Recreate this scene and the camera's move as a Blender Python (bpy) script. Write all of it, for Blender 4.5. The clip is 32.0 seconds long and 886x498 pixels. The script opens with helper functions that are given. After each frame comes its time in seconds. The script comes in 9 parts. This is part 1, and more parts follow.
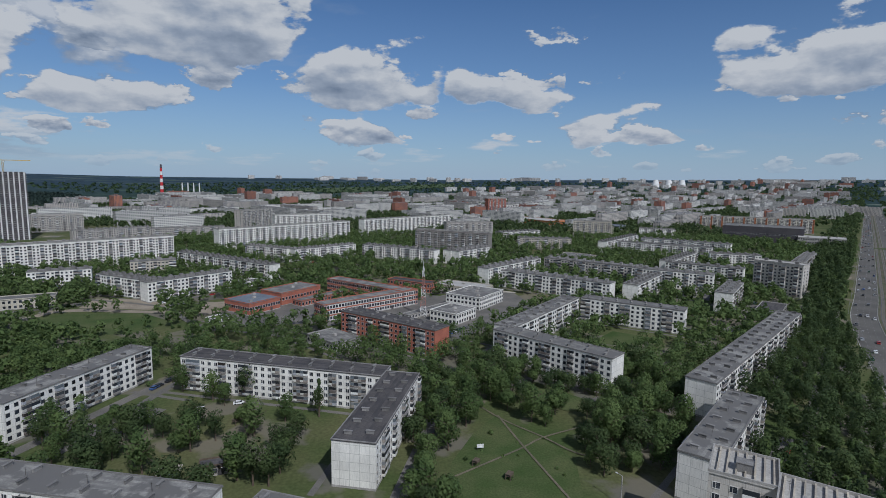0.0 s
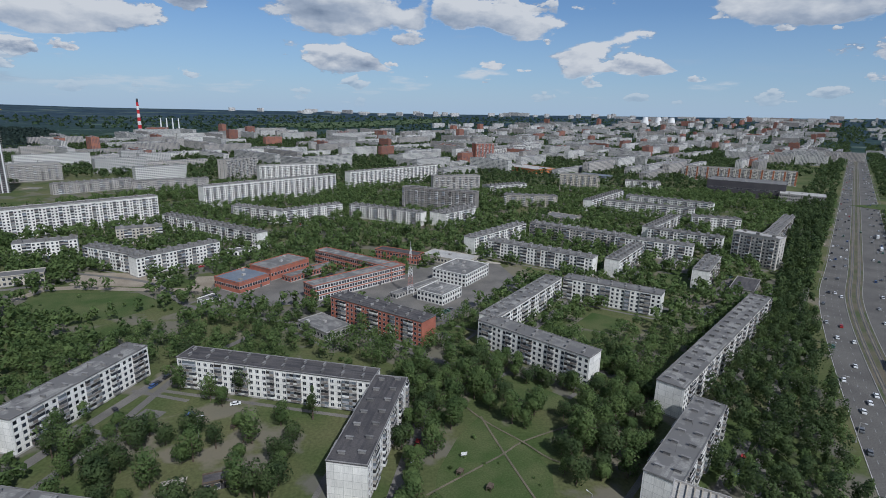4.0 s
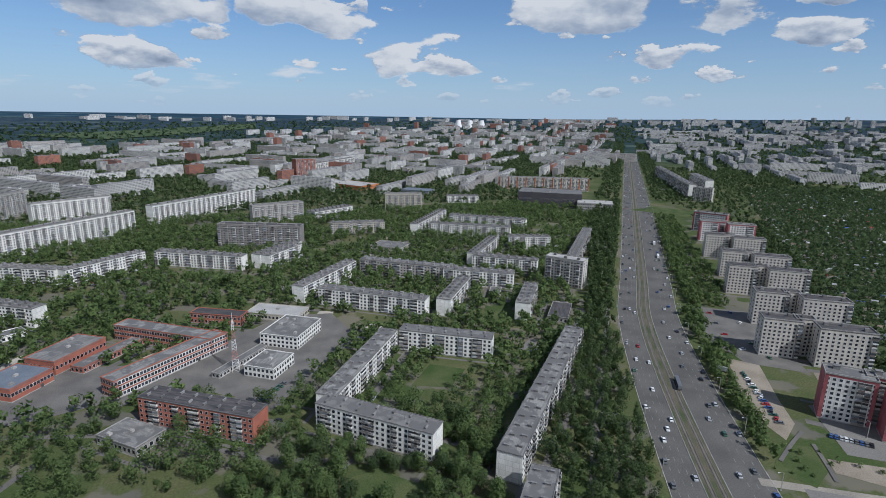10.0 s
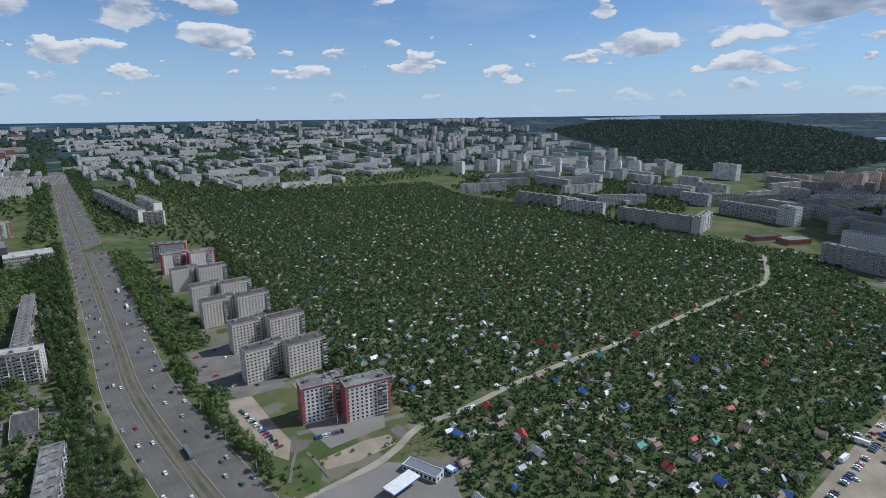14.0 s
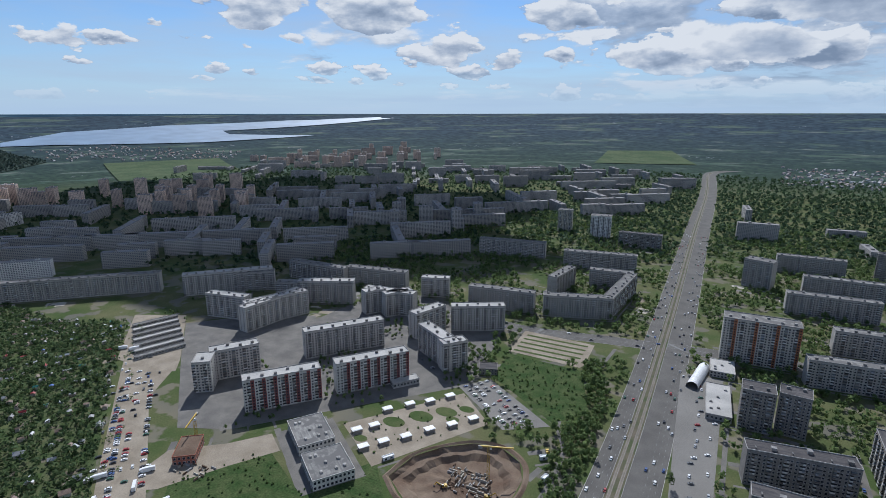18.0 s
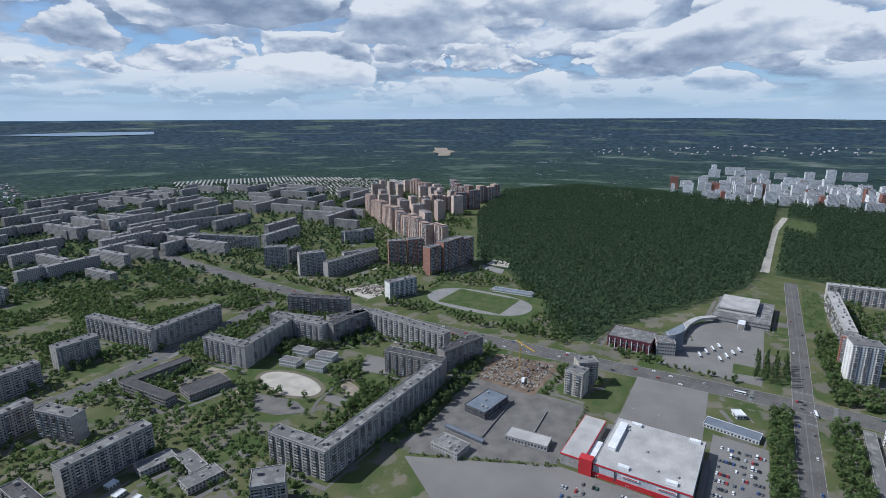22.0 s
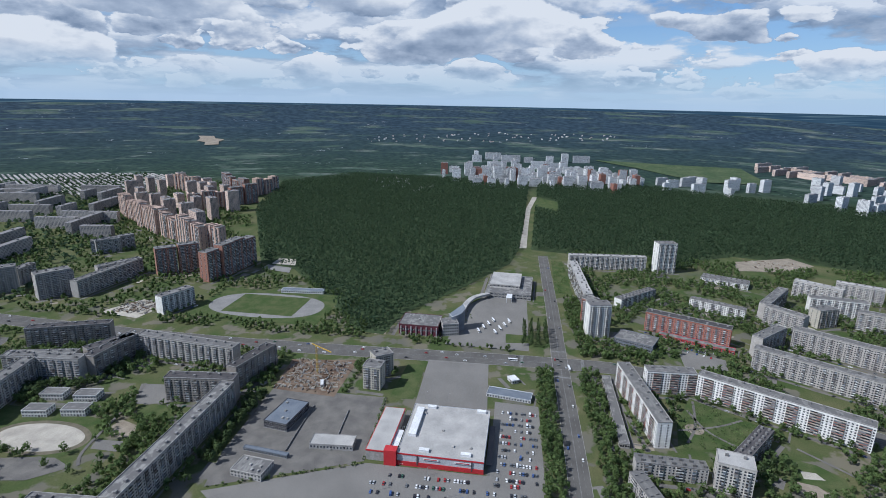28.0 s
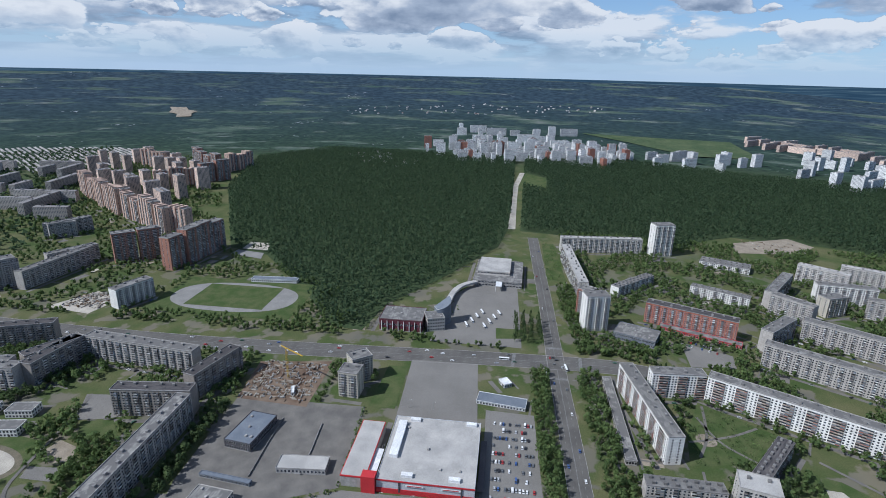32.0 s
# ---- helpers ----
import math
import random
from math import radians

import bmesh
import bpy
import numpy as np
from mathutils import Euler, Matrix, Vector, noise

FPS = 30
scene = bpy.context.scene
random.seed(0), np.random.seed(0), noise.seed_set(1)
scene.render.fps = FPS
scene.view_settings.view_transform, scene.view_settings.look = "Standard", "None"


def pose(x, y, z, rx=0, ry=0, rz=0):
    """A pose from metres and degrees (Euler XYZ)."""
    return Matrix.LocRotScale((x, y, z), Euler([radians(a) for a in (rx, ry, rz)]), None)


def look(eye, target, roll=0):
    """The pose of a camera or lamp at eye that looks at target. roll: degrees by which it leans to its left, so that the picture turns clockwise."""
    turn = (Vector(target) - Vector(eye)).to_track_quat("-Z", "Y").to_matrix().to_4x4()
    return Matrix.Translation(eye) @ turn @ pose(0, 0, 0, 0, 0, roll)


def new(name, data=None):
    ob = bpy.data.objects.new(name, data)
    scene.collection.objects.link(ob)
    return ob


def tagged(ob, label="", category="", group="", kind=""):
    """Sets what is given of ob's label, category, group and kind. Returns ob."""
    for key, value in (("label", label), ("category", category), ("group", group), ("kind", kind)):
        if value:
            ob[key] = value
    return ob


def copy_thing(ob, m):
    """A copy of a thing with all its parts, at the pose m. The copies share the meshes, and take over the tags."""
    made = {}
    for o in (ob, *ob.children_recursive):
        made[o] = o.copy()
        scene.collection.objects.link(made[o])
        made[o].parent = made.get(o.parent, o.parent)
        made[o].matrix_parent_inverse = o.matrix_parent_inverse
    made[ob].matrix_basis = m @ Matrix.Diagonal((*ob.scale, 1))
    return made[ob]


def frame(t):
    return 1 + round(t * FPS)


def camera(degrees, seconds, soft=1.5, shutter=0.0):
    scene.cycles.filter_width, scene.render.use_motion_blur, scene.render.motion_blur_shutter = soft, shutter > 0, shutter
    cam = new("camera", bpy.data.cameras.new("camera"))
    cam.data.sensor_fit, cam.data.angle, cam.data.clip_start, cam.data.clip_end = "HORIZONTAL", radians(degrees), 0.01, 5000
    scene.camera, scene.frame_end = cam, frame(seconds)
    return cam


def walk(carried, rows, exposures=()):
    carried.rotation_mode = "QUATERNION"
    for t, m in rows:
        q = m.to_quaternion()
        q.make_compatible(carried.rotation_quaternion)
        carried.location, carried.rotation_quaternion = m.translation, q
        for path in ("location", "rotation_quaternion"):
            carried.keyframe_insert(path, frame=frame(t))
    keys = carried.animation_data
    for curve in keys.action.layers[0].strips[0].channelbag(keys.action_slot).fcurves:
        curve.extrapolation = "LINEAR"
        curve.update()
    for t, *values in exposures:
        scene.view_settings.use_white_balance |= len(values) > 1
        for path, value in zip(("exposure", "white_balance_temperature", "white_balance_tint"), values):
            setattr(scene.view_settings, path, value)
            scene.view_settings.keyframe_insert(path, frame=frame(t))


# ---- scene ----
def lens_row(t, eye, target, roll):
    return t, look(eye, target, roll)


cam = camera(78.8, 32.0, soft=0.35)
# seconds, eye, a point looked at, roll: the craft climbs from 94 to 310 m and turns to the right
PATH = [
    (0, (0.0, 0.0, 93.8), (0.01, 99.19, 81.00), 0.79),
    (0.1, (-0.0, 0.2, 93.9), (0.15, 98.88, 78.02), 0.83),
    (0.2, (-0.0, 0.3, 94.0), (0.29, 98.18, 73.57), 0.87),
    (0.3, (-0.1, 0.4, 94.2), (0.43, 97.54, 70.26), 0.91),
    (0.4, (-0.1, 0.6, 94.3), (0.57, 97.37, 69.19), 0.95),
    (0.5, (-0.1, 0.7, 94.5), (0.71, 97.51, 69.33), 0.99),
    (1, (-0.5, 1.0, 94.8), (0.93, 97.81, 69.94), 1.17),
    (1.5, (-0.9, 0.5, 99.7), (0.78, 97.35, 74.76), 1.20),
    (2, (-1.5, 0.6, 105.8), (0.44, 97.40, 80.85), 1.50),
    (2.5, (-1.0, 0.7, 111.5), (0.84, 97.45, 86.46), 1.35),
    (3, (-0.6, 0.1, 117.4), (1.26, 96.97, 92.53), 1.16),
    (3.5, (-0.7, 0.3, 123.0), (1.63, 97.12, 98.23), 1.22),
    (5.5, (-0.2, 3.4, 131.6), (2.81, 99.92, 105.47), 1.53),
    (6, (0.7, 7.8, 131.4), (3.69, 104.38, 105.84), 1.78),
    (6.5, (1.1, 8.4, 130.9), (4.77, 104.98, 105.34), 1.96),
    (7, (1.3, 10.4, 130.9), (4.04, 107.01, 105.02), 1.84),
    (7.5, (1.5, 15.0, 134.5), (4.67, 111.55, 108.70), 1.82),
    (8, (2.9, 19.3, 139.9), (8.94, 115.86, 114.52), 1.78),
    (8.5, (3.0, 19.7, 145.6), (17.40, 115.38, 120.50), 1.56),
    (9, (2.8, 20.3, 150.4), (26.57, 114.15, 125.53), 1.36),
    (9.5, (2.7, 20.3, 156.5), (29.79, 113.28, 131.72), 1.17),
    (10, (2.5, 20.1, 162.5), (35.62, 111.20, 137.97), 1.00),
    (10.5, (2.1, 20.6, 168.0), (42.83, 108.57, 143.60), 0.90),
    (11, (1.5, 20.3, 174.3), (48.70, 105.08, 150.01), 0.72),
    (11.5, (2.2, 19.4, 180.0), (59.37, 97.84, 155.83), 0.45),
    (12, (0.5, 20.1, 186.1), (71.84, 85.95, 162.06), 0.19),
    (12.5, (0.6, 20.4, 191.8), (76.01, 81.44, 167.67), 0.13),
    (13, (1.1, 20.0, 196.9), (82.54, 72.73, 172.74), -0.09),
    (13.5, (1.4, 19.6, 202.3), (89.18, 60.89, 178.06), -0.30),
    (14, (1.8, 19.4, 207.8), (95.18, 45.83, 183.48), -0.47),
    (14.5, (0.4, 18.6, 213.2), (96.97, 27.03, 188.85), -0.72),
    (15, (0.5, 18.7, 219.5), (96.82, 7.78, 194.80), -0.76),
    (15.5, (0.3, 19.9, 225.7), (92.52, -9.51, 200.71), -0.73),
    (17.5, (0.7, 25.3, 248.3), (60.36, -50.89, 223.13), 0.08),
    (18, (0.5, 25.1, 254.1), (45.20, -60.80, 228.97), 0.13),
    (18.5, (1.6, 25.4, 258.7), (31.80, -66.67, 233.80), 0.19),
    (19, (1.2, 24.7, 264.0), (14.91, -71.18, 239.18), 0.19),
    (19.5, (1.2, 24.3, 268.3), (-2.14, -72.50, 243.61), 0.23),
    (20, (1.3, 24.4, 274.8), (-20.80, -69.99, 250.16), 0.26),
    (20.5, (1.1, 23.0, 277.4), (-36.76, -66.35, 253.07), 0.26),
    (21, (-0.2, 22.1, 284.6), (-55.13, -57.84, 260.09), 0.28),
    (21.5, (-0.1, 23.5, 288.3), (-69.75, -44.05, 264.07), 0.16),
    (22, (-2.0, 25.8, 293.8), (-84.46, -25.38, 269.55), -0.09),
    (22.5, (-1.2, 24.5, 299.2), (-92.47, -8.33, 274.93), 0.04),
    (23, (-2.2, 24.8, 305.5), (-98.49, 13.19, 281.01), -0.01),
    (23.5, (-1.9, 22.4, 310.0), (-98.88, 22.88, 285.49), 0.14),
    (24, (-0.7, 21.5, 311.8), (-97.64, 23.59, 287.26), 0.51),
    (24.5, (-0.7, 21.1, 312.0), (-97.54, 22.23, 287.20), 0.77),
    (25, (-0.8, 21.6, 311.5), (-97.61, 20.43, 286.55), 0.90),
    (25.5, (-0.5, 22.0, 310.8), (-97.29, 18.55, 285.78), 1.04),
    (27.5, (-1.0, 22.0, 310.7), (-96.83, 10.09, 284.76), 1.27),
    (28, (-2.1, 21.9, 310.6), (-97.43, 7.64, 284.08), 1.11),
    (28.5, (-4.8, 20.9, 309.9), (-99.65, 4.24, 282.96), 1.06),
    (29, (-9.9, 19.8, 310.5), (-104.69, 3.57, 283.13), 0.98),
    (29.5, (-16.6, 19.7, 311.6), (-111.73, 5.48, 284.05), 0.87),
    (30, (-25.9, 18.3, 312.4), (-121.31, 6.90, 284.83), 0.74),
    (30.5, (-35.5, 15.9, 312.7), (-131.13, 6.14, 284.96), 0.75),
    (31, (-47.2, 13.8, 312.7), (-142.70, 4.33, 284.78), 0.86),
    (31.5, (-58.3, 12.2, 311.5), (-153.57, 2.17, 282.66), 1.07),
    (32, (-71.2, 11.3, 310.3), (-165.55, 0.23, 278.96), 1.36),
]
walk(cam, [lens_row(*row) for row in PATH],
     [(t, stops, kelvin, 10) for t, stops, kelvin in ((0.0, -0.64, 5800), (2.0, -0.46, 5800), (7.0, -0.36, 5800), (13.0, -0.20, 5750), (18.0, -0.12, 5750), (22.0, -0.12, 5650), (32.0, -0.10, 5650))])

# ---- world and sun ----
SUN_AZ = radians(152)      # compass way to the sun, clockwise from +y
SUN_EL = radians(46)


def links(tree):
    return tree.nodes, tree.links.new


def math_node(nodes, link, op, a, b=None, c=None, clamp=False):
    m = nodes.new("ShaderNodeMath")
    m.operation, m.use_clamp = op, clamp
    for i, v in enumerate((a, b, c)):
        if v is None:
            continue
        if isinstance(v, (int, float)):
            m.inputs[i].default_value = v
        else:
            link(v, m.inputs[i])
    return m.outputs[0]


def ramp_node(nodes, link, value, stops, mode="LINEAR"):
    r = nodes.new("ShaderNodeValToRGB")
    r.color_ramp.interpolation = mode
    while len(r.color_ramp.elements) < len(stops):
        r.color_ramp.elements.new(0.5)
    for e, (pos, col) in zip(r.color_ramp.elements, stops):
        e.position, e.color = pos, (*col, 1) if len(col) == 3 else (col[0],) * 3 + (1,)
    link(value, r.inputs[0])
    return r.outputs[0]


def compass(nodes, link, x, y):
    """Compass way in radians, counted from the south-east."""
    c, s = math.cos(radians(133)), math.sin(radians(133))
    across = math_node(nodes, link, "SUBTRACT", math_node(nodes, link, "MULTIPLY", x, c), math_node(nodes, link, "MULTIPLY", y, s))
    ahead = math_node(nodes, link, "ADD", math_node(nodes, link, "MULTIPLY", x, s), math_node(nodes, link, "MULTIPLY", y, c))
    return math_node(nodes, link, "ARCTAN2", across, ahead)


def make_world():
    world = bpy.data.worlds.new("sky")
    scene.world = world
    world.use_nodes = True
    nodes, link = links(world.node_tree)
    nodes.clear()
    sky = nodes.new("ShaderNodeTexSky")
    sky.sky_type, sky.sun_disc = "NISHITA", False
    sky.sun_elevation, sky.sun_rotation = SUN_EL, SUN_AZ
    sky.altitude, sky.air_density, sky.dust_density, sky.ozone_density = 200, 1.0, 0.2, 4.0
    tc = nodes.new("ShaderNodeTexCoord")
    sep = nodes.new("ShaderNodeSeparateXYZ")
    link(tc.outputs["Generated"], sep.inputs[0])
    x, y, z = sep.outputs
    zc = math_node(nodes, link, "MAXIMUM", z, 0.0)
    turn = compass(nodes, link, x, y)

    def layer(across, rise, seed, lift, detail, rough=0.55):
        """Noise laid round the sky, drawn out flat towards the skyline."""
        up = math_node(nodes, link, "LOGARITHM", math_node(nodes, link, "ADD", zc, 0.045 + lift), math.e)
        vec = nodes.new("ShaderNodeCombineXYZ")
        link(math_node(nodes, link, "MULTIPLY", turn, across), vec.inputs[0])
        link(math_node(nodes, link, "MULTIPLY", up, rise), vec.inputs[1])
        vec.inputs[2].default_value = seed
        n = nodes.new("ShaderNodeTexNoise")
        n.inputs["Scale"].default_value, n.inputs["Detail"].default_value = 1.0, detail
        n.inputs["Roughness"].default_value = rough
        link(vec.outputs[0], n.inputs["Vector"])
        return n.outputs["Fac"]

    # more cloud towards the south and west
    side = math_node(nodes, link, "ADD", math_node(nodes, link, "MULTIPLY", x, -0.17), math_node(nodes, link, "MULTIPLY", y, -0.11))

    def vec_node(op, a, b, c=None):
        n = nodes.new("ShaderNodeVectorMath")
        n.operation = op
        for k, q in enumerate((a, b, c)):
            if isinstance(q, tuple):
                n.inputs[k].default_value = q
            elif q is not None:
                link(q, n.inputs[k])
        return n.outputs

    def grain_at(vec, scale, detail, rough):
        n = nodes.new("ShaderNodeTexNoise")
        n.inputs["Scale"].default_value, n.inputs["Detail"].default_value, n.inputs["Roughness"].default_value = scale, detail, rough
        link(vec, n.inputs["Vector"])
        return n.outputs["Fac"]

    round_sky = nodes.new("ShaderNodeCombineXYZ")
    link(turn, round_sky.inputs[0]), link(zc, round_sky.inputs[1])

    def puffs(cells, seed, small, large, amount, low, high):
        """Cover and light of one size of heap cloud, one to a cell, flat below and bulging above, between two heights."""
        at = vec_node("MULTIPLY_ADD", round_sky.outputs[0], (cells, cells * 2.0, 0.0), seed)[0]
        v = nodes.new("ShaderNodeTexVoronoi")
        v.voronoi_dimensions, v.feature = "2D", "F1"
        v.inputs["Scale"].default_value, v.inputs["Randomness"].default_value = 1.0, 0.85
        link(at, v.inputs["Vector"])
        w = nodes.new("ShaderNodeTexVoronoi")
        w.voronoi_dimensions, w.feature = "2D", "F2"
        w.inputs["Scale"].default_value, w.inputs["Randomness"].default_value = 1.0, 0.85
        link(at, w.inputs["Vector"])
        gap = math_node(nodes, link, "SUBTRACT", w.outputs["Distance"], v.outputs["Distance"])
        delta = vec_node("SUBTRACT", at, v.outputs["Position"])[0]
        part_of = nodes.new("ShaderNodeSeparateXYZ")
        link(delta, part_of.inputs[0])
        rise = part_of.outputs[1]
        reach = vec_node("LENGTH", delta, None)["Value"]
        under = math_node(nodes, link, "MULTIPLY", math_node(nodes, link, "MINIMUM", rise, 0.0), -1.0)
        dist = math_node(nodes, link, "MULTIPLY_ADD", under, 1.3, reach)
        grain = grain_at(at, 2.3, 9, 0.58)
        above = grain_at(vec_node("ADD", at, (0.02, 0.10, 0.0))[0], 2.3, 5, 0.5)
        chance = nodes.new("ShaderNodeSeparateXYZ")
        link(v.outputs["Color"], chance.inputs[0])
        size = math_node(nodes, link, "MULTIPLY_ADD", chance.outputs[0], large - small, small)
        size = math_node(nodes, link, "MULTIPLY_ADD", side, amount, size)
        outside = math_node(nodes, link, "ADD", math_node(nodes, link, "MAXIMUM", math_node(nodes, link, "SUBTRACT", low, zc), 0.0), math_node(nodes, link, "MAXIMUM", math_node(nodes, link, "SUBTRACT", zc, high), 0.0))
        size = math_node(nodes, link, "MULTIPLY_ADD", outside, -9.0, size)
        dens = math_node(nodes, link, "SUBTRACT", math_node(nodes, link, "MULTIPLY_ADD", math_node(nodes, link, "SUBTRACT", grain, 0.5), 1.35, size), dist)
        border = math_node(nodes, link, "MULTIPLY_ADD", math_node(nodes, link, "SUBTRACT", grain, 0.64), 0.9, math_node(nodes, link, "MULTIPLY", gap, 1.4))
        dens = math_node(nodes, link, "MINIMUM", dens, border)
        mask = ramp_node(nodes, link, math_node(nodes, link, "MULTIPLY_ADD", dens, 4.0, 0.5), [(0.46, (0,)), (0.74, (1,))], "EASE")
        tone = math_node(nodes, link, "MULTIPLY_ADD", rise, 1.1, 0.66)
        tone = math_node(nodes, link, "MULTIPLY_ADD", math_node(nodes, link, "SUBTRACT", grain, above), 3.0, tone)
        tone = math_node(nodes, link, "SUBTRACT", tone, math_node(nodes, link, "MULTIPLY", math_node(nodes, link, "MAXIMUM", math_node(nodes, link, "SUBTRACT", dens, 0.12), 0.0), 0.9), clamp=True)
        return mask, tone

    mask, tone = puffs(12.0, (3.1, 7.7, 0.0), -0.10, 0.52, 0.5, 0.025, 0.10)
    for cells, seed, small, large, amount, low, high in ((5.6, (14.6, 3.4, 0.0), 0.06, 0.62, 0.9, 0.07, 0.22), (3.0, (5.9, 12.2, 0.0), 0.16, 0.74, 0.9, 0.12, 0.8)):
        m2, t2 = puffs(cells, seed, small, large, amount, low, high)
        both = nodes.new("ShaderNodeMixRGB")
        link(m2, both.inputs[0]), link(tone, both.inputs[1]), link(t2, both.inputs[2])
        tone, mask = both.outputs[0], math_node(nodes, link, "MAXIMUM", mask, m2)
    # a broken sheet of cloud behind the heaps, thick in the south and west
    bank, over = layer(5.2, 2.4, 4.3, 0.0, 10, 0.58), layer(5.2, 2.4, 4.3, 0.03, 6)
    m2 = ramp_node(nodes, link, math_node(nodes, link, "MULTIPLY_ADD", side, 0.8, bank), [(0.54, (0,)), (0.64, (0.9,))], "EASE")
    t2 = math_node(nodes, link, "MULTIPLY_ADD", math_node(nodes, link, "SUBTRACT", bank, over), 4.0, 0.50, clamp=True)
    both = nodes.new("ShaderNodeMixRGB")
    link(mask, both.inputs[0]), link(t2, both.inputs[1]), link(tone, both.inputs[2])
    tone, mask = both.outputs[0], math_node(nodes, link, "MAXIMUM", mask, m2)
    cloud = ramp_node(nodes, link, tone, [(0.0, (0.28, 0.35, 0.46)), (0.45, (0.52, 0.585, 0.68)), (0.92, (0.97, 0.965, 0.95))])
    thin = ramp_node(nodes, link, math_node(nodes, link, "ADD", layer(3.0, 3.0, 9.0, 0.0, 5), math_node(nodes, link, "MULTIPLY", y, -0.14)),
                     [(0.50, (0,)), (0.80, (0.7,))])
    blue = nodes.new("ShaderNodeMixRGB")
    blue.blend_type = "MULTIPLY"
    blue.inputs[0].default_value, blue.inputs[2].default_value = 1, (1.16, 1.38, 1.60, 1)
    link(sky.outputs[0], blue.inputs[1])
    veil = nodes.new("ShaderNodeMixRGB")
    veil.inputs[2].default_value = (8.0, 8.8, 9.8, 1)
    link(thin, veil.inputs[0]), link(blue.outputs[0], veil.inputs[1])
    # pale band of distant air above the skyline
    low = ramp_node(nodes, link, zc, [(0.0, (0.85,)), (0.05, (0.52,)), (0.16, (0.16,)), (0.34, (0.0,))])
    air = nodes.new("ShaderNodeMixRGB")
    air.inputs[2].default_value = (7.8, 9.9, 12.2, 1)
    link(low, air.inputs[0]), link(veil.outputs[0], air.inputs[1])
    bright = nodes.new("ShaderNodeMixRGB")
    bright.blend_type = "MULTIPLY"
    bright.inputs[0].default_value, bright.inputs[2].default_value = 1, (13.4, 13.4, 13.4, 1)
    link(cloud, bright.inputs[1])
    far = ramp_node(nodes, link, zc, [(0.0, (0.05,)), (0.025, (0.3,)), (0.07, (1.0,))])
    mix = nodes.new("ShaderNodeMixRGB")
    link(math_node(nodes, link, "MULTIPLY", mask, far), mix.inputs[0])
    link(air.outputs[0], mix.inputs[1]), link(bright.outputs[0], mix.inputs[2])
    # haze-blue plain painted into the sky beyond the built land, up to the true skyline's dip
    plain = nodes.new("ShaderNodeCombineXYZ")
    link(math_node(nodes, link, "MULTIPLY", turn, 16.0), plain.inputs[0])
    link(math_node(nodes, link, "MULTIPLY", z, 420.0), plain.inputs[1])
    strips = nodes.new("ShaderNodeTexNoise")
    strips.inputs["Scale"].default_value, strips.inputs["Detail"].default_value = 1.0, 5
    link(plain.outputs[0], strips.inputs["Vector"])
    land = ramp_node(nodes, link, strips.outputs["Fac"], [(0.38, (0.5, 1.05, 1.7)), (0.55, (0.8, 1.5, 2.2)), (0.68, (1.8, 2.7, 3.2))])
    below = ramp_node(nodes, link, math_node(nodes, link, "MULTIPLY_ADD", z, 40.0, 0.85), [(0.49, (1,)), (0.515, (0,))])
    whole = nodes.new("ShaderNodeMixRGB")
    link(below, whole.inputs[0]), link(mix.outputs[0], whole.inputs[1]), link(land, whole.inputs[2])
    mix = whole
    back, out = nodes.new("ShaderNodeBackground"), nodes.new("ShaderNodeOutputWorld")
    back.inputs[1].default_value = 0.062
    link(mix.outputs[0], back.inputs[0]), link(back.outputs[0], out.inputs[0])


make_world()
sun = new("sun", bpy.data.lights.new("sun", "SUN"))
sun.data.energy, sun.data.angle, sun.data.color = 4.9, radians(0.5), (1.0, 0.96, 0.90)
TO_SUN = Vector((math.sin(SUN_AZ) * math.cos(SUN_EL), math.cos(SUN_AZ) * math.cos(SUN_EL), math.sin(SUN_EL)))
sun.matrix_world = look(TO_SUN * 3000, (0, 0, 0))


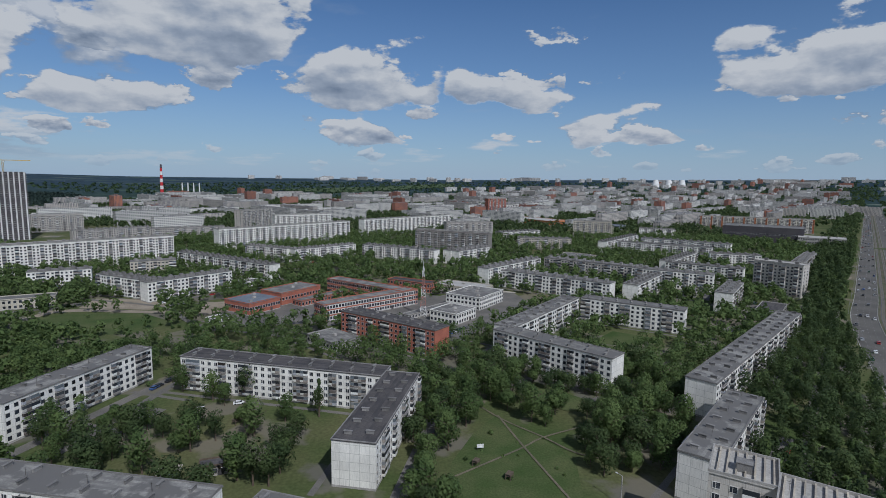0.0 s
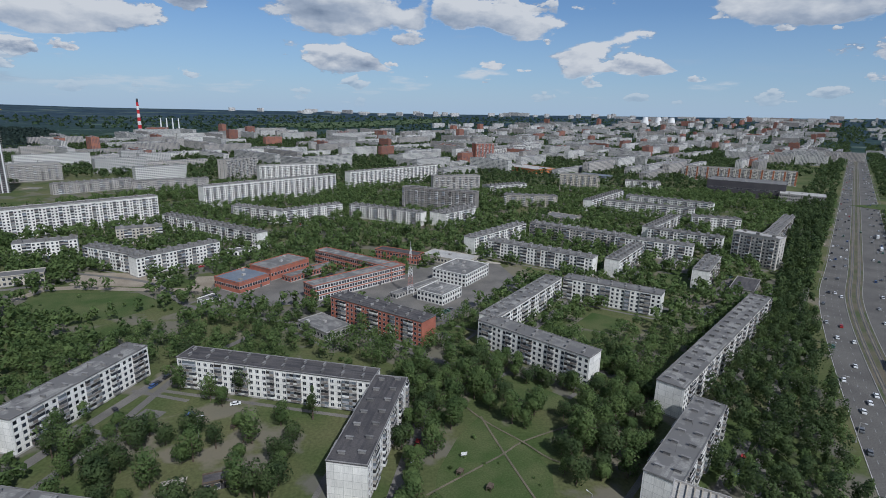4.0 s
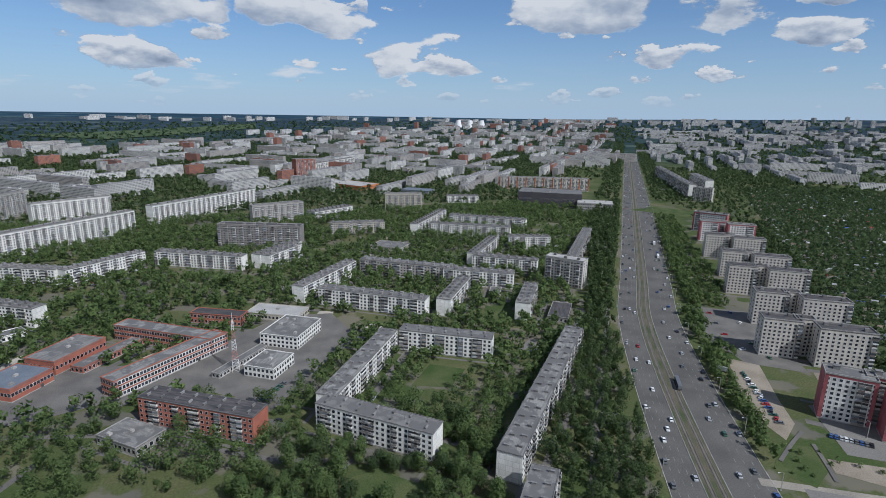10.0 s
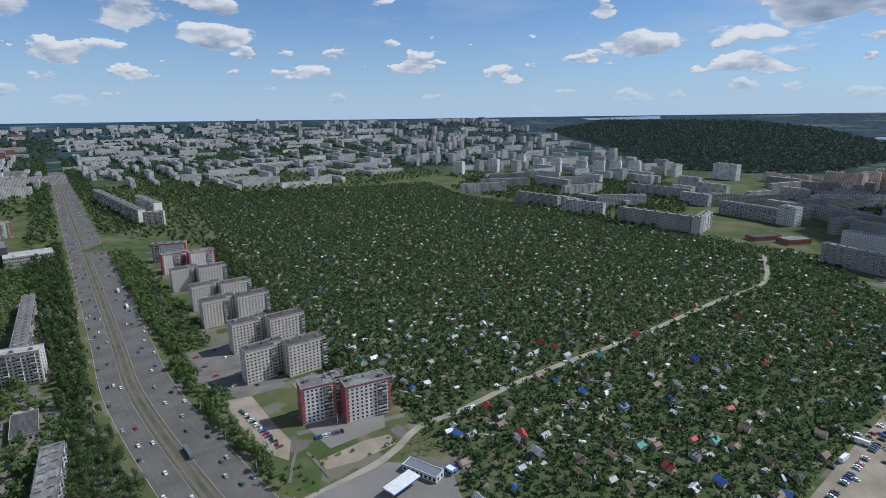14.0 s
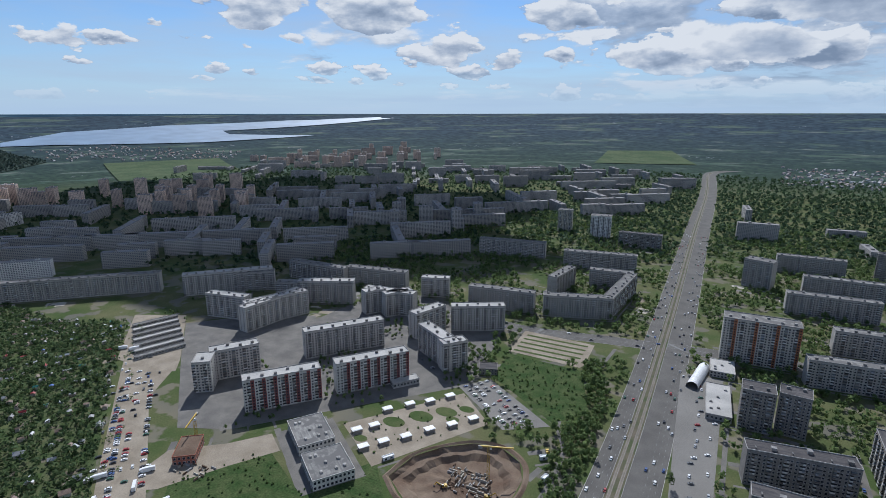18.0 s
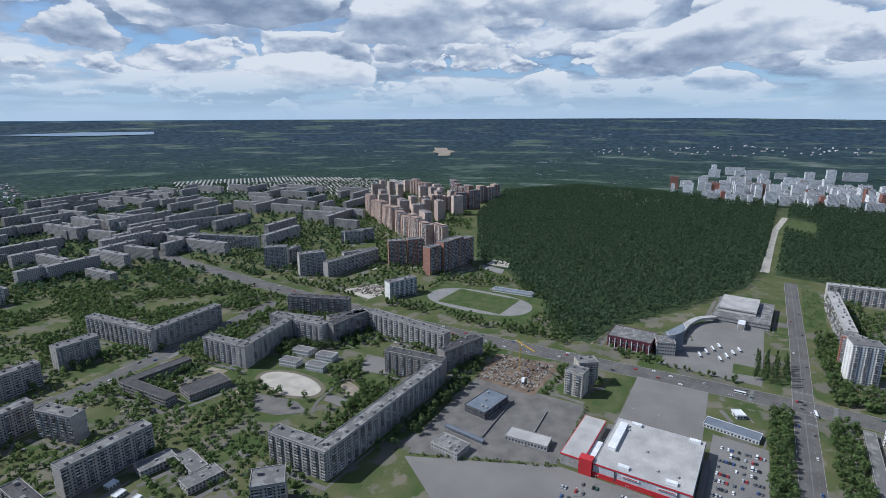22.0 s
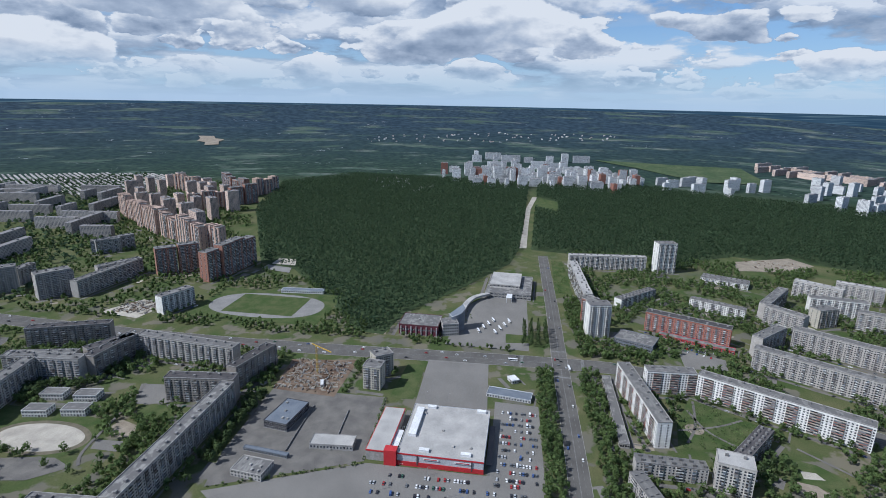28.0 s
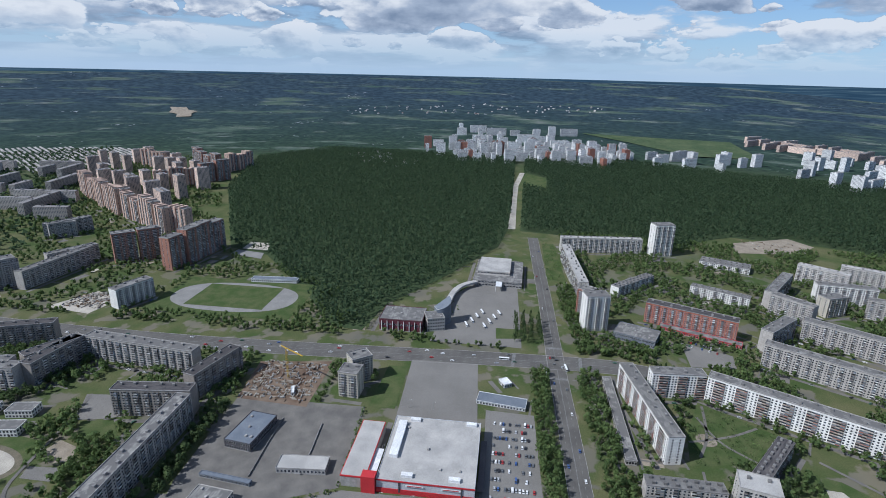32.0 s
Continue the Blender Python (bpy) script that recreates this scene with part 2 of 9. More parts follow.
# ---- materials ----
def surface(name, base, second=None, scale=0.3, fine=6.0, rough=0.9, metal=0.0, bump=0.15, island=0.0, each=0.0, spec=0.3, speck=(0.78, 1.15)):
    """Two colours mixed by a coarse noise, with a fine grain on top; each: how much single objects differ."""
    mat = bpy.data.materials.new(name)
    mat.use_nodes = True
    nodes, link = links(mat.node_tree)
    bsdf = nodes["Principled BSDF"]
    bsdf.inputs["Roughness"].default_value, bsdf.inputs["Metallic"].default_value = rough, metal
    bsdf.inputs["Specular IOR Level"].default_value = spec
    geo = nodes.new("ShaderNodeNewGeometry")
    a = nodes.new("ShaderNodeTexNoise")
    a.inputs["Scale"].default_value, a.inputs["Detail"].default_value = scale, 5
    b = nodes.new("ShaderNodeTexNoise")
    b.inputs["Scale"].default_value, b.inputs["Detail"].default_value = fine, 3
    link(geo.outputs["Position"], a.inputs["Vector"]), link(geo.outputs["Position"], b.inputs["Vector"])
    second = second or tuple(c * 0.72 for c in base)
    col = ramp_node(nodes, link, a.outputs["Fac"], [(0.36, base), (0.64, second)])
    grain = nodes.new("ShaderNodeMixRGB")
    grain.blend_type, grain.inputs[0].default_value = "MULTIPLY", 1.0
    link(col, grain.inputs[1])
    link(ramp_node(nodes, link, b.outputs["Fac"], [(0.3, (speck[0],)), (0.7, (speck[1],))]), grain.inputs[2])
    result = grain.outputs[0]
    for amount, source in ((island, geo.outputs["Random Per Island"]), (each, None)):
        if amount:
            if source is None:
                source = nodes.new("ShaderNodeObjectInfo").outputs["Random"]
            vary = nodes.new("ShaderNodeMixRGB")
            vary.blend_type, vary.inputs[0].default_value = "MULTIPLY", 1.0
            link(result, vary.inputs[1])
            link(ramp_node(nodes, link, source, [(0.0, (1 - amount,)), (1.0, (1 + amount,))]), vary.inputs[2])
            result = vary.outputs[0]
    link(result, bsdf.inputs["Base Color"])
    if bump:
        bn = nodes.new("ShaderNodeBump")
        bn.inputs["Strength"].default_value, bn.inputs["Distance"].default_value = bump, 0.3
        link(b.outputs["Fac"], bn.inputs["Height"]), link(bn.outputs[0], bsdf.inputs["Normal"])
    return mat


def panel_wall(name, base, joint=0.62, step=(3.2, 2.8)):
    """Concrete panel wall: seams at real panel size, rain stains running down, patched panels of other shade."""
    mat = surface(name, base, tuple(c * 0.86 for c in base), 0.12, 3.0, 0.92, bump=0.02, speck=(0.94, 1.03))
    nodes, link = links(mat.node_tree)
    bsdf = nodes["Principled BSDF"]
    before = bsdf.inputs["Base Color"].links[0].from_socket
    tc = nodes.new("ShaderNodeTexCoord")
    sep = nodes.new("ShaderNodeSeparateXYZ")
    link(tc.outputs["Object"], sep.inputs[0])
    along = math_node(nodes, link, "ADD", sep.outputs[0], sep.outputs[1])
    u = math_node(nodes, link, "DIVIDE", along, step[0])
    v = math_node(nodes, link, "DIVIDE", sep.outputs[2], step[1])
    seam_u = math_node(nodes, link, "LESS_THAN", math_node(nodes, link, "FRACT", u), 0.035)
    seam_v = math_node(nodes, link, "LESS_THAN", math_node(nodes, link, "FRACT", v), 0.045)
    seam = math_node(nodes, link, "MAXIMUM", seam_u, seam_v)
    cell = nodes.new("ShaderNodeCombineXYZ")
    link(math_node(nodes, link, "FLOOR", u), cell.inputs[0]), link(math_node(nodes, link, "FLOOR", v), cell.inputs[1])
    white = nodes.new("ShaderNodeTexWhiteNoise")
    link(cell.outputs[0], white.inputs["Vector"])
    patch = ramp_node(nodes, link, white.outputs["Value"], [(0.0, (0.9,)), (1.0, (1.05,))])
    streak = nodes.new("ShaderNodeTexNoise")
    vec = nodes.new("ShaderNodeCombineXYZ")
    link(math_node(nodes, link, "MULTIPLY", along, 1.1), vec.inputs[0])
    link(math_node(nodes, link, "MULTIPLY", sep.outputs[2], 0.07), vec.inputs[1])
    link(vec.outputs[0], streak.inputs["Vector"])
    run = ramp_node(nodes, link, streak.outputs["Fac"], [(0.45, (1.0,)), (0.75, (0.78,))])
    col = before
    for fac in (patch, run, ramp_node(nodes, link, seam, [(0.0, (1.0,)), (1.0, (joint,))])):
        m = nodes.new("ShaderNodeMixRGB")
        m.blend_type, m.inputs[0].default_value = "MULTIPLY", 1.0
        link(col, m.inputs[1]), link(fac, m.inputs[2])
        col = m.outputs[0]
    link(col, bsdf.inputs["Base Color"])
    return mat


def far_wall(name, base):
    """Walls of far housing estates: rows of dark windows at storey height, each house of its own shade."""
    mat = surface(name, base, tuple(c * 0.8 for c in base), 0.02, 1.0, 0.9, bump=0, island=0.22)
    nodes, link = links(mat.node_tree)
    bsdf = nodes["Principled BSDF"]
    before = bsdf.inputs["Base Color"].links[0].from_socket
    geo = nodes.new("ShaderNodeNewGeometry")
    sep, nor = nodes.new("ShaderNodeSeparateXYZ"), nodes.new("ShaderNodeSeparateXYZ")
    link(geo.outputs["Position"], sep.inputs[0]), link(geo.outputs["Normal"], nor.inputs[0])
    along = math_node(nodes, link, "SUBTRACT", math_node(nodes, link, "MULTIPLY", sep.outputs[1], nor.outputs[0]),
                      math_node(nodes, link, "MULTIPLY", sep.outputs[0], nor.outputs[1]))
    u = math_node(nodes, link, "FRACT", math_node(nodes, link, "DIVIDE", along, 3.2))
    v = math_node(nodes, link, "FRACT", math_node(nodes, link, "DIVIDE", sep.outputs[2], 2.8))
    pane = math_node(nodes, link, "MULTIPLY", math_node(nodes, link, "COMPARE", u, 0.5, 0.27),
                     math_node(nodes, link, "COMPARE", v, 0.55, 0.26))
    upright = math_node(nodes, link, "LESS_THAN", math_node(nodes, link, "ABSOLUTE", nor.outputs[2]), 0.5)
    m = nodes.new("ShaderNodeMixRGB")
    m.inputs[2].default_value = (0.06, 0.07, 0.09, 1)
    link(math_node(nodes, link, "MULTIPLY", pane, upright), m.inputs[0])
    link(before, m.inputs[1])
    felt = nodes.new("ShaderNodeMixRGB")
    felt.inputs[1].default_value = (0.21, 0.20, 0.195, 1)
    link(upright, felt.inputs[0]), link(m.outputs[0], felt.inputs[2])
    link(felt.outputs[0], bsdf.inputs["Base Color"])
    return mat


def leaf_mat(name, base, second):
    """Leaves: each clump of its own shade, some light passing through."""
    mat = surface(name, base, second, 0.11, 0.9, 0.8, bump=0, island=0.12, spec=0.15, speck=(0.88, 1.1))
    nodes, link = links(mat.node_tree)
    bsdf, out = nodes["Principled BSDF"], nodes["Material Output"]
    thin, mix = nodes.new("ShaderNodeBsdfTranslucent"), nodes.new("ShaderNodeMixShader")
    link(bsdf.inputs["Base Color"].links[0].from_socket, thin.inputs[0])
    mix.inputs[0].default_value = 0.46
    link(bsdf.outputs[0], mix.inputs[1]), link(thin.outputs[0], mix.inputs[2]), link(mix.outputs[0], out.inputs[0])
    return mat


def flat_by_flat(name, tints, rough, spec=0.3):
    """Balconies: every flat has its own panel or glazing."""
    mat = surface(name, (0.5, 0.5, 0.5), (0.46, 0.46, 0.46), 0.4, 3, rough, bump=0, spec=spec)
    nodes, link = links(mat.node_tree)
    bsdf = nodes["Principled BSDF"]
    before = bsdf.inputs["Base Color"].links[0].from_socket
    tc, sep, info, cell = [nodes.new("ShaderNode" + k) for k in ("TexCoord", "SeparateXYZ", "ObjectInfo", "CombineXYZ")]
    link(tc.outputs["Object"], sep.inputs[0])
    link(math_node(nodes, link, "FLOOR", math_node(nodes, link, "DIVIDE", sep.outputs[0], 3.2)), cell.inputs[0])
    link(math_node(nodes, link, "FLOOR", math_node(nodes, link, "DIVIDE", math_node(nodes, link, "ADD", sep.outputs[2], 1.6), 2.8)), cell.inputs[1])
    link(math_node(nodes, link, "MULTIPLY", info.outputs["Random"], 50.0), cell.inputs[2])
    white = nodes.new("ShaderNodeTexWhiteNoise")
    link(cell.outputs[0], white.inputs["Vector"])
    tint = ramp_node(nodes, link, white.outputs["Value"], [(k / len(tints), tuple(2 * q for q in c)) for k, c in enumerate(tints)], "CONSTANT")
    m = nodes.new("ShaderNodeMixRGB")
    m.blend_type, m.inputs[0].default_value = "MULTIPLY", 1.0
    link(before, m.inputs[1]), link(tint, m.inputs[2])
    link(m.outputs[0], bsdf.inputs["Base Color"])
    return mat


def felt_roof(name, base, patch, share=0.3):
    """Felt roof: sheets laid in strips, seams, and patches of newer or burnt felt."""
    mat = surface(name, base, tuple(c * 0.75 for c in base), 0.12, 1.5, 0.95, bump=0.1, each=0.22)
    nodes, link = links(mat.node_tree)
    bsdf = nodes["Principled BSDF"]
    col = bsdf.inputs["Base Color"].links[0].from_socket
    tc, sep, info = nodes.new("ShaderNodeTexCoord"), nodes.new("ShaderNodeSeparateXYZ"), nodes.new("ShaderNodeObjectInfo")
    link(tc.outputs["Object"], sep.inputs[0])
    shift = math_node(nodes, link, "MULTIPLY", info.outputs["Random"], 37.0)
    u = math_node(nodes, link, "ADD", math_node(nodes, link, "DIVIDE", sep.outputs[0], 7.0), shift)
    v = math_node(nodes, link, "DIVIDE", sep.outputs[1], 1.0)
    vec = nodes.new("ShaderNodeCombineXYZ")
    link(math_node(nodes, link, "MULTIPLY", u, 0.55), vec.inputs[0])
    link(math_node(nodes, link, "MULTIPLY", math_node(nodes, link, "FLOOR", v), 3.7), vec.inputs[1])
    link(shift, vec.inputs[2])
    sheets, stain = nodes.new("ShaderNodeTexNoise"), nodes.new("ShaderNodeTexNoise")
    sheets.inputs["Scale"].default_value, sheets.inputs["Detail"].default_value = 1.0, 1
    stain.inputs["Scale"].default_value, stain.inputs["Detail"].default_value = 0.13, 5
    move = nodes.new("ShaderNodeVectorMath")
    link(tc.outputs["Object"], move.inputs[0]), link(vec.outputs[0], move.inputs[1])
    move.operation = "MULTIPLY_ADD"
    move.inputs[1].default_value = (1, 1, 1)
    off = nodes.new("ShaderNodeCombineXYZ")
    link(shift, off.inputs[2]), link(shift, off.inputs[0])
    link(off.outputs[0], move.inputs[2])
    for l in list(move.inputs[1].links):
        mat.node_tree.links.remove(l)
    link(vec.outputs[0], sheets.inputs["Vector"]), link(move.outputs[0], stain.inputs["Vector"])
    for fac in (ramp_node(nodes, link, sheets.outputs["Fac"], [(0.45, (0.0,)), (0.62, (0.75,))]), ramp_node(nodes, link, stain.outputs["Fac"], [(0.60 - share, (1.0,)), (0.66 - share, (0.0,))])):
        m = nodes.new("ShaderNodeMixRGB")
        m.inputs[2].default_value = (*patch, 1)
        link(fac, m.inputs[0]), link(col, m.inputs[1])
        col = m.outputs[0]
    link(col, bsdf.inputs["Base Color"])
    return mat


M = {
    "w": panel_wall("white_panel", (0.82, 0.80, 0.75)),
    "W": panel_wall("bright_panel", (0.86, 0.84, 0.80)),
    "g": panel_wall("grey_panel", (0.45, 0.42, 0.385)),
    "p": panel_wall("pale_panel", (0.56, 0.525, 0.48)),
    "d": panel_wall("dark_panel", (0.27, 0.25, 0.23)),
    "n": panel_wall("brown_grey_panel", (0.30, 0.27, 0.24)),
    "b": surface("red_brick", (0.39, 0.140, 0.092), (0.31, 0.11, 0.078), 0.2, 8.0, 0.9),
    "q": panel_wall("beige_grey_panel", (0.62, 0.57, 0.51)),
    "s": panel_wall("white_plaster", (0.76, 0.73, 0.70)),
    "v": panel_wall("ivory_panel", (0.62, 0.60, 0.56)),
    "r": panel_wall("cream_panel", (0.56, 0.52, 0.46)),
    "y": panel_wall("sand_panel", (0.50, 0.46, 0.38)),
    "k": panel_wall("pink_beige_panel", (0.60, 0.43, 0.34)),
    "j": panel_wall("red_brown_panel", (0.40, 0.20, 0.145)),
    "x": panel_wall("white_panel_old", (0.80, 0.78, 0.73)),
    "accent_s": surface("red_facade", (0.41, 0.125, 0.135), None, 0.2, 3, 0.7),
    "accent_v": surface("maroon_facade", (0.22, 0.07, 0.07), None, 0.2, 3, 0.7),
    "accent_k": surface("brick_brown_facade", (0.40, 0.17, 0.12), None, 0.2, 3, 0.8),
    "accent_r": surface("orange_facade", (0.40, 0.15, 0.07), None, 0.2, 3, 0.7),
    "roof_felt": felt_roof("roof_felt", (0.25, 0.242, 0.225), (0.135, 0.13, 0.125), 0.12),
    "sandstone": surface("tan_concrete", (0.46, 0.41, 0.33), (0.34, 0.30, 0.25), 0.3, 4, 0.9, each=0.2),
    "roof_dark": felt_roof("dark_roof", (0.10, 0.092, 0.09), (0.045, 0.043, 0.047), 0.3),
    "roof_pale": surface("pale_roof", (0.44, 0.42, 0.39), (0.33, 0.32, 0.30), 0.06, 1.5, 0.9),
    "concrete": surface("concrete", (0.40, 0.38, 0.36), (0.28, 0.27, 0.25), 0.3, 4, 0.9, each=0.15),
    "glass": surface("window_glass", (0.018, 0.022, 0.03), (0.045, 0.05, 0.06), 0.35, 2, 0.2, bump=0, island=0.5, each=0.4, spec=0.35),
    "frame": surface("window_frame", (0.70, 0.70, 0.70), (0.45, 0.42, 0.38), 0.5, 4, 0.6, bump=0, island=0.2),
    "balcony": flat_by_flat("balcony_panel", [(0.74, 0.74, 0.72), (0.24, 0.225, 0.215), (0.50, 0.49, 0.46), (0.14, 0.12, 0.11), (0.34, 0.35, 0.38), (0.62, 0.60, 0.56), (0.18, 0.155, 0.14), (0.28, 0.25, 0.22)], 0.8),
    "balcony_W": flat_by_flat("tan_balcony_panel", [(0.62, 0.58, 0.54), (0.36, 0.20, 0.16), (0.46, 0.36, 0.30), (0.30, 0.13, 0.10), (0.38, 0.33, 0.29), (0.50, 0.44, 0.38), (0.22, 0.16, 0.14)], 0.8),
    # the paler tints put a sky reflection into the glazing's colour
    "balcony_glass": flat_by_flat("balcony_glazing", [(0.03, 0.035, 0.045), (0.06, 0.065, 0.075), (0.02, 0.022, 0.026), (0.13, 0.15, 0.17), (0.035, 0.03, 0.028), (0.05, 0.055, 0.065), (0.20, 0.21, 0.22)], 0.25, 0.5),
    "grass": surface("grass", (0.045, 0.085, 0.022), (0.10, 0.115, 0.045), 0.035, 1.2, 1.0, spec=0.1),
    "asphalt": surface("asphalt", (0.172, 0.162, 0.146), (0.205, 0.193, 0.174), 0.03, 1.5, 0.95, bump=0.05),
    "roof_concrete": surface("roof_concrete", (0.24, 0.23, 0.22), (0.15, 0.145, 0.14), 0.3, 4, 0.9, each=0.3),
    "road": surface("road_asphalt", (0.096, 0.090, 0.082), (0.130, 0.122, 0.110), 0.05, 1.5, 0.95, bump=0.05),
    "paving": surface("paving", (0.172, 0.160, 0.142), (0.122, 0.114, 0.104), 0.07, 2.0, 0.95, bump=0.05),
    "dirt": surface("bare_soil", (0.31, 0.265, 0.205), (0.225, 0.188, 0.14), 0.06, 1.5, 1.0),
    "paint": surface("road_paint", (0.27, 0.27, 0.26), (0.17, 0.17, 0.165), 0.3, 3, 0.8, bump=0),
    "rail": surface("rail_steel", (0.20, 0.18, 0.17), None, 0.3, 4, 0.4, 0.8, bump=0),
    "leaf_a": leaf_mat("leaves", (0.086, 0.134, 0.048), (0.156, 0.215, 0.076)),
    "leaf_b": leaf_mat("dark_leaves", (0.056, 0.088, 0.037), (0.102, 0.142, 0.055)),
    "leaf_c": leaf_mat("pine_needles", (0.046, 0.080, 0.042), (0.078, 0.120, 0.060)),
    "bark": surface("bark", (0.13, 0.10, 0.075), (0.09, 0.07, 0.05), 1.0, 6, 0.95),
}


# ---- mesh helpers ----
def mesh_of(name, verts, faces, mats, index=None):
    me = bpy.data.meshes.new(name)
    verts, faces = np.asarray(verts, np.float32).reshape(-1, 3), np.asarray(faces, np.int32)
    k = faces.shape[1]
    me.vertices.add(len(verts))
    me.vertices.foreach_set("co", verts.ravel())
    me.loops.add(faces.size)
    me.loops.foreach_set("vertex_index", faces.ravel())
    me.polygons.add(len(faces))
    me.polygons.foreach_set("loop_start", np.arange(0, faces.size, k, dtype=np.int32))
    for m in mats:
        me.materials.append(m)
    if index is not None:
        me.polygons.foreach_set("material_index", np.asarray(index, np.int32))
    me.update()
    me.shade_flat()
    return me


CUBE = np.array([(x, y, z) for z in (-0.5, 0.5) for y in (-0.5, 0.5) for x in (-0.5, 0.5)], np.float32)
CUBE_F = np.array([(0, 2, 3, 1), (4, 5, 7, 6), (0, 1, 5, 4), (1, 3, 7, 5), (3, 2, 6, 7), (2, 0, 4, 6)], np.int32)


def boxes(items):
    """Vertices and quads of many boxes: rows of centre x, y, z and size x, y, z."""
    items = np.asarray(items, np.float32).reshape(-1, 6)
    v = CUBE[None] * items[:, None, 3:] + items[:, None, :3]
    f = CUBE_F[None] + 8 * np.arange(len(items), dtype=np.int32)[:, None, None]
    return v.reshape(-1, 3), f.reshape(-1, 4)


def part(name, me, parent, label="", kind="", m=None):
    ob = new(name, me)
    ob.parent = parent
    if m is not None:
        ob.matrix_basis = m
    return tagged(ob, label, kind=kind)


def thing(name, m, label, category, group="", kind=""):
    ob = new(name)
    ob.empty_display_size = 1
    ob.matrix_basis = m
    return tagged(ob, label, category, group, kind)


def sheet(name, pts, z, mat, label="", category="", kind="structure", thick=0.0):
    """A flat area of ground from its outline."""
    bm = bmesh.new()
    face = bm.faces.new([bm.verts.new((x, y, z)) for x, y in pts])
    if face.normal.z < 0:
        face.normal_flip()
    bm.normal_update()
    if face.normal.z < 0:
        face.normal_flip()
    if thick:
        out = bmesh.ops.extrude_face_region(bm, geom=[face])
        bmesh.ops.translate(bm, verts=[v for v in out["geom"] if isinstance(v, bmesh.types.BMVert)], vec=(0, 0, thick))
        bmesh.ops.recalc_face_normals(bm, faces=bm.faces)
    bmesh.ops.triangulate(bm, faces=bm.faces)
    me = bpy.data.meshes.new(name)
    bm.to_mesh(me), bm.free()
    me.materials.append(mat)
    return tagged(new(name, me), label, category, kind=kind)


def smooth_line(pts, step=12.0):
    """A smooth run of points through the given ones."""
    p = [Vector((*q, 0)) for q in pts]
    p = [2 * p[0] - p[1]] + p + [2 * p[-1] - p[-2]]
    out = []
    for a, b, c, d in zip(p, p[1:], p[2:], p[3:]):
        n = max(2, int((c - b).length / step))
        for i in range(n):
            t = i / n
            out.append(0.5 * (2 * b + (c - a) * t + (2 * a - 5 * b + 4 * c - d) * t * t + (3 * b - a - 3 * c + d) * t ** 3))
    return np.array([(v.x, v.y) for v in out + [p[-2]]])


def offset_line(line, off):
    d = np.gradient(line, axis=0)
    d /= np.linalg.norm(d, axis=1, keepdims=True)
    return line + off * np.stack([d[:, 1], -d[:, 0]], 1)


def ribbon(name, line, lo, hi, z, mat, label="", category="road", top=0.0, kind="structure"):
    """A strip along a line between two offsets to its right; top: height of its kerb sides."""
    a, b = offset_line(line, lo), offset_line(line, hi)
    n = len(line)
    cols = [np.c_[a, np.full(n, z)], np.c_[b, np.full(n, z)]]
    if top:
        cols = [np.c_[a, np.full(n, z)], np.c_[a, np.full(n, z + top)], np.c_[b, np.full(n, z + top)], np.c_[b, np.full(n, z)]]
    v = np.stack(cols, 1).reshape(-1, 3)
    w = len(cols)
    i = np.arange(n - 1)[:, None] * w + np.arange(w - 1)[None]
    f = np.stack([i, i + w, i + w + 1, i + 1], -1).reshape(-1, 4)[:, ::-1]
    return tagged(new(name, mesh_of(name, v, f, [mat])), label, category, kind=kind)


# ---- ground ----
from mathutils import geometry  # noqa: E402

rng = np.random.default_rng(7)


def rim_height(az):
    """Height of the far land's rim by compass way, fitted to the skyline in the camera's view: low in the north, higher
    in the south and west.
    """
    return np.interp(np.degrees(az) % 360, [0, 30, 57, 107, 150, 190, 230, 265, 290, 312, 330, 360], [88, 120, 160, 190, 212, 232, 250, 262, 240, 110, 84, 88])


def land_z(x, y):
    r, az = np.hypot(x, y), np.arctan2(x, y)
    s = np.clip((r - 2600) / 2220, 0, 1)
    return rim_height(az) * (s ** 1.5)


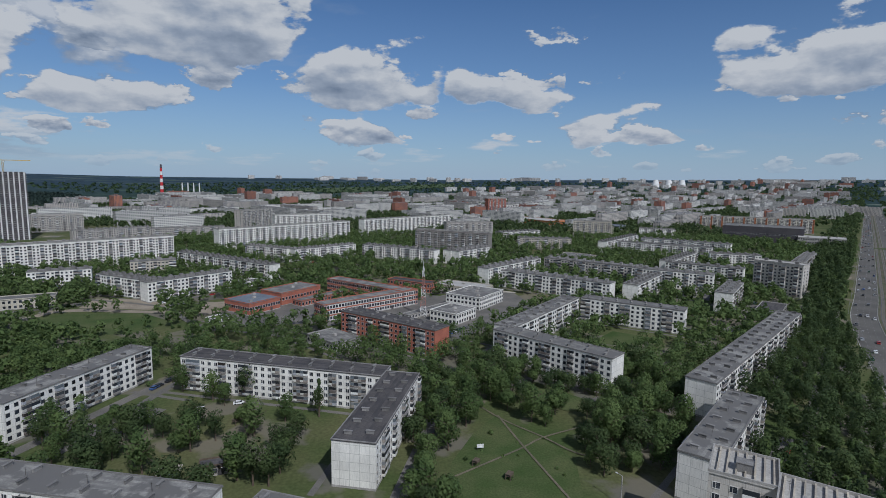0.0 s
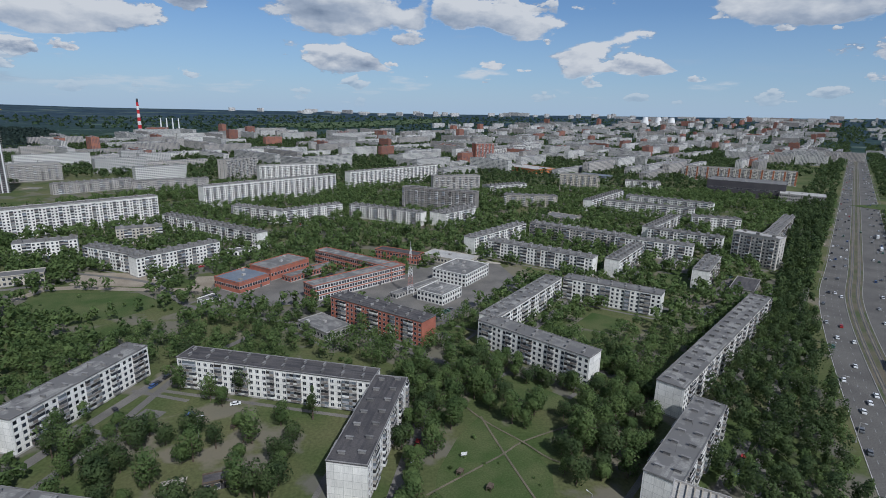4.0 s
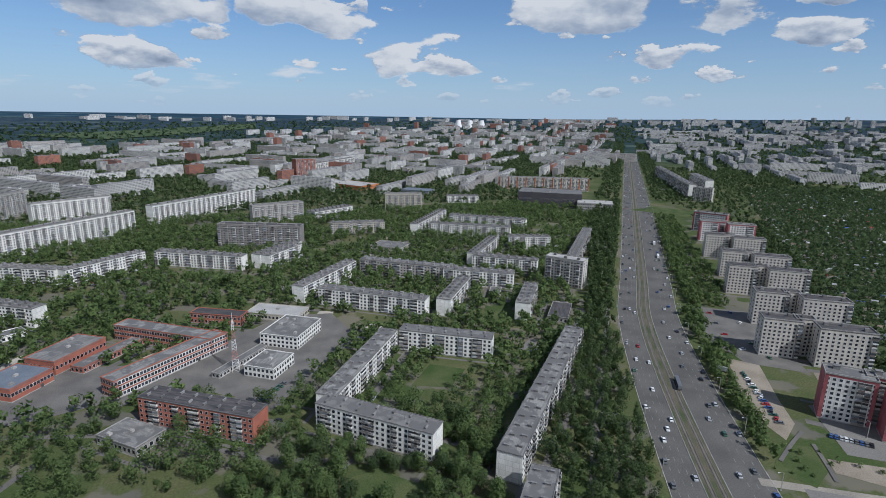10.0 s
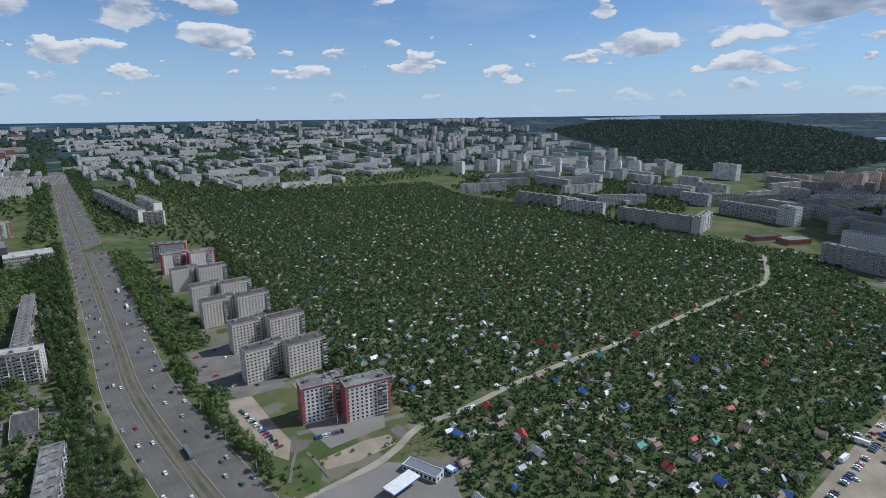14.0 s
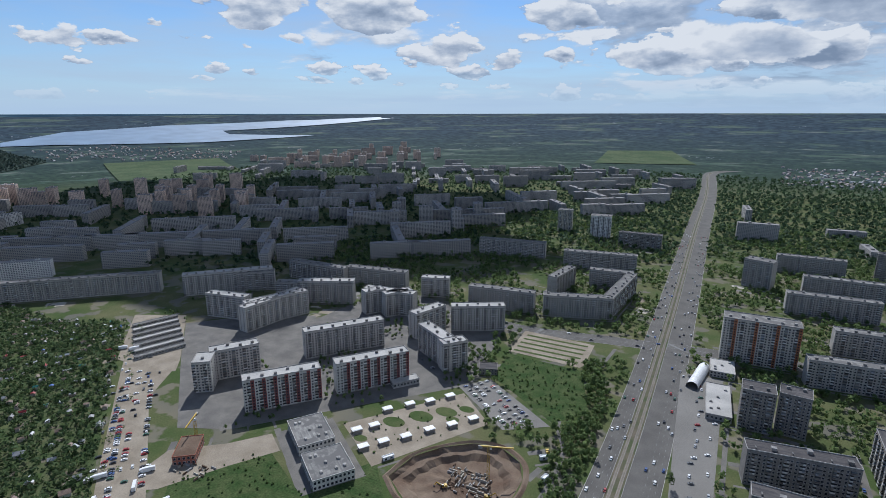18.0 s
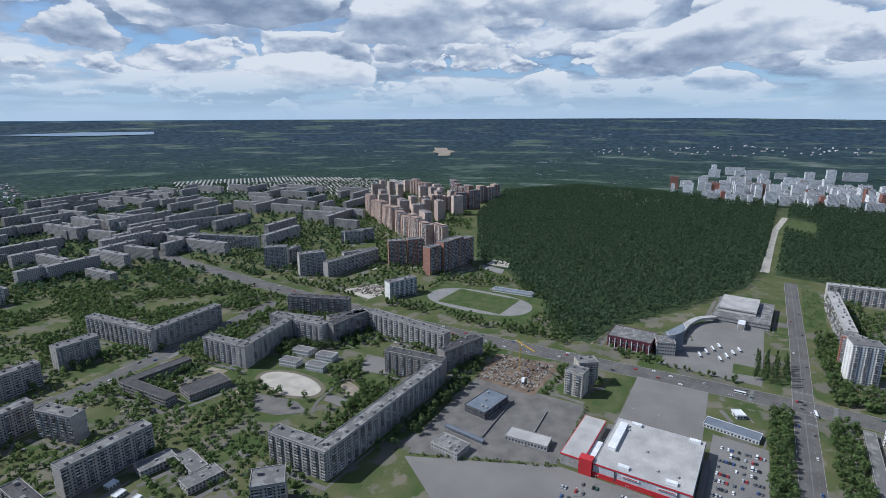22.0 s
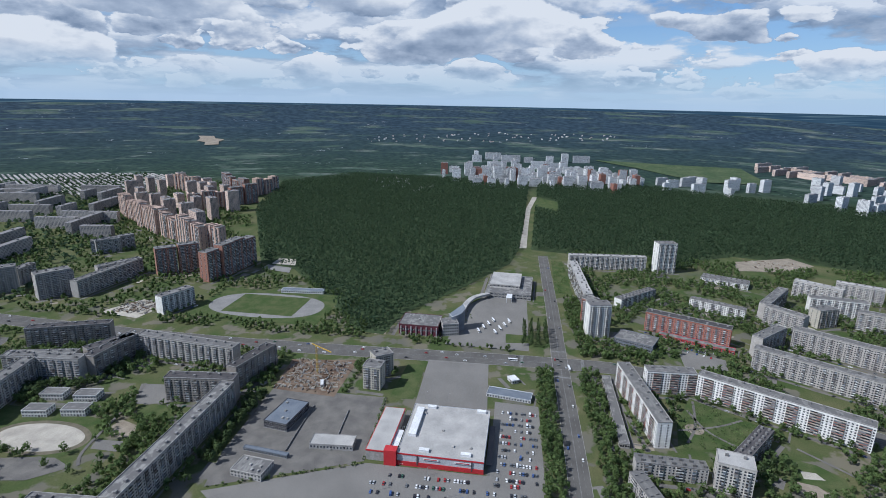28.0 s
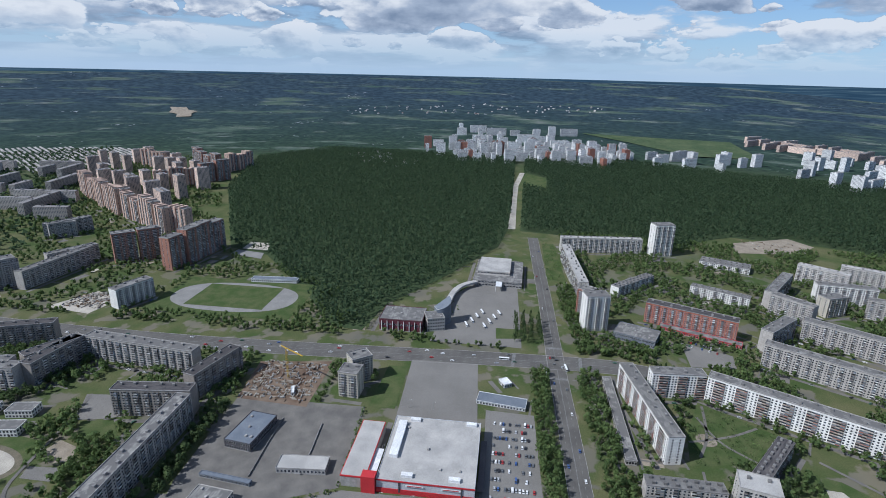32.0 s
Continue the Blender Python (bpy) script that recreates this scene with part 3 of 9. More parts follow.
def ground_mat():
    mat = surface("land", (0.058, 0.085, 0.028), (0.118, 0.118, 0.056), 0.02, 0.8, 1.0, spec=0.1)
    nodes, link = links(mat.node_tree)
    bsdf = nodes["Principled BSDF"]
    before = bsdf.inputs["Base Color"].links[0].from_socket
    geo = nodes.new("ShaderNodeNewGeometry")

    def noise_at(scale, detail=4):
        n = nodes.new("ShaderNodeTexNoise")
        n.inputs["Scale"].default_value, n.inputs["Detail"].default_value = scale, detail
        link(geo.outputs["Position"], n.inputs["Vector"])
        return n.outputs["Fac"]

    length = nodes.new("ShaderNodeVectorMath")
    length.operation = "LENGTH"
    link(geo.outputs["Position"], length.inputs[0])
    dist = length.outputs["Value"]
    # trodden soil and old asphalt in the yards of the town
    worn = math_node(nodes, link, "MULTIPLY", ramp_node(nodes, link, noise_at(0.035, 9), [(0.52, (0,)), (0.57, (0.8,))]),
                     ramp_node(nodes, link, math_node(nodes, link, "DIVIDE", dist, 3000.0), [(0.27, (1,)), (0.42, (0,))]))
    m = nodes.new("ShaderNodeMixRGB")
    link(ramp_node(nodes, link, noise_at(0.013, 3), [(0.42, (0.135, 0.125, 0.108)), (0.6, (0.18, 0.158, 0.12))]), m.inputs[2])
    link(worn, m.inputs[0]), link(before, m.inputs[1])
    # beyond the town: conifer woods, fields in strips, hamlets, with haze tinted into their colours
    sep, vec = nodes.new("ShaderNodeSeparateXYZ"), nodes.new("ShaderNodeCombineXYZ")
    link(geo.outputs["Position"], sep.inputs[0])
    link(math_node(nodes, link, "MULTIPLY", compass(nodes, link, sep.outputs[0], sep.outputs[1]), 9.0), vec.inputs[0])
    link(math_node(nodes, link, "DIVIDE", dist, 130.0), vec.inputs[1])

    def strips(scale, detail, rough=0.6):
        n = nodes.new("ShaderNodeTexNoise")
        n.inputs["Scale"].default_value, n.inputs["Detail"].default_value, n.inputs["Roughness"].default_value = scale, detail, rough
        link(vec.outputs[0], n.inputs["Vector"])
        return n.outputs["Fac"]

    # woods turn bluer with distance: haze painted into the base colour
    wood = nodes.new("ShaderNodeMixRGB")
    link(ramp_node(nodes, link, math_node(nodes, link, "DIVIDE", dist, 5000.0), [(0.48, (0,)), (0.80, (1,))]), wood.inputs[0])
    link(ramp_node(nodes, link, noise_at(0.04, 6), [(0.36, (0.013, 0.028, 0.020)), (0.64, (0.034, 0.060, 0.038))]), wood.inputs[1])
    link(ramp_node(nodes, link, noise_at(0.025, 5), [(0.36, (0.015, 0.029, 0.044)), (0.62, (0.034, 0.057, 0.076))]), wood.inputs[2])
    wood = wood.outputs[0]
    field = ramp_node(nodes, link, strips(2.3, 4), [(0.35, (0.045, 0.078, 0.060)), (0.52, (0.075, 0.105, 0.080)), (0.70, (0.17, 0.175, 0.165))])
    m3 = nodes.new("ShaderNodeMixRGB")
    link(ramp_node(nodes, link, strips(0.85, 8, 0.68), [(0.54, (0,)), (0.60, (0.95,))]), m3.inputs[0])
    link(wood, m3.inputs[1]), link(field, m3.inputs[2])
    hamlet = math_node(nodes, link, "MULTIPLY", ramp_node(nodes, link, noise_at(0.055, 1), [(0.66, (0,)), (0.70, (1,))]),
                       ramp_node(nodes, link, strips(0.8, 2), [(0.62, (0,)), (0.68, (0.7,))]))
    m4 = nodes.new("ShaderNodeMixRGB")
    m4.inputs[2].default_value = (0.42, 0.42, 0.44, 1)
    link(hamlet, m4.inputs[0]), link(m3.outputs[0], m4.inputs[1])
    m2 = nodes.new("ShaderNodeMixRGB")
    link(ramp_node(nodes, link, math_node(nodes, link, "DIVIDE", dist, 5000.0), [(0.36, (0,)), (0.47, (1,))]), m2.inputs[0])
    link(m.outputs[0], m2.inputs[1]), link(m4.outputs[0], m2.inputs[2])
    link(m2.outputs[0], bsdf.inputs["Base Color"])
    return mat


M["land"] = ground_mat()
M["ballast"] = surface("tram_ballast", (0.125, 0.105, 0.075), (0.062, 0.078, 0.034), 0.05, 1.5, 1.0)
M["kerb_stone"] = surface("kerb_stone", (0.30, 0.29, 0.27), (0.22, 0.21, 0.20), 0.3, 4, 0.9)
M["track_slab"] = surface("track_slab", (0.185, 0.16, 0.125), (0.135, 0.12, 0.095), 0.12, 2.0, 0.95)


PIT_RIM = [(188, -252), (184, -280), (170, -300), (150, -316), (128, -320), (110, -310), (102, -292), (102, -270), (112, -250), (135, -238), (165, -236)]


def in_outline(x, y, pts):
    hit = False
    for (x1, y1), (x2, y2) in zip(pts, pts[1:] + pts[:1]):
        if (y1 > y) != (y2 > y) and x < (x2 - x1) * (y - y1) / (y2 - y1) + x1:
            hit = not hit
    return hit


def build_ground():
    """One sheet to the skyline, laid in rings, with a hole where the building pit is dug."""
    step, a0, a1, r0, r1 = 3, 46, 56, 2, 4
    az = np.radians(np.arange(0, 360, step))
    rad = np.array([0, 60, 150, 300, 600, 1000, 1600, 2200, 2600, 2800, 3000, 3200, 3400, 3600, 3800, 4000, 4200, 4400, 4600, 4820])
    x, y = rad[:, None] * np.sin(az)[None], rad[:, None] * np.cos(az)[None]
    v = np.stack([x, y, land_z(x, y)], -1).reshape(-1, 3)
    n = len(az)
    f = []
    for i in range(len(rad) - 1):
        for j in range(n):
            if not (r0 <= i < r1 and a0 <= j < a1):
                f.append((i * n + j, (i + 1) * n + j, (i + 1) * n + (j + 1) % n, i * n + (j + 1) % n))
    # the rings round the pit are filled up to its rim
    ring = [r0 * n + j for j in range(a0, a1)] + [i * n + a1 for i in range(r0, r1)] + [r1 * n + j for j in range(a1, a0, -1)] + [i * n + a0 for i in range(r1, r0, -1)]
    pts = [Vector(v[k][:2]) for k in ring] + [Vector(q) for q in PIT_RIM]
    edges = [(k, (k + 1) % len(ring)) for k in range(len(ring))] + [(len(ring) + k, len(ring) + (k + 1) % len(PIT_RIM)) for k in range(len(PIT_RIM))]
    out, _, tris, *_ = geometry.delaunay_2d_cdt(pts, edges, [], 1, 0.01)
    base = len(v)
    verts = [tuple(q) for q in v] + [(q.x, q.y, 0.0) for q in out]
    outline = [tuple(v[k][:2]) for k in ring]
    for t in tris:
        cx, cy = sum(out[k].x for k in t) / 3, sum(out[k].y for k in t) / 3
        if in_outline(cx, cy, outline) and not in_outline(cx, cy, PIT_RIM):
            f.append(tuple(base + k for k in t))
    me = bpy.data.meshes.new("ground")
    me.from_pydata(verts, [], [q[::-1] if len(q) == 4 else q for q in f])
    bm = bmesh.new()
    bm.from_mesh(me)
    bmesh.ops.recalc_face_normals(bm, faces=bm.faces)
    if sum(q.normal.z for q in bm.faces) < 0:
        bmesh.ops.reverse_faces(bm, faces=bm.faces)
    bm.to_mesh(me), bm.free()
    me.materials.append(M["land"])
    tagged(new("ground", me), "green ground of lawns, yards, fields and distant woods with haze painted in", "ground", kind="structure")


build_ground()

# ---- roads ----
AVENUE = smooth_line([(1960, 2470), (1340, 1680), (634, 774), (388, 459), (296, 340), (196, 176), (108, 10), (52, -140), (38, -295), (35, -600), (38, -1236), (38, -1800), (50, -2250), (52, -2400), (30, -2520), (-60, -2640)])
along_av = np.r_[0, np.cumsum(np.linalg.norm(np.diff(AVENUE, axis=0), axis=1))]
TRAM_BED = np.stack([np.interp(along_av, (0, 2900, 3430), (3.0, 3.0, -5.0))] * 2, 1) * (offset_line(AVENUE, 1.0) - AVENUE) + AVENUE
WEST_AVENUE = smooth_line([(-640, -1100), (-612, -720), (-602, -440), (-606, -240), (-622, 60), (-615, 180), (-560, 300), (-440, 520), (-330, 700)])
WEST_ROAD = smooth_line([(-1110, 68), (-900, 73), (-780, 76), (-626, 78), (-500, 81), (-387, 83), (-250, 83), (-120, 70)])
SOUTH_CROSS = smooth_line([(420, -600), (216, -552), (86, -567), (-59, -588), (-300, -600), (-560, -640)])


def road_set(line, left, right, median, name, label, lift=0.05):
    ribbon(name, line, left, right, lift, M["road"], label)
    for off in (left - 0.3, right):
        ribbon("kerb", line, off, off + 0.3, 0.0, M["concrete"], "grey concrete kerb along the carriageway", "kerb", top=0.16)
    if median is not None:
        ribbon("median", median, -5.2, 5.2, 0.03, M["ballast"], "raised soil and gravel tram bed with weeds", "tram bed", top=0.14)
        for off in (-5.6, 5.2):
            ribbon("kerb", median, off, off + 0.4, 0.0, M["kerb_stone"], "pale concrete kerb of the tram bed", "kerb", top=0.24)


road_set(AVENUE, -24, 24, TRAM_BED, "avenue", "wide grey asphalt avenue with a tram bed in the middle")
road_set(WEST_AVENUE, -15, 15, None, "west_avenue", "wide grey asphalt avenue with traffic", 0.06)
road_set(WEST_ROAD, -9.5, 9.5, None, "west_road", "grey asphalt street lined with trees", 0.045)
road_set(SOUTH_CROSS, -11, 11, None, "south_cross_road", "grey asphalt cross street", 0.04)
ROADS = [(AVENUE, 27), (WEST_AVENUE, 18), (WEST_ROAD, 12), (SOUTH_CROSS, 13)]

# ---- buildings ----
FOOT = []            # x, y, cos, sin, half length, half depth, height
NEAR = 235.0
WORDS = {"x": "dark-roofed white", "j": "red-brown", "w": "white", "W": "bright white", "g": "weathered grey", "p": "pale grey", "d": "dark grey-brown", "n": "brown-grey", "b": "red brick",
         "q": "beige-grey", "s": "white and red", "v": "ivory and maroon", "r": "cream and orange", "y": "sand-coloured", "k": "pinkish beige"}
COUNT = {3: "three", 4: "four", 5: "five", 9: "nine", 10: "ten", 12: "twelve", 14: "fourteen", 16: "sixteen", 17: "seventeen", 18: "eighteen", 20: "twenty"}


def windows_mesh(name, cx, cy, cz, nx, ny, width=1.45, height=1.45):
    """Many windows: a frame plate and a pane before it, at centres with outward normals."""
    cx, cy, cz = np.broadcast_arrays(np.asarray(cx, float), cy, cz)
    nx, ny = np.broadcast_arrays(np.asarray(nx, float), np.asarray(ny, float), cx)[:2]
    tx, ty = -ny, nx
    verts, count = [], len(cx)
    for out, w, h in ((0.03, width / 2 + 0.12, height / 2 + 0.12), (0.06, width / 2, height / 2)):
        for a, b in ((-1, -1), (1, -1), (1, 1), (-1, 1)):
            verts.append(np.stack([cx + nx * out + tx * a * w, cy + ny * out + ty * a * w, cz + b * h], -1))
    v = np.stack(verts, 1).reshape(-1, 3)
    f = (np.arange(8).reshape(1, 2, 4) + 8 * np.arange(count)[:, None, None]).reshape(-1, 4)
    return mesh_of(name, v, f, [M["frame"], M["glass"]], np.tile([0, 1], count))


def window_piece():
    """One window in a single piece: a frame with a mullion and two panes set back in it."""
    xs, zs, v, f, m = (-0.86, -0.74, 0.08, 0.18, 0.74, 0.86), (-0.86, -0.72, 0.74, 0.86), [], [], []
    for z in zs:
        v += [(x, 0.09, z) for x in xs]
    for r in range(3):
        for c in range(5):
            q = [r * 6 + c, r * 6 + c + 1, (r + 1) * 6 + c + 1, (r + 1) * 6 + c]
            if r == 1 and c in (1, 3):
                base = len(v)
                v += [(v[i][0], 0.02, v[i][2]) for i in q]
                f += [(q[k], q[(k + 1) % 4], base + (k + 1) % 4, base + k) for k in range(4)] + [tuple(range(base, base + 4))]
                m += [0] * 4 + [1]
            else:
                f.append(tuple(q)), m.append(0)
    rim = [0, 5, 23, 18]
    base = len(v)
    v += [(v[i][0], -0.05, v[i][2]) for i in rim]
    f += [(rim[k], base + k, base + (k + 1) % 4, rim[(k + 1) % 4]) for k in range(4)]
    return mesh_of("window", v, f, [M["frame"], M["glass"]], m + [0] * 4)


WINDOW = window_piece()
ROOF_BEAM = mesh_of("roof_beam", *boxes([(0, 0, 0.3, 0.35, 1, 0.6)]), [M["sandstone"]])
VENT = mesh_of("vent", *boxes([(0, 0, 0.5, 0.55, 2.4, 1.0), (0, 0, 1.07, 0.85, 2.8, 0.14)]), [M["roof_concrete"]])
ANTENNA = mesh_of("antenna", *boxes([(0, 0, 1.6, 0.07, 0.07, 3.2), (0, 0, 2.9, 1.1, 0.05, 0.05), (0, 0, 2.5, 0.8, 0.05, 0.05)]), [M["rail"]])
HATCH = mesh_of("hatch", *boxes([(0, 0, 1.1, 3.2, 2.8, 2.2), (0, 0, 2.25, 3.5, 3.1, 0.14)]), [M["roof_concrete"]])


def balcony_stack(px, side, dy, width, zs, tall, far=False):
    """Balconies one above another as one folded sheet: slab edge, parapet, ledge and panes, with closed cheeks."""
    prof, mats = [], []
    if far:
        out = 1.1 if tall else 1.0
        prof = np.array([q for z in zs for q in ((out, z - 0.95), (out, z + 0.12), (out - 0.2, z + 1.4))])
        n, e = len(prof), width / 2
        v = np.concatenate([np.stack([np.full(n, px - e), side * (dy + prof[:, 0]), prof[:, 1]], -1), np.stack([np.full(n, px + e), side * (dy + prof[:, 0]), prof[:, 1]], -1),
                            np.array([(px + s, side * dy, z) for s in (-e, e) for z in (prof[0, 1], prof[-1, 1])])])
        i = np.arange(n - 1)
        f = np.concatenate([np.stack([i, i + n, i + n + 1, i + 1], -1), np.array([(0, n - 1, 2 * n + 1, 2 * n), (n, 2 * n - 1, 2 * n + 3, 2 * n + 2)])])
        return v, f, np.r_[np.tile([1, 2, 0], len(zs))[:-1], 1, 1]
    for z in zs:
        out = 1.15 if tall else 1.0
        prof += [(out, z - 0.95), (out, z + 0.12), (out - 0.09, z + 0.14), (out - 0.09, z + 1.35), (out - 0.35, z + 1.4)]
        mats += [1, 0, 2, 0, 0]
    prof, n = np.array(prof), len(prof)
    v = np.concatenate([np.stack([np.full(n, px + e * width / 2), side * (dy + q), prof[:, 1]], -1)
                        for e, q in ((-1, prof[:, 0]), (1, prof[:, 0]), (-1, np.zeros(n)), (1, np.zeros(n)))])
    i = np.arange(n - 1)
    f = np.concatenate([np.stack([i, i + n, i + n + 1, i + 1], -1), np.stack([i, i + 1, i + 2 * n + 1, i + 2 * n], -1),
                        np.stack([i + n, i + 3 * n, i + 3 * n + 1, i + n + 1], -1)])
    m = np.array(mats[:-1])
    return v, f, np.concatenate([m, m, m])


def block(x, y, angle, length, depth, floors, style):
    """A slab block of flats with its storeys of windows, stacks of balconies and a flat roof with vents."""
    tall = floors >= 9
    h = 2.8 * floors + (2.0 if tall else 1.0) + 0.023 * (len(FOOT) % 9)
    c, s = math.cos(radians(angle)), math.sin(radians(angle))
    FOOT.append((x, y, c, s, length / 2, depth / 2, h))
    near = math.hypot(x, y) < NEAR
    house = thing("apartment_block", pose(x, y, 0, 0, 0, angle),
                  f"{WORDS[style]} {COUNT[floors]}-storey block of flats with a flat felt roof", "apartment block", "blocks of flats")
    lx, dy = length / 2, depth / 2
    wall = part("wall", mesh_of("wall", *boxes([(0, 0, h / 2, length, depth, h)]), [M[style]]), house)
    if math.hypot(x, y) < 500:
        part("plinth", mesh_of("plinth", *boxes([(0, 0, 0.35, length + 0.12, depth + 0.12, 0.7)]), [M["concrete"]]), house)
    roof_mat = M["roof_dark"] if style in "dnxbq" else M["roof_pale"] if style in "pv" and tall else M["roof_felt"]
    part("roof", mesh_of("roof", *boxes([(0, 0, h + 0.12, length + 0.5, depth + 0.5, 0.24)]), [roof_mat]), house)
    rim = 0.75 if tall else 0.3
    part("parapet", mesh_of("parapet", *boxes([(0, dy, h + 0.24 + rim / 2, length + 0.5, 0.3, rim), (0, -dy, h + 0.24 + rim / 2, length + 0.5, 0.3, rim),
                                               (lx, 0, h + 0.24 + rim / 2, 0.3, depth - 0.3, rim), (-lx, 0, h + 0.24 + rim / 2, 0.3, depth - 0.3, rim)]),
                            [M["concrete" if tall else "roof_concrete"]]), house)
    bays = max(2, round(length / 3.2))
    step = length / bays
    pos = -lx + step * (np.arange(bays) + 0.5)
    kind = np.arange(bays) % 6
    if tall:
        balcony = np.isin(kind, (1, 4))
    else:
        balcony = np.isin(np.arange(bays) % 8, (2, 3, 6))
    if style == "W":
        balcony = np.isin(kind, (2, 3, 4))
    if style in "qs":
        balcony = (np.arange(bays) == bays - 1) if style == "q" else np.isin(np.arange(bays), (bays - 3, bays - 2))
    if style in "kj":
        balcony = np.isin(kind, (1, 2, 4))
    zs = 2.8 * np.arange(floors) + (2.2 if tall else 2.0)
    ends = np.array([-dy * 0.45, dy * 0.45]) if (depth > 16 or style in "pWkjyq") else np.array([])
    plain = pos[~balcony]
    wx = np.r_[plain, plain, np.full(len(ends), lx), np.full(len(ends), -lx)]
    wy = np.r_[np.full(len(plain), -dy), np.full(len(plain), dy), ends, ends]
    nx = np.r_[np.zeros(2 * len(plain)), np.ones(len(ends)), -np.ones(len(ends))]
    ny = np.r_[-np.ones(len(plain)), np.ones(len(plain)), np.zeros(2 * len(ends))]
    dist = math.hypot(x, y)
    if near:
        for z in zs:
            for px, py, ax, ay in zip(wx, wy, nx, ny):
                part("window", WINDOW, wall, m=pose(px + ax * 0.02, py + ay * 0.02, z, 0, 0, math.degrees(math.atan2(ay, ax)) - 90))
    elif dist < 430:
        for z in zs:
            part("window_row", windows_mesh("window_row", wx, wy, z, nx, ny), wall, "row of dark panes in pale frames", "stuff")
    else:
        n = len(wx)
        part("windows", windows_mesh("windows", np.tile(wx, floors), np.tile(wy, floors), np.repeat(zs, n), np.tile(nx, floors), np.tile(ny, floors)),
             wall, "storeys of dark panes in pale frames", "stuff")
    # stacks of balconies on both long sides, parapets with panes above
    panel = M["balcony_W" if style == "W" else "balcony"]
    for side in (-1, 1):
        stacks = [balcony_stack(px, side, dy, step * 0.97, zs, tall, dist >= 420) for px in pos[balcony]]
        if dist < 420:
            for v, f, m in stacks:
                part("balcony_stack", mesh_of("balcony_stack", v, f, [M["concrete"], panel, M["balcony_glass"]], m), wall, "glazed balconies one above another")
        elif stacks:
            k = len(stacks[0][0])
            part("balconies", mesh_of("balconies", np.concatenate([q[0] for q in stacks]), np.concatenate([q[1] + i * k for i, q in enumerate(stacks)]),
                                      [M["concrete"], panel, M["balcony_glass"]], np.tile(stacks[0][2], len(stacks))), wall, "stacks of glazed balconies", "stuff")
        if "accent_" + style in M:
            if style == "s":
                acc = [(e * (lx - 0.9), side * (dy + 0.03), h / 2 + 0.5, 1.8, 0.08, h - 0.6) for e in (-1, 1)] + [(0, side * (dy + 0.02), h - 0.6, length - 3.7, 0.06, 1.3)]
            else:
                acc = [(px - step, side * (dy + 0.02), h / 2 + 0.5, step * 0.96, 0.05, h - 1.2) for px in pos[balcony][::2 if style == "r" else 1]]
            if dist >= 420:
                part("accent_panel", mesh_of("accent_panel", *boxes(acc), [M["accent_" + style]]), wall, "coloured facade strips", "stuff")
                acc = []
            for box in acc:
                part("accent_strip", mesh_of("accent_strip", *boxes([box]), [M["accent_" + style]]), wall, "coloured facade strip")
        if style == "s":
            part("end_panel", mesh_of("end_panel", *boxes([(side * (lx + 0.03), 0, h / 2 + 0.5, 0.08, depth * 0.96, h - 0.8)]), [M["accent_s"]]), wall, "red end wall")
    if style == "k" and floors > 14:
        bays_k = [(-lx + 4 + 13.0 * k, 0, h / 2 + 1.6, 5.0, depth + 2.6, h + 3.2) for k in range(max(2, int(length / 13)))]
        part("tower_bay", mesh_of("tower_bay", *boxes(bays_k), [M["k"]]), house, "projecting bays rising above the roof", "stuff")
    if near and tall:
        for k in range(int(length / 1.9)):
            part("roof_beam", ROOF_BEAM, house, m=pose(-lx + 1.0 + 1.9 * k, 0, h + 0.24) @ Matrix.Diagonal((1, depth - 0.8, 1, 1)))
    # chimneys and stair heads on the roof
    n = max(1, round(length / (9 if not tall else 12)))
    tops = []
    for k in range(n):
        px = -lx + length * (k + 0.5) / n
        if tall and k % 2 == 0:
            tops.append((HATCH, "stair_head", px, 0.3 * dy * (-1) ** (k // 2)))
        else:
            tops.append((VENT, "vent", px, dy * 0.45))
            if not tall:
                tops.append((VENT, "vent", px + 1.5, -dy * 0.5))
    if dist < 330:
        tops += [(ANTENNA, "antenna", -lx + length * (k + 0.8) / max(2, n // 2), 0.12 * dy) for k in range(max(2, n // 2))]
    if dist < 430:
        for me, name, px, py in tops:
            part(name, me, house, m=pose(px, py, h + 0.24))
    else:
        v, f = boxes([(px, py, h + 1.2, 2.6, 2.0, 2.0) for _, _, px, py in tops])
        part("roof_vents", mesh_of("roof_vents", v, f, [M["roof_concrete"]]), house, "concrete vents and stair heads", "stuff")
    return house


block(-102, 131, 170, 92, 12, 5, 'w')
block(-2, 108, 163, 93, 12, 5, 'w')
block(-21, 183, 80, 60, 14, 5, 'x')
block(-68, 224, 167, 93, 12, 5, 'x')
block(-148, 210, 75, 66, 12, 5, 'w')
block(-28, 299, 145, 69, 13, 5, 'b')
block(56, 260, 137, 67, 12, 5, 'w')
block(61, 324, 55, 95, 12, 5, 'w')
block(125, 347, 148, 65, 12, 5, 'w')
block(160, 268, 47, 163, 12, 5, 'w')
block(95, 171, 50, 62, 12, 5, 'w')
block(72, 120, 149, 14, 14, 9, 'p')
block(82, 105, 145, 19, 14, 9, 'p')
block(95, 445, 144, 96, 12, 5, 'w')
block(166, 438, 53, 68, 12, 5, 'w')
block(66, 515, 50, 92, 12, 5, 'w')
block(149, 526, 144, 101, 12, 5, 'g')
block(207, 480, 149, 68, 12, 5, 'w')
block(254, 518, 144, 69, 12, 5, 'w')
block(255, 576, 50, 91, 12, 5, 'w')
block(220, 406, 54, 55, 12, 5, 'w')
block(290, 457, 128, 38, 14, 9, 'p')
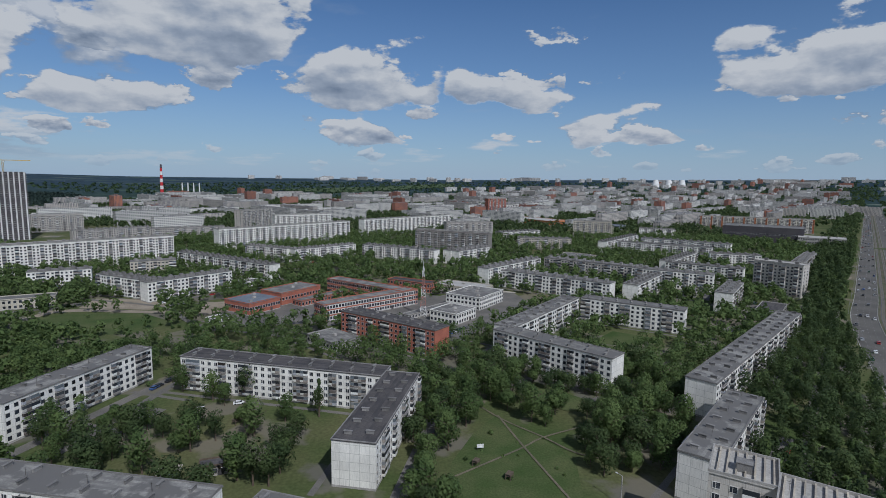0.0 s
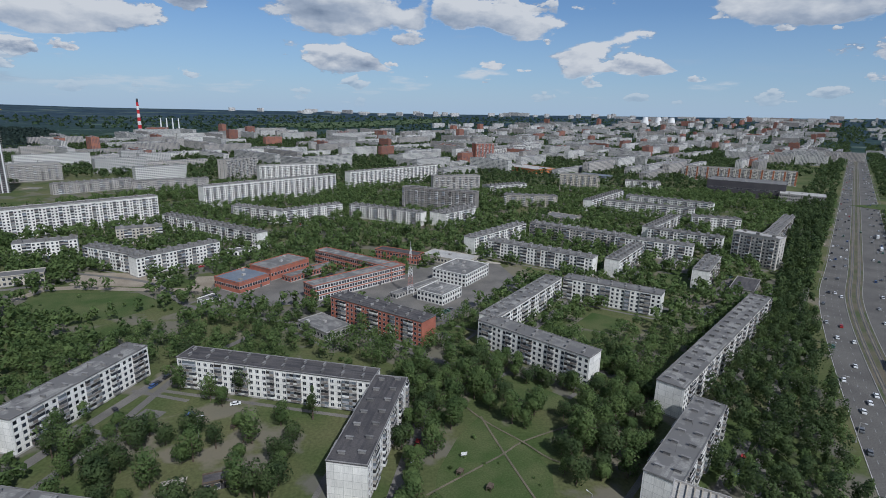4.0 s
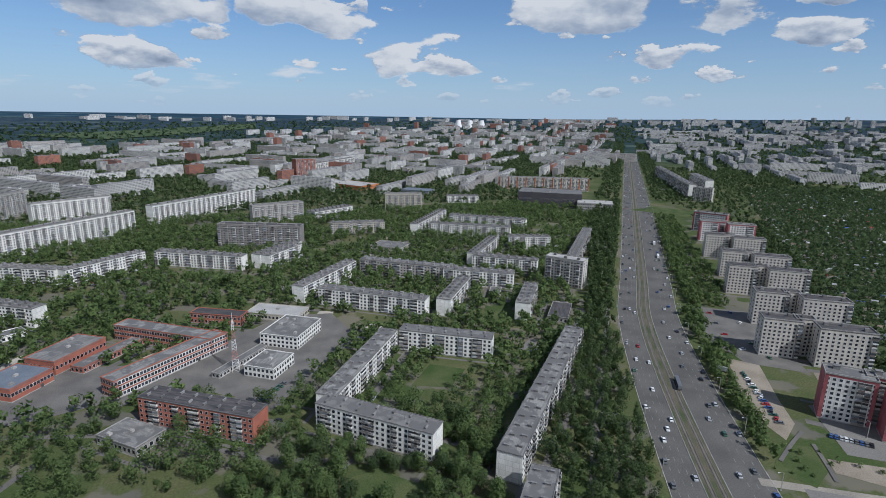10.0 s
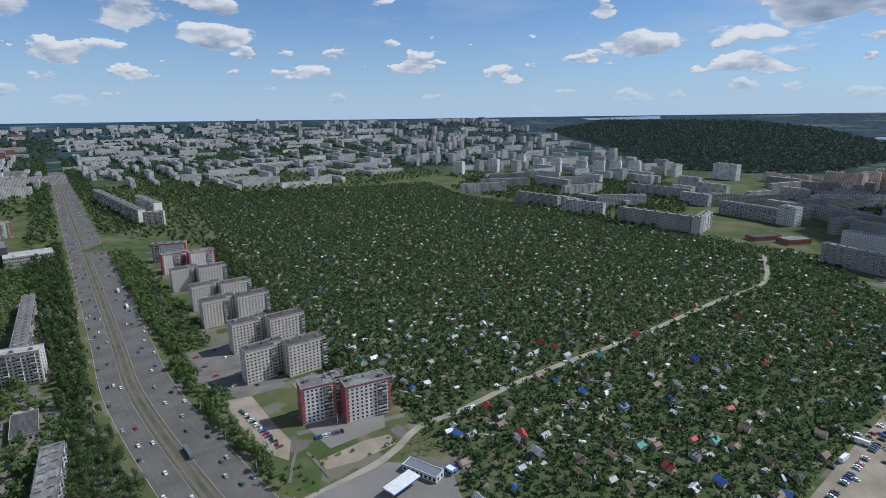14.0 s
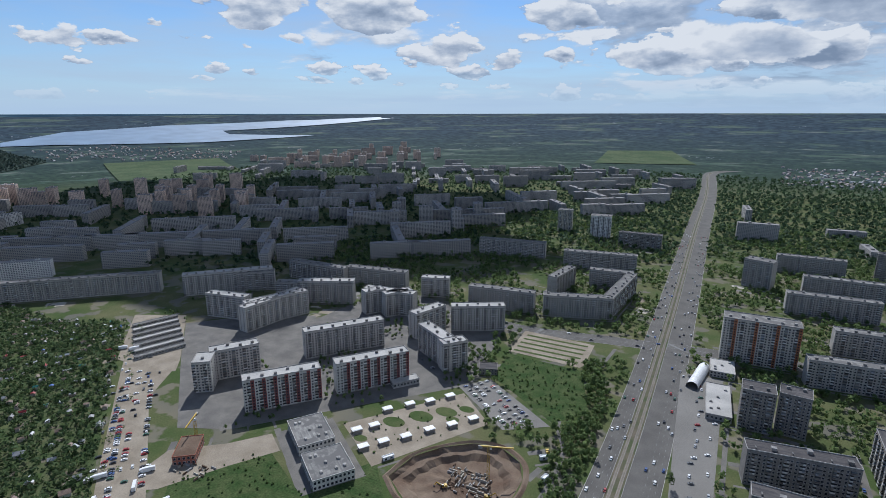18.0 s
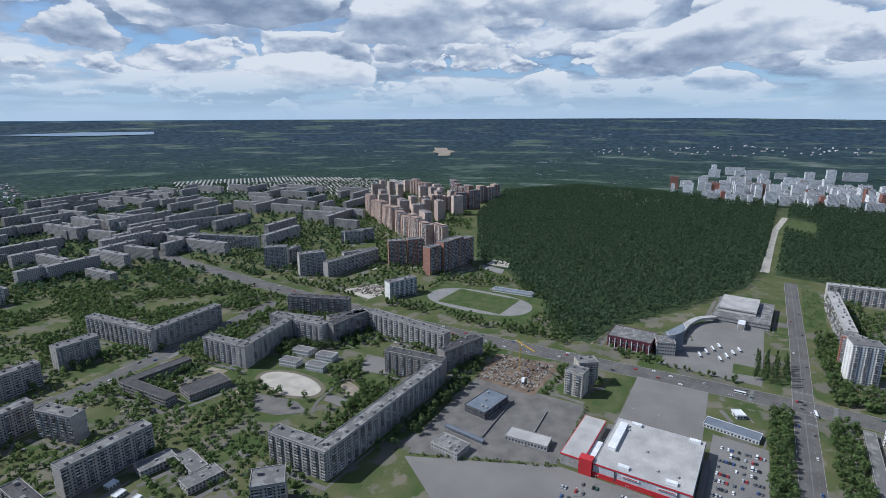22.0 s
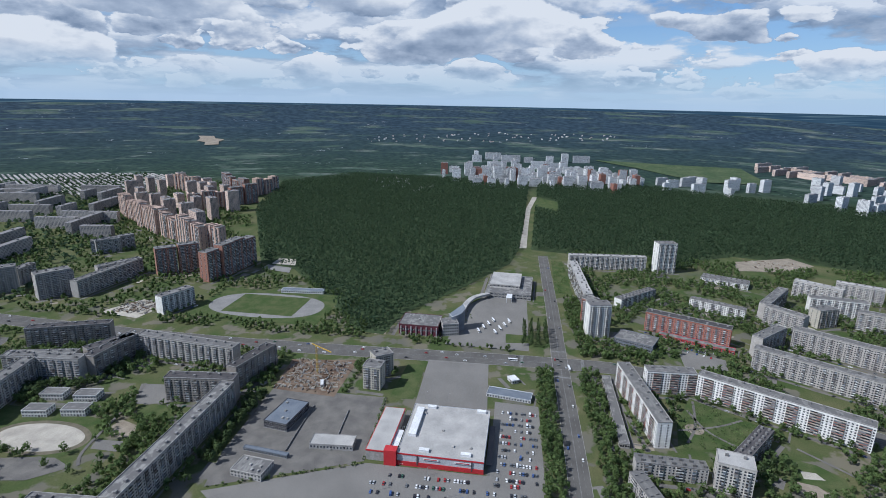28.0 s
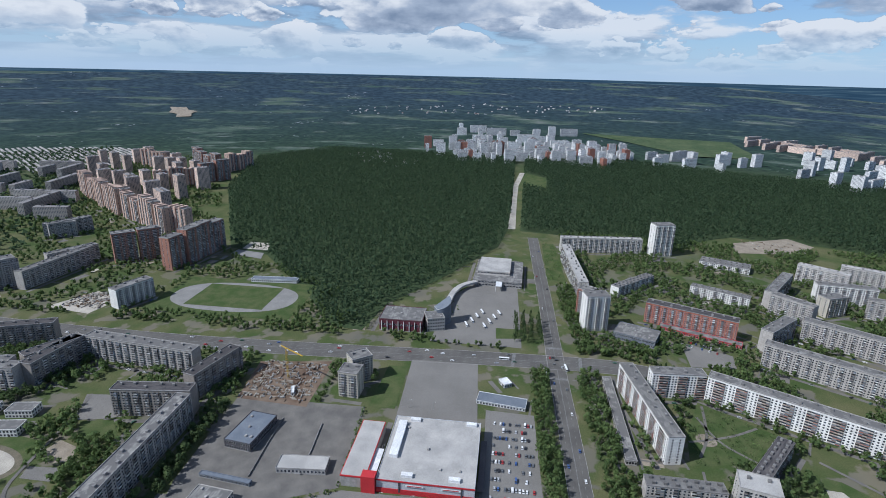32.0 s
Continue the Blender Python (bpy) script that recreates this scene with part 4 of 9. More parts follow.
block(372, 556, 50, 172, 12, 5, 'g')
block(328, 601, 161, 51, 12, 5, 'w')
block(249, 759, 52, 124, 12, 5, 'w')
block(330, 732, 144, 114, 12, 5, 'w')
block(283, 686, 149, 111, 12, 5, 'w')
block(616, 1069, 154, 199, 14, 9, 'r')
block(269, 961, 171, 66, 14, 5, 'y')
block(379, 954, 162, 59, 20, 4, 'w')
block(32, 616, 50, 58, 12, 5, 'w')
block(13, 698, 156, 102, 14, 9, 'd')
block(-219, 760, 49, 210, 14, 9, 'w')
block(-360, 549, 46, 154, 14, 9, 'w')
block(-202, 422, 54, 69, 12, 5, 'w')
block(-246, 416, 154, 63, 12, 5, 'w')
block(-214, 524, 147, 146, 12, 5, 'w')
block(-138, 620, 45, 81, 12, 5, 'w')
block(-198, 611, 154, 62, 12, 5, 'w')
block(-50, 623, 151, 99, 12, 5, 'w')
block(28, 626, 48, 70, 12, 5, 'w')
block(-318, 442, 30, 44, 12, 5, 'w')
block(-271, 499, 28, 38, 12, 5, 'y')
block(-341, 971, 69, 79, 18, 12, 'g')
block(-244, 937, 36, 103, 14, 10, 'w')
block(-62, 947, 47, 207, 14, 9, 'w')
block(-640, 892, 45, 71, 14, 9, 'g')
block(-492, 797, 48, 103, 14, 5, 'g')
block(-394, 830, 33, 105, 14, 5, 'g')
block(40, 850, 17, 77, 14, 9, 'g')
block(122, 875, 34, 79, 20, 4, 'w')
block(140, 744, 174, 73, 14, 5, 'y')
block(251, 906, 164, 62, 14, 9, 'y')
block(133, 1387, 24, 52, 20, 16, 'b')
block(235, 1566, 54, 230, 14, 9, 'w')


def paired_slab(lx, ly, rx, ry, angle, style):
    """Two staggered nine-storey slabs with a set-back stair house between them, given by the left front corners of both."""
    c, s = math.cos(radians(angle)), math.sin(radians(angle))
    for px, py, length in ((lx, ly, 24.0), (rx, ry, 33.0)):
        block(px + c * length / 2 - s * 7, py + s * length / 2 + c * 7, angle, length, 14, 9, style)
    a, n = (lx + rx) / 2 * c + (ly + ry) / 2 * s + 12, max(-lx * s + ly * c, -rx * s + ry * c) + 11
    block(c * a - s * n, s * a + c * n, angle, 12, 9, 9, style)


for lx, ly, rx, ry in ((334, 275, 354, 249), (380, 321, 400.5, 296), (424, 388, 447, 364), (462.5, 433, 479, 408), (510.5, 502, 527, 477)):
    paired_slab(lx, ly, rx, ry, -36, 'q')
paired_slab(570, 571, 588.5, 543, -36, 's')
paired_slab(294, 203, 304, 175, -47, 's')
block(634, 616, 123, 45, 14, 9, 's')
block(936, 941, 58, 142, 16, 12, 'w')
block(848, 845, 122, 36, 14, 9, 'p')
block(970, 1063, 58, 423, 14, 9, 'w')
block(326, -293, 50, 66, 14, 10, 'v')
block(275, -357, 51, 70, 14, 10, 'v')
block(406, -312, 55, 45, 14, 10, 'p')
block(410, -280, 38, 16, 22, 10, 'p')
block(345, -406, 52, 86, 14, 10, 'p')
block(244, -434, 150, 62, 14, 10, 'p')
block(222, -423, 50, 26, 14, 10, 'p')
block(288, -489, 70, 45, 14, 10, 'p')
block(241, -527, 30, 63, 14, 10, 'p')
block(383, -516, 58, 27, 14, 10, 'p')
block(352, -525, 56, 37, 14, 10, 'p')
block(475, -433, 82, 87, 14, 10, 'p')
block(533, -417, 11, 57, 14, 10, 'p')
block(461, -519, 28, 75, 14, 10, 'p')
block(613, -488, 47, 120, 14, 10, 'p')
block(780, -371, 43, 215, 14, 9, 'g')
block(1191, -284, 42, 134, 14, 9, 'g')
block(241, -604, 7, 87, 14, 9, 'g')
block(146, -622, 18, 85, 14, 9, 'g')
block(106, -693, 85, 122, 14, 9, 'g')
block(130, -755, 6, 60, 14, 9, 'g')
block(192, -717, 81, 67, 14, 9, 'g')
block(341, -608, 19, 39, 14, 9, 'p')
block(475, -439, 66, 79, 14, 10, 'p')
block(474, -511, 23, 106, 14, 9, 'g')
block(583, -510, 39, 52, 14, 9, 'g')
block(530, -584, 1, 103, 14, 9, 'g')
block(436, -603, 9, 95, 14, 9, 'g')
block(363, -525, 6, 70, 14, 10, 'p')
block(323, -865, 9, 119, 14, 9, 'g')
block(166, -850, 9, 115, 14, 9, 'g')
block(211, -1074, 9, 40, 25, 16, 'w')
block(292, -1104, 9, 30, 20, 16, 'y')
block(128, -1029, 1, 77, 14, 9, 'd')
block(-140, -556, 6, 101, 14, 9, 'g')
block(-196, -515, 105, 45, 14, 9, 'g')
block(-178, -648, 3, 110, 14, 9, 'g')
block(-138, -767, 2, 100, 14, 9, 'g')
block(-171, -858, 0, 111, 14, 9, 'g')
block(-137, -977, 1, 93, 14, 9, 'g')
block(-51, -582, 1, 69, 22, 16, 'r')
block(-62, -866, 160, 38, 22, 14, 'g')
block(-45, -445, 0, 24, 18, 12, 'd')
block(-71, -450, 174, 22, 18, 12, 'd')
block(-68, -372, 8, 67, 14, 9, 'd')
block(-70, -316, 0, 66, 14, 9, 'd')
block(-126, -374, 89, 117, 13, 9, 'n')
block(-191, -425, 1, 74, 14, 9, 'g')
block(-283, -676, 178, 47, 18, 9, 'g')
block(-236, -991, 169, 26, 18, 14, 'n')
block(-305, -1010, 167, 48, 14, 9, 'w')
block(-382, -519, 96, 70, 14, 9, 'g')
block(-426, -501, 12, 100, 14, 9, 'g')
block(-346, -689, 97, 130, 14, 9, 'g')
block(-402, -636, 5, 110, 14, 9, 'g')
block(-283, -291, 94, 63, 14, 9, 'g')
block(-371, -267, 1, 184, 14, 9, 'g')
block(-234, -275, 136, 25, 22, 9, 'g')
block(-169, -274, 169, 53, 14, 9, 'd')
block(-559, -540, 112, 96, 14, 9, 'n')
block(-479, -496, 95, 84, 14, 9, 'g')
block(-548, -369, 84, 133, 14, 9, 'g')
block(-518, -447, 175, 64, 14, 9, 'n')
block(-524, -274, 165, 64, 14, 9, 'n')
block(-707, -801, 133, 43, 22, 14, 'g')
block(-709, -707, 147, 48, 22, 14, 'g')
block(-864, -1262, 159, 251, 14, 9, 'g')
block(-757, -1033, 110, 176, 14, 9, 'g')
block(-773, -662, 175, 135, 14, 9, 'g')
block(-962, -807, 156, 77, 14, 9, 'g')
block(-526, 154, 9, 119, 14, 9, 'W')
block(-577, 194, 94, 53, 14, 9, 'W')
block(-538, 292, 60, 155, 14, 9, 'W')
block(-427, 160, 89, 59, 12, 5, 'g')
block(-393, 133, 18, 33, 12, 5, 'g')
block(-421, 209, 76, 28, 20, 9, 'p')
block(-469, 242, 141, 69, 13, 5, 'd')
block(-529, -132, 86, 20, 18, 9, 'y')
block(-558, -131, 127, 22, 18, 9, 'y')
block(-736, 255, 65, 109, 16, 9, 'b')
block(-752, 125, 53, 18, 18, 14, 'k')
block(-721, 132, 102, 30, 20, 16, 'w')
block(-1048, 294, 103, 36, 22, 20, 'w')
block(-621, 374, 57, 145, 14, 9, 'g')
block(-698, 440, 55, 124, 14, 9, 'g')
block(-1043, 188, 96, 147, 14, 9, 'p')
block(-900, 124, 3, 179, 14, 9, 'p')
block(-797, 406, 42, 55, 14, 9, 'g')
block(-866, 509, 82, 78, 14, 9, 'w')
block(-819, 467, 113, 34, 18, 9, 'y')
block(-844, 329, 60, 79, 14, 5, 'w')
block(-866, 210, 134, 89, 14, 5, 'w')
block(-995, 390, 65, 77, 30, 3, 'w')
block(-712, 350, 134, 65, 14, 9, 'g')
block(-937, 515, 51, 70, 14, 9, 'p')
block(-863, 416, 144, 104, 14, 9, 'g')
block(-807, 535, 60, 51, 14, 9, 'g')
block(-946, 583, 62, 66, 14, 9, 'p')
block(-526, -455, 153, 55, 14, 9, 'n')
block(-469, -302, 97, 73, 14, 9, 'n')
block(-696, -488, 159, 53, 16, 9, 'w')
block(-710, -703, 137, 49, 18, 12, 'g')
block(-484, -508, 104, 77, 14, 9, 'g')
block(-944, -811, 130, 51, 14, 9, 'g')
block(-755, -809, 10, 42, 14, 9, 'g')
block(-811, -674, 151, 72, 14, 9, 'g')


def tower_chain(x, y, angle, length, floors, style, pace=36.0):
    """High-rise sections standing in a chain, stepped in height and in line."""
    n = max(1, round(length / pace))
    c, s = math.cos(radians(angle)), math.sin(radians(angle))
    for k in range(n):
        u, v = length * ((k + 0.5) / n - 0.5), (2.5, -2.5, 0.5)[k % 3]
        block(x + c * u - s * v, y + s * u + c * v, angle, length / n - 3.0, 18, floors[k % len(floors)], style)


tower_chain(-855, -591, 134, 74, (17, 18), 'j')
tower_chain(-879, -502, 170, 132, (18, 20, 20, 18), 'j', 34)
tower_chain(-1196, -928, 52, 313, (18, 20, 16, 18, 20), 'k', 45)
tower_chain(-1056, -722, 56, 239, (20, 18, 16, 20), 'k', 40)
block(-1003, -605, 72, 42, 18, 18, 'k')
tower_chain(-1660, -1105, 88, 85, (18, 16), 'k')
tower_chain(-1662, -931, 49, 211, (20, 18, 16), 'j', 52)
tower_chain(-1495, -810, 145, 85, (18, 20), 'j')
tower_chain(-1683, -830, 161, 100, (18, 16), 'k')
tower_chain(-1392, -860, 131, 111, (16, 18), 'k')
block(-737, 544, 144, 379, 14, 9, 'g')
block(-539, 481, 42, 35, 20, 16, 'w')
block(-753, 657, 57, 85, 14, 9, 'p')
block(-946, 764, 52, 36, 18, 14, 'w')
block(-881, 726, 78, 60, 14, 9, 'w')
block(-431, 427, 51, 37, 14, 9, 'w')

M["soil_red"] = surface("dug_soil", (0.115, 0.074, 0.05), (0.20, 0.15, 0.108), 0.05, 1.2, 1.0)
M["lawn"] = surface("lawn", (0.052, 0.082, 0.026), (0.092, 0.108, 0.045), 0.06, 1.5, 1.0, spec=0.1)
M["lane_dust"] = surface("dusty_lane", (0.33, 0.295, 0.24), (0.25, 0.225, 0.185), 0.06, 1.5, 1.0)
M["path_soil"] = surface("path_soil", (0.165, 0.14, 0.10), (0.115, 0.105, 0.07), 0.15, 1.5, 1.0)
M["track"] = surface("pale_track", (0.25, 0.24, 0.225), (0.20, 0.195, 0.18), 0.05, 1.5, 0.95, bump=0.05)
M["sand"] = surface("pale_sand", (0.46, 0.42, 0.35), (0.34, 0.31, 0.26), 0.06, 1.5, 1.0)
M["water"] = surface("lake_water", (0.20, 0.27, 0.35), (0.17, 0.24, 0.32), 0.002, 0.01, 0.4, bump=0.0, spec=0.5)


def box_pts(x, y, w, d, angle=0.0):
    c, s = math.cos(radians(angle)), math.sin(radians(angle))
    return [(x + a * w / 2 * c - b * d / 2 * s, y + a * w / 2 * s + b * d / 2 * c) for a, b in ((-1, -1), (1, -1), (1, 1), (-1, 1))]


def oval_pts(x, y, rx, ry, n=40, power=2.0):
    out = []
    for k in range(n):
        t = 2 * math.pi * k / n
        cx, sy = math.cos(t), math.sin(t)
        out.append((x + rx * math.copysign(abs(cx) ** (2 / power), cx), y + ry * math.copysign(abs(sy) ** (2 / power), sy)))
    return out



# ---- single buildings ----
def hall(name, x, y, w, d, h, angle, wall_mat, roof_mat, label, category, storeys=1, glazing="glass", strip=False, units=0, foot=True):
    """A low building: walls with plinth, overhanging roof with parapet, rows of windows and a door; units: boxes on its roof."""
    if foot:
        FOOT.append((x, y, math.cos(radians(angle)), math.sin(radians(angle)), w / 2, d / 2, h))
    ob = thing(name, pose(x, y, 0, 0, 0, angle), label, category)
    wall = part("wall", mesh_of("wall", *boxes([(0, 0, h / 2, w, d, h)]), [M[wall_mat]]), ob)
    part("plinth", mesh_of("plinth", *boxes([(0, 0, 0.3, w + 0.14, d + 0.14, 0.6)]), [M["concrete"]]), ob)
    part("roof", mesh_of("roof", *boxes([(0, 0, h + 0.12, w + 0.5, d + 0.5, 0.24)]), [M[roof_mat]]), ob)
    part("parapet", mesh_of("parapet", *boxes([(0, d / 2, h + 0.5, w + 0.5, 0.3, 0.52), (0, -d / 2, h + 0.5, w + 0.5, 0.3, 0.52),
                                               (w / 2, 0, h + 0.5, 0.3, d - 0.3, 0.52), (-w / 2, 0, h + 0.5, 0.3, d - 0.3, 0.52)]), [M[wall_mat]]), ob)
    floor = h / storeys
    for k in range(storeys if glazing else 0):
        z, wh = floor * (k + 0.55), min(2.0, floor * 0.52)
        cols = []
        for ax, ay, run, off in ((0, -1, w, d), (0, 1, w, d), (1, 0, d, w), (-1, 0, d, w)):
            n = max(1, int(run / (3.0 if not strip else 2.2)))
            p = (np.arange(n) + 0.5) / n * run - run / 2
            cols.append(np.stack([p if ay else np.full(n, ax * off / 2), np.full(n, ay * off / 2) if ay else p, np.full(n, float(ax)), np.full(n, float(ay))]))
        cx, cy, nx, ny = np.concatenate(cols, 1)
        part("window_row", windows_mesh("window_row", cx, cy, np.full(len(cx), z), nx, ny, 1.7, wh), wall, "row of panes in pale frames", "stuff")
    part("door", mesh_of("door", *boxes([(w * 0.2, -d / 2 - 0.05, 1.15, 1.8, 0.16, 2.3)]), [M["roof_dark"]]), wall, "dark entrance door")
    for k in range(units):
        part("roof_unit", mesh_of("roof_unit", *boxes([(0, 0, 0.6, 2.4, 1.8, 1.2), (0, 0, 1.25, 1.8, 1.2, 0.2)]), [M["concrete"]]), ob,
             m=pose(w * (0.35 * math.sin(2.1 * k + 1)), d * (0.33 * math.cos(1.7 * k)), h + 0.24))
    return ob


M["white_band"] = surface("white_band", (0.66, 0.65, 0.62), (0.55, 0.54, 0.51), 0.3, 3, 0.8, bump=0)
M["steel_blue"] = surface("blue_grey_roof", (0.13, 0.15, 0.18), (0.17, 0.19, 0.215), 0.1, 2, 0.6)
M["market_red"] = surface("red_cladding", (0.50, 0.035, 0.04), (0.42, 0.03, 0.035), 0.05, 1, 0.5, bump=0)
M["market_grey"] = surface("grey_cladding", (0.42, 0.43, 0.45), (0.50, 0.50, 0.51), 0.05, 1, 0.5, bump=0)
M["white_metal"] = surface("white_metal", (0.74, 0.74, 0.73), (0.62, 0.62, 0.61), 0.1, 1, 0.5, bump=0)
M["mall_dark"] = surface("dark_cladding", (0.055, 0.05, 0.06), (0.08, 0.075, 0.08), 0.05, 1, 0.5, bump=0)
M["maroon"] = surface("maroon_cladding", (0.13, 0.035, 0.05), (0.10, 0.03, 0.04), 0.1, 1, 0.5, bump=0)
M["orange"] = surface("orange_cladding", (0.55, 0.19, 0.06), None, 0.1, 1, 0.6, bump=0)
M["blue"] = surface("blue_cladding", (0.06, 0.17, 0.45), None, 0.1, 1, 0.5, bump=0)
M["yellow"] = surface("yellow_paint", (0.55, 0.36, 0.05), None, 0.2, 1, 0.5, bump=0)

# the brick school, its gyms and the telephone exchange
hall("school_wing", -52, 376, 81, 12, 11, 43.5, "b", "roof_felt", "long three-storey brick school wing with white window bands", "school", 3, strip=True)
hall("school_wing", -58, 419, 82, 13, 11.15, 144.4, "b", "roof_felt", "three-storey brick school wing with a grey roof", "school", 3, strip=True)
hall("school_wing", -26, 452, 42, 12, 8, 151.6, "b", "roof_dark", "two-storey brick annex with a dark roof", "school", 2)
for wing in [o for o in bpy.data.objects if o.name.startswith("school_wing")][:2]:
    front = [o for o in wing.children if o.name.startswith("wall")][0]
    for k in range(3):
        z = 11 / 3 * (k + 0.55)
        part("window_band", mesh_of("window_band", *boxes([(0, -6.01 - (0.5 if wing.location.y > 400 else 0), z, 76, 0.03, 2.7)]), [M["white_band"]]), front, "white band between the panes")
hall("school_link", -92, 408, 50, 10, 4, 54, "b", "roof_felt", "low brick passage joining the school wings", "school", 1)
hall("gym", -135, 376, 27, 26, 8, 58.7, "b", "steel_blue", "square brick gymnasium with tall white windows", "gymnasium", 1, strip=True, units=3)
hall("gym", -117, 410, 39, 23, 9, 57.5, "b", "roof_felt", "brick gymnasium with a flat grey roof", "gymnasium", 1, units=2)
hall("exchange", 25, 404, 37, 29, 9, 57, "w", "roof_felt", "white three-storey telephone exchange with a grey roof", "office building", 3, units=5)
hall("exchange_annex", 7.5, 356, 24, 21, 7, 55, "w", "roof_felt", "white two-storey annex beside the radio mast", "office building", 2, units=3)
hall("exchange_annex", 18, 452, 44, 22, 5, 150, "y", "roof_pale", "low pale workshop with a flat roof", "workshop", 1, units=2)
hall("long_garage", -10, 372, 46, 6, 3, 50, "concrete", "roof_felt", "long low garage row with grey roof", "garage", 1)
hall("shop", -61, 296, 27, 17, 5, 138, "concrete", "roof_felt", "small grey shop beside the brick block", "shop", 1, units=2)
hall("small_house", -168, 462, 22, 12, 4, 35, "w", "roof_felt", "small white one-storey building among trees", "service building", 1)
hall("white_shed", -146, 342, 12, 7, 3, 60, "w", "roof_felt", "small white shed at the school yard", "shed", 1)
hall("kindergarten", -300, 372, 46, 14, 7, 30, "y", "roof_felt", "pale two-storey kindergarten among trees", "kindergarten", 2)
hall("nursery", 160, 640, 40, 30, 6, 140, "y", "roof_felt", "low pale nursery school among trees", "nursery school", 2, units=3)
hall("corner_shop", 240, 385, 36, 16, 4.5, 52, "concrete", "roof_dark", "low dark-roofed shop by the avenue", "shop", 1)
hall("service_house", 210, 448, 24, 10, 3.5, 60, "p", "roof_felt", "low grey service building", "service building", 1)
# shopping centre with slanting pale bands
mall = hall("shopping_centre", 532, 894, 114, 62, 24, 145.7, "mall_dark", "roof_felt", "large dark shopping centre with slanting pale bands", "shopping centre", 1, units=8)
for k, (px, tilt, run) in enumerate(((-38, 20, 40), (-12, -22, 46), (14, 21, 46), (40, -20, 38), (-30, -17, 52), (25, 16, 52))):
    part("facade_band", mesh_of("facade_band", *boxes([(0, 0, 0, run, 0.3, 0.8)]), [M["white_metal"]]), mall, "slanting pale band", m=pose(px, -31.2, 15 - 5 * (k > 3), 0, tilt, 0))
hall("shopping_annex", 575, 815, 60, 40, 14, 145.7, "concrete", "roof_pale", "grey annex of the shopping centre", "shopping centre", 3, units=4)
hall("hypermarket", 205, 1215, 140, 60, 9, 127, "orange", "roof_pale", "orange hypermarket with a pale roof", "hypermarket", 1, units=6)
hall("blue_hall", 330, 1080, 60, 36, 8, 140, "steel_blue", "steel_blue", "low blue-grey hall among far blocks", "hall", 1)
# filling station
canopy = thing("station_canopy", pose(250, 115, 0, 0, 0, -25), "pale filling station canopy on posts", "canopy")
part("canopy_roof", mesh_of("canopy_roof", *boxes([(0, 0, 5.2, 21, 9.5, 0.8)]), [M["white_metal"]]), canopy)
part("fascia", mesh_of("fascia", *boxes([(0, -4.8, 5.2, 21.1, 0.12, 0.7), (0, 4.8, 5.2, 21.1, 0.12, 0.7)]), [M["blue"]]), canopy, "blue fascia")
POST = mesh_of("post", *boxes([(0, 0, 2.4, 0.4, 0.4, 4.8)]), [M["white_metal"]])
PUMP = mesh_of("pump", *boxes([(0, 0, 0.9, 0.9, 0.6, 1.8), (0, 0, 0.1, 2.4, 1.2, 0.2)]), [M["blue"]])
for a in (-7, 0, 7):
    part("post", POST, canopy, m=pose(a, 0, 0))
    part("pump", PUMP, canopy, "blue fuel pump", m=pose(a + 1.8, 0, 0))
hall("station_shop", 267, 108, 24, 8, 4, 74, "white_metal", "steel_blue", "blue and white filling station shop", "shop", 1)
hall("station_kiosk", 272, 92, 6, 5, 3.2, 60, "blue", "white_metal", "small blue kiosk at the filling station", "kiosk", 1)


def market():
    """The big red and grey market hall with its entrance tower."""
    ob = hall("market_hall", -441, -37, 80, 76, 12, 0, "market_grey", "roof_pale", "large market hall with red and grey cladding", "market hall", 1, glazing="", units=4)
    for name, box, mat, words in (("fascia", (40.3, 0, 2.2, 0.5, 76.6, 4.4), "market_red", "red base band"), ("fascia", (40.25, 0, 11.6, 0.4, 76.8, 1.3), "market_red", "red top band"),
                                  ("fascia", (-40.2, 0, 6, 0.3, 76.4, 11), "market_red", "red rear cladding"), ("entrance_tower", (39, -44, 7.5, 8, 11, 15), "market_red", "red entrance tower"),
                                  ("side_wing", (3, -57, 5, 70, 20, 10), "concrete", "grey side wing"), ("wing_fascia", (3, -57, 9.9, 70.6, 20.6, 1.2), "market_red", "red roof band"), ("wing_roof", (3, -57, 10.55, 69.4, 19.4, 0.2), "roof_pale", "pale wing roof"),
                                  ("loading_roof", (18, -44, 8.2, 34, 7, 0.5), "white_metal", "white loading roof"), ("roof_house", (-8, -30, 13.8, 46, 7, 3), "white_metal", "white roof house"),
                                  ("sign", (40.7, 20, 9.0, 0.25, 15, 1.6), "white_metal", "white sign board"), ("sign_bar", (40.9, 20, 9.0, 0.12, 12, 0.6), "market_red", "red sign bar"),
                                  ("sign", (40.7, -8, 9.0, 0.25, 14, 1.6), "white_metal", "white sign board"), ("sign_bar", (40.9, -8, 9.0, 0.12, 11, 0.6), "market_red", "red sign bar"),
                                  ("pilaster", (40.6, 28, 6.5, 0.3, 1, 9), "mall_dark", ""), ("pilaster", (40.6, -20, 6.5, 0.3, 1, 9), "mall_dark", ""),
                                  ("trolley_roof", (2, 42, 3.5, 60, 5, 0.4), "mall_dark", "dark side canopy")):
        part(name, mesh_of(name, *boxes([box]), [M[mat]]), ob, words)
    for px, py in ((34, 22), (34, -15), (-36, 30), (-36, -20)):
        part("skylight_box", mesh_of("skylight_box", *boxes([(0, 0, 1.1, 4, 9, 2.2)]), [M["white_metal"]]), ob, "white roof box", m=pose(px, py, 12.24))


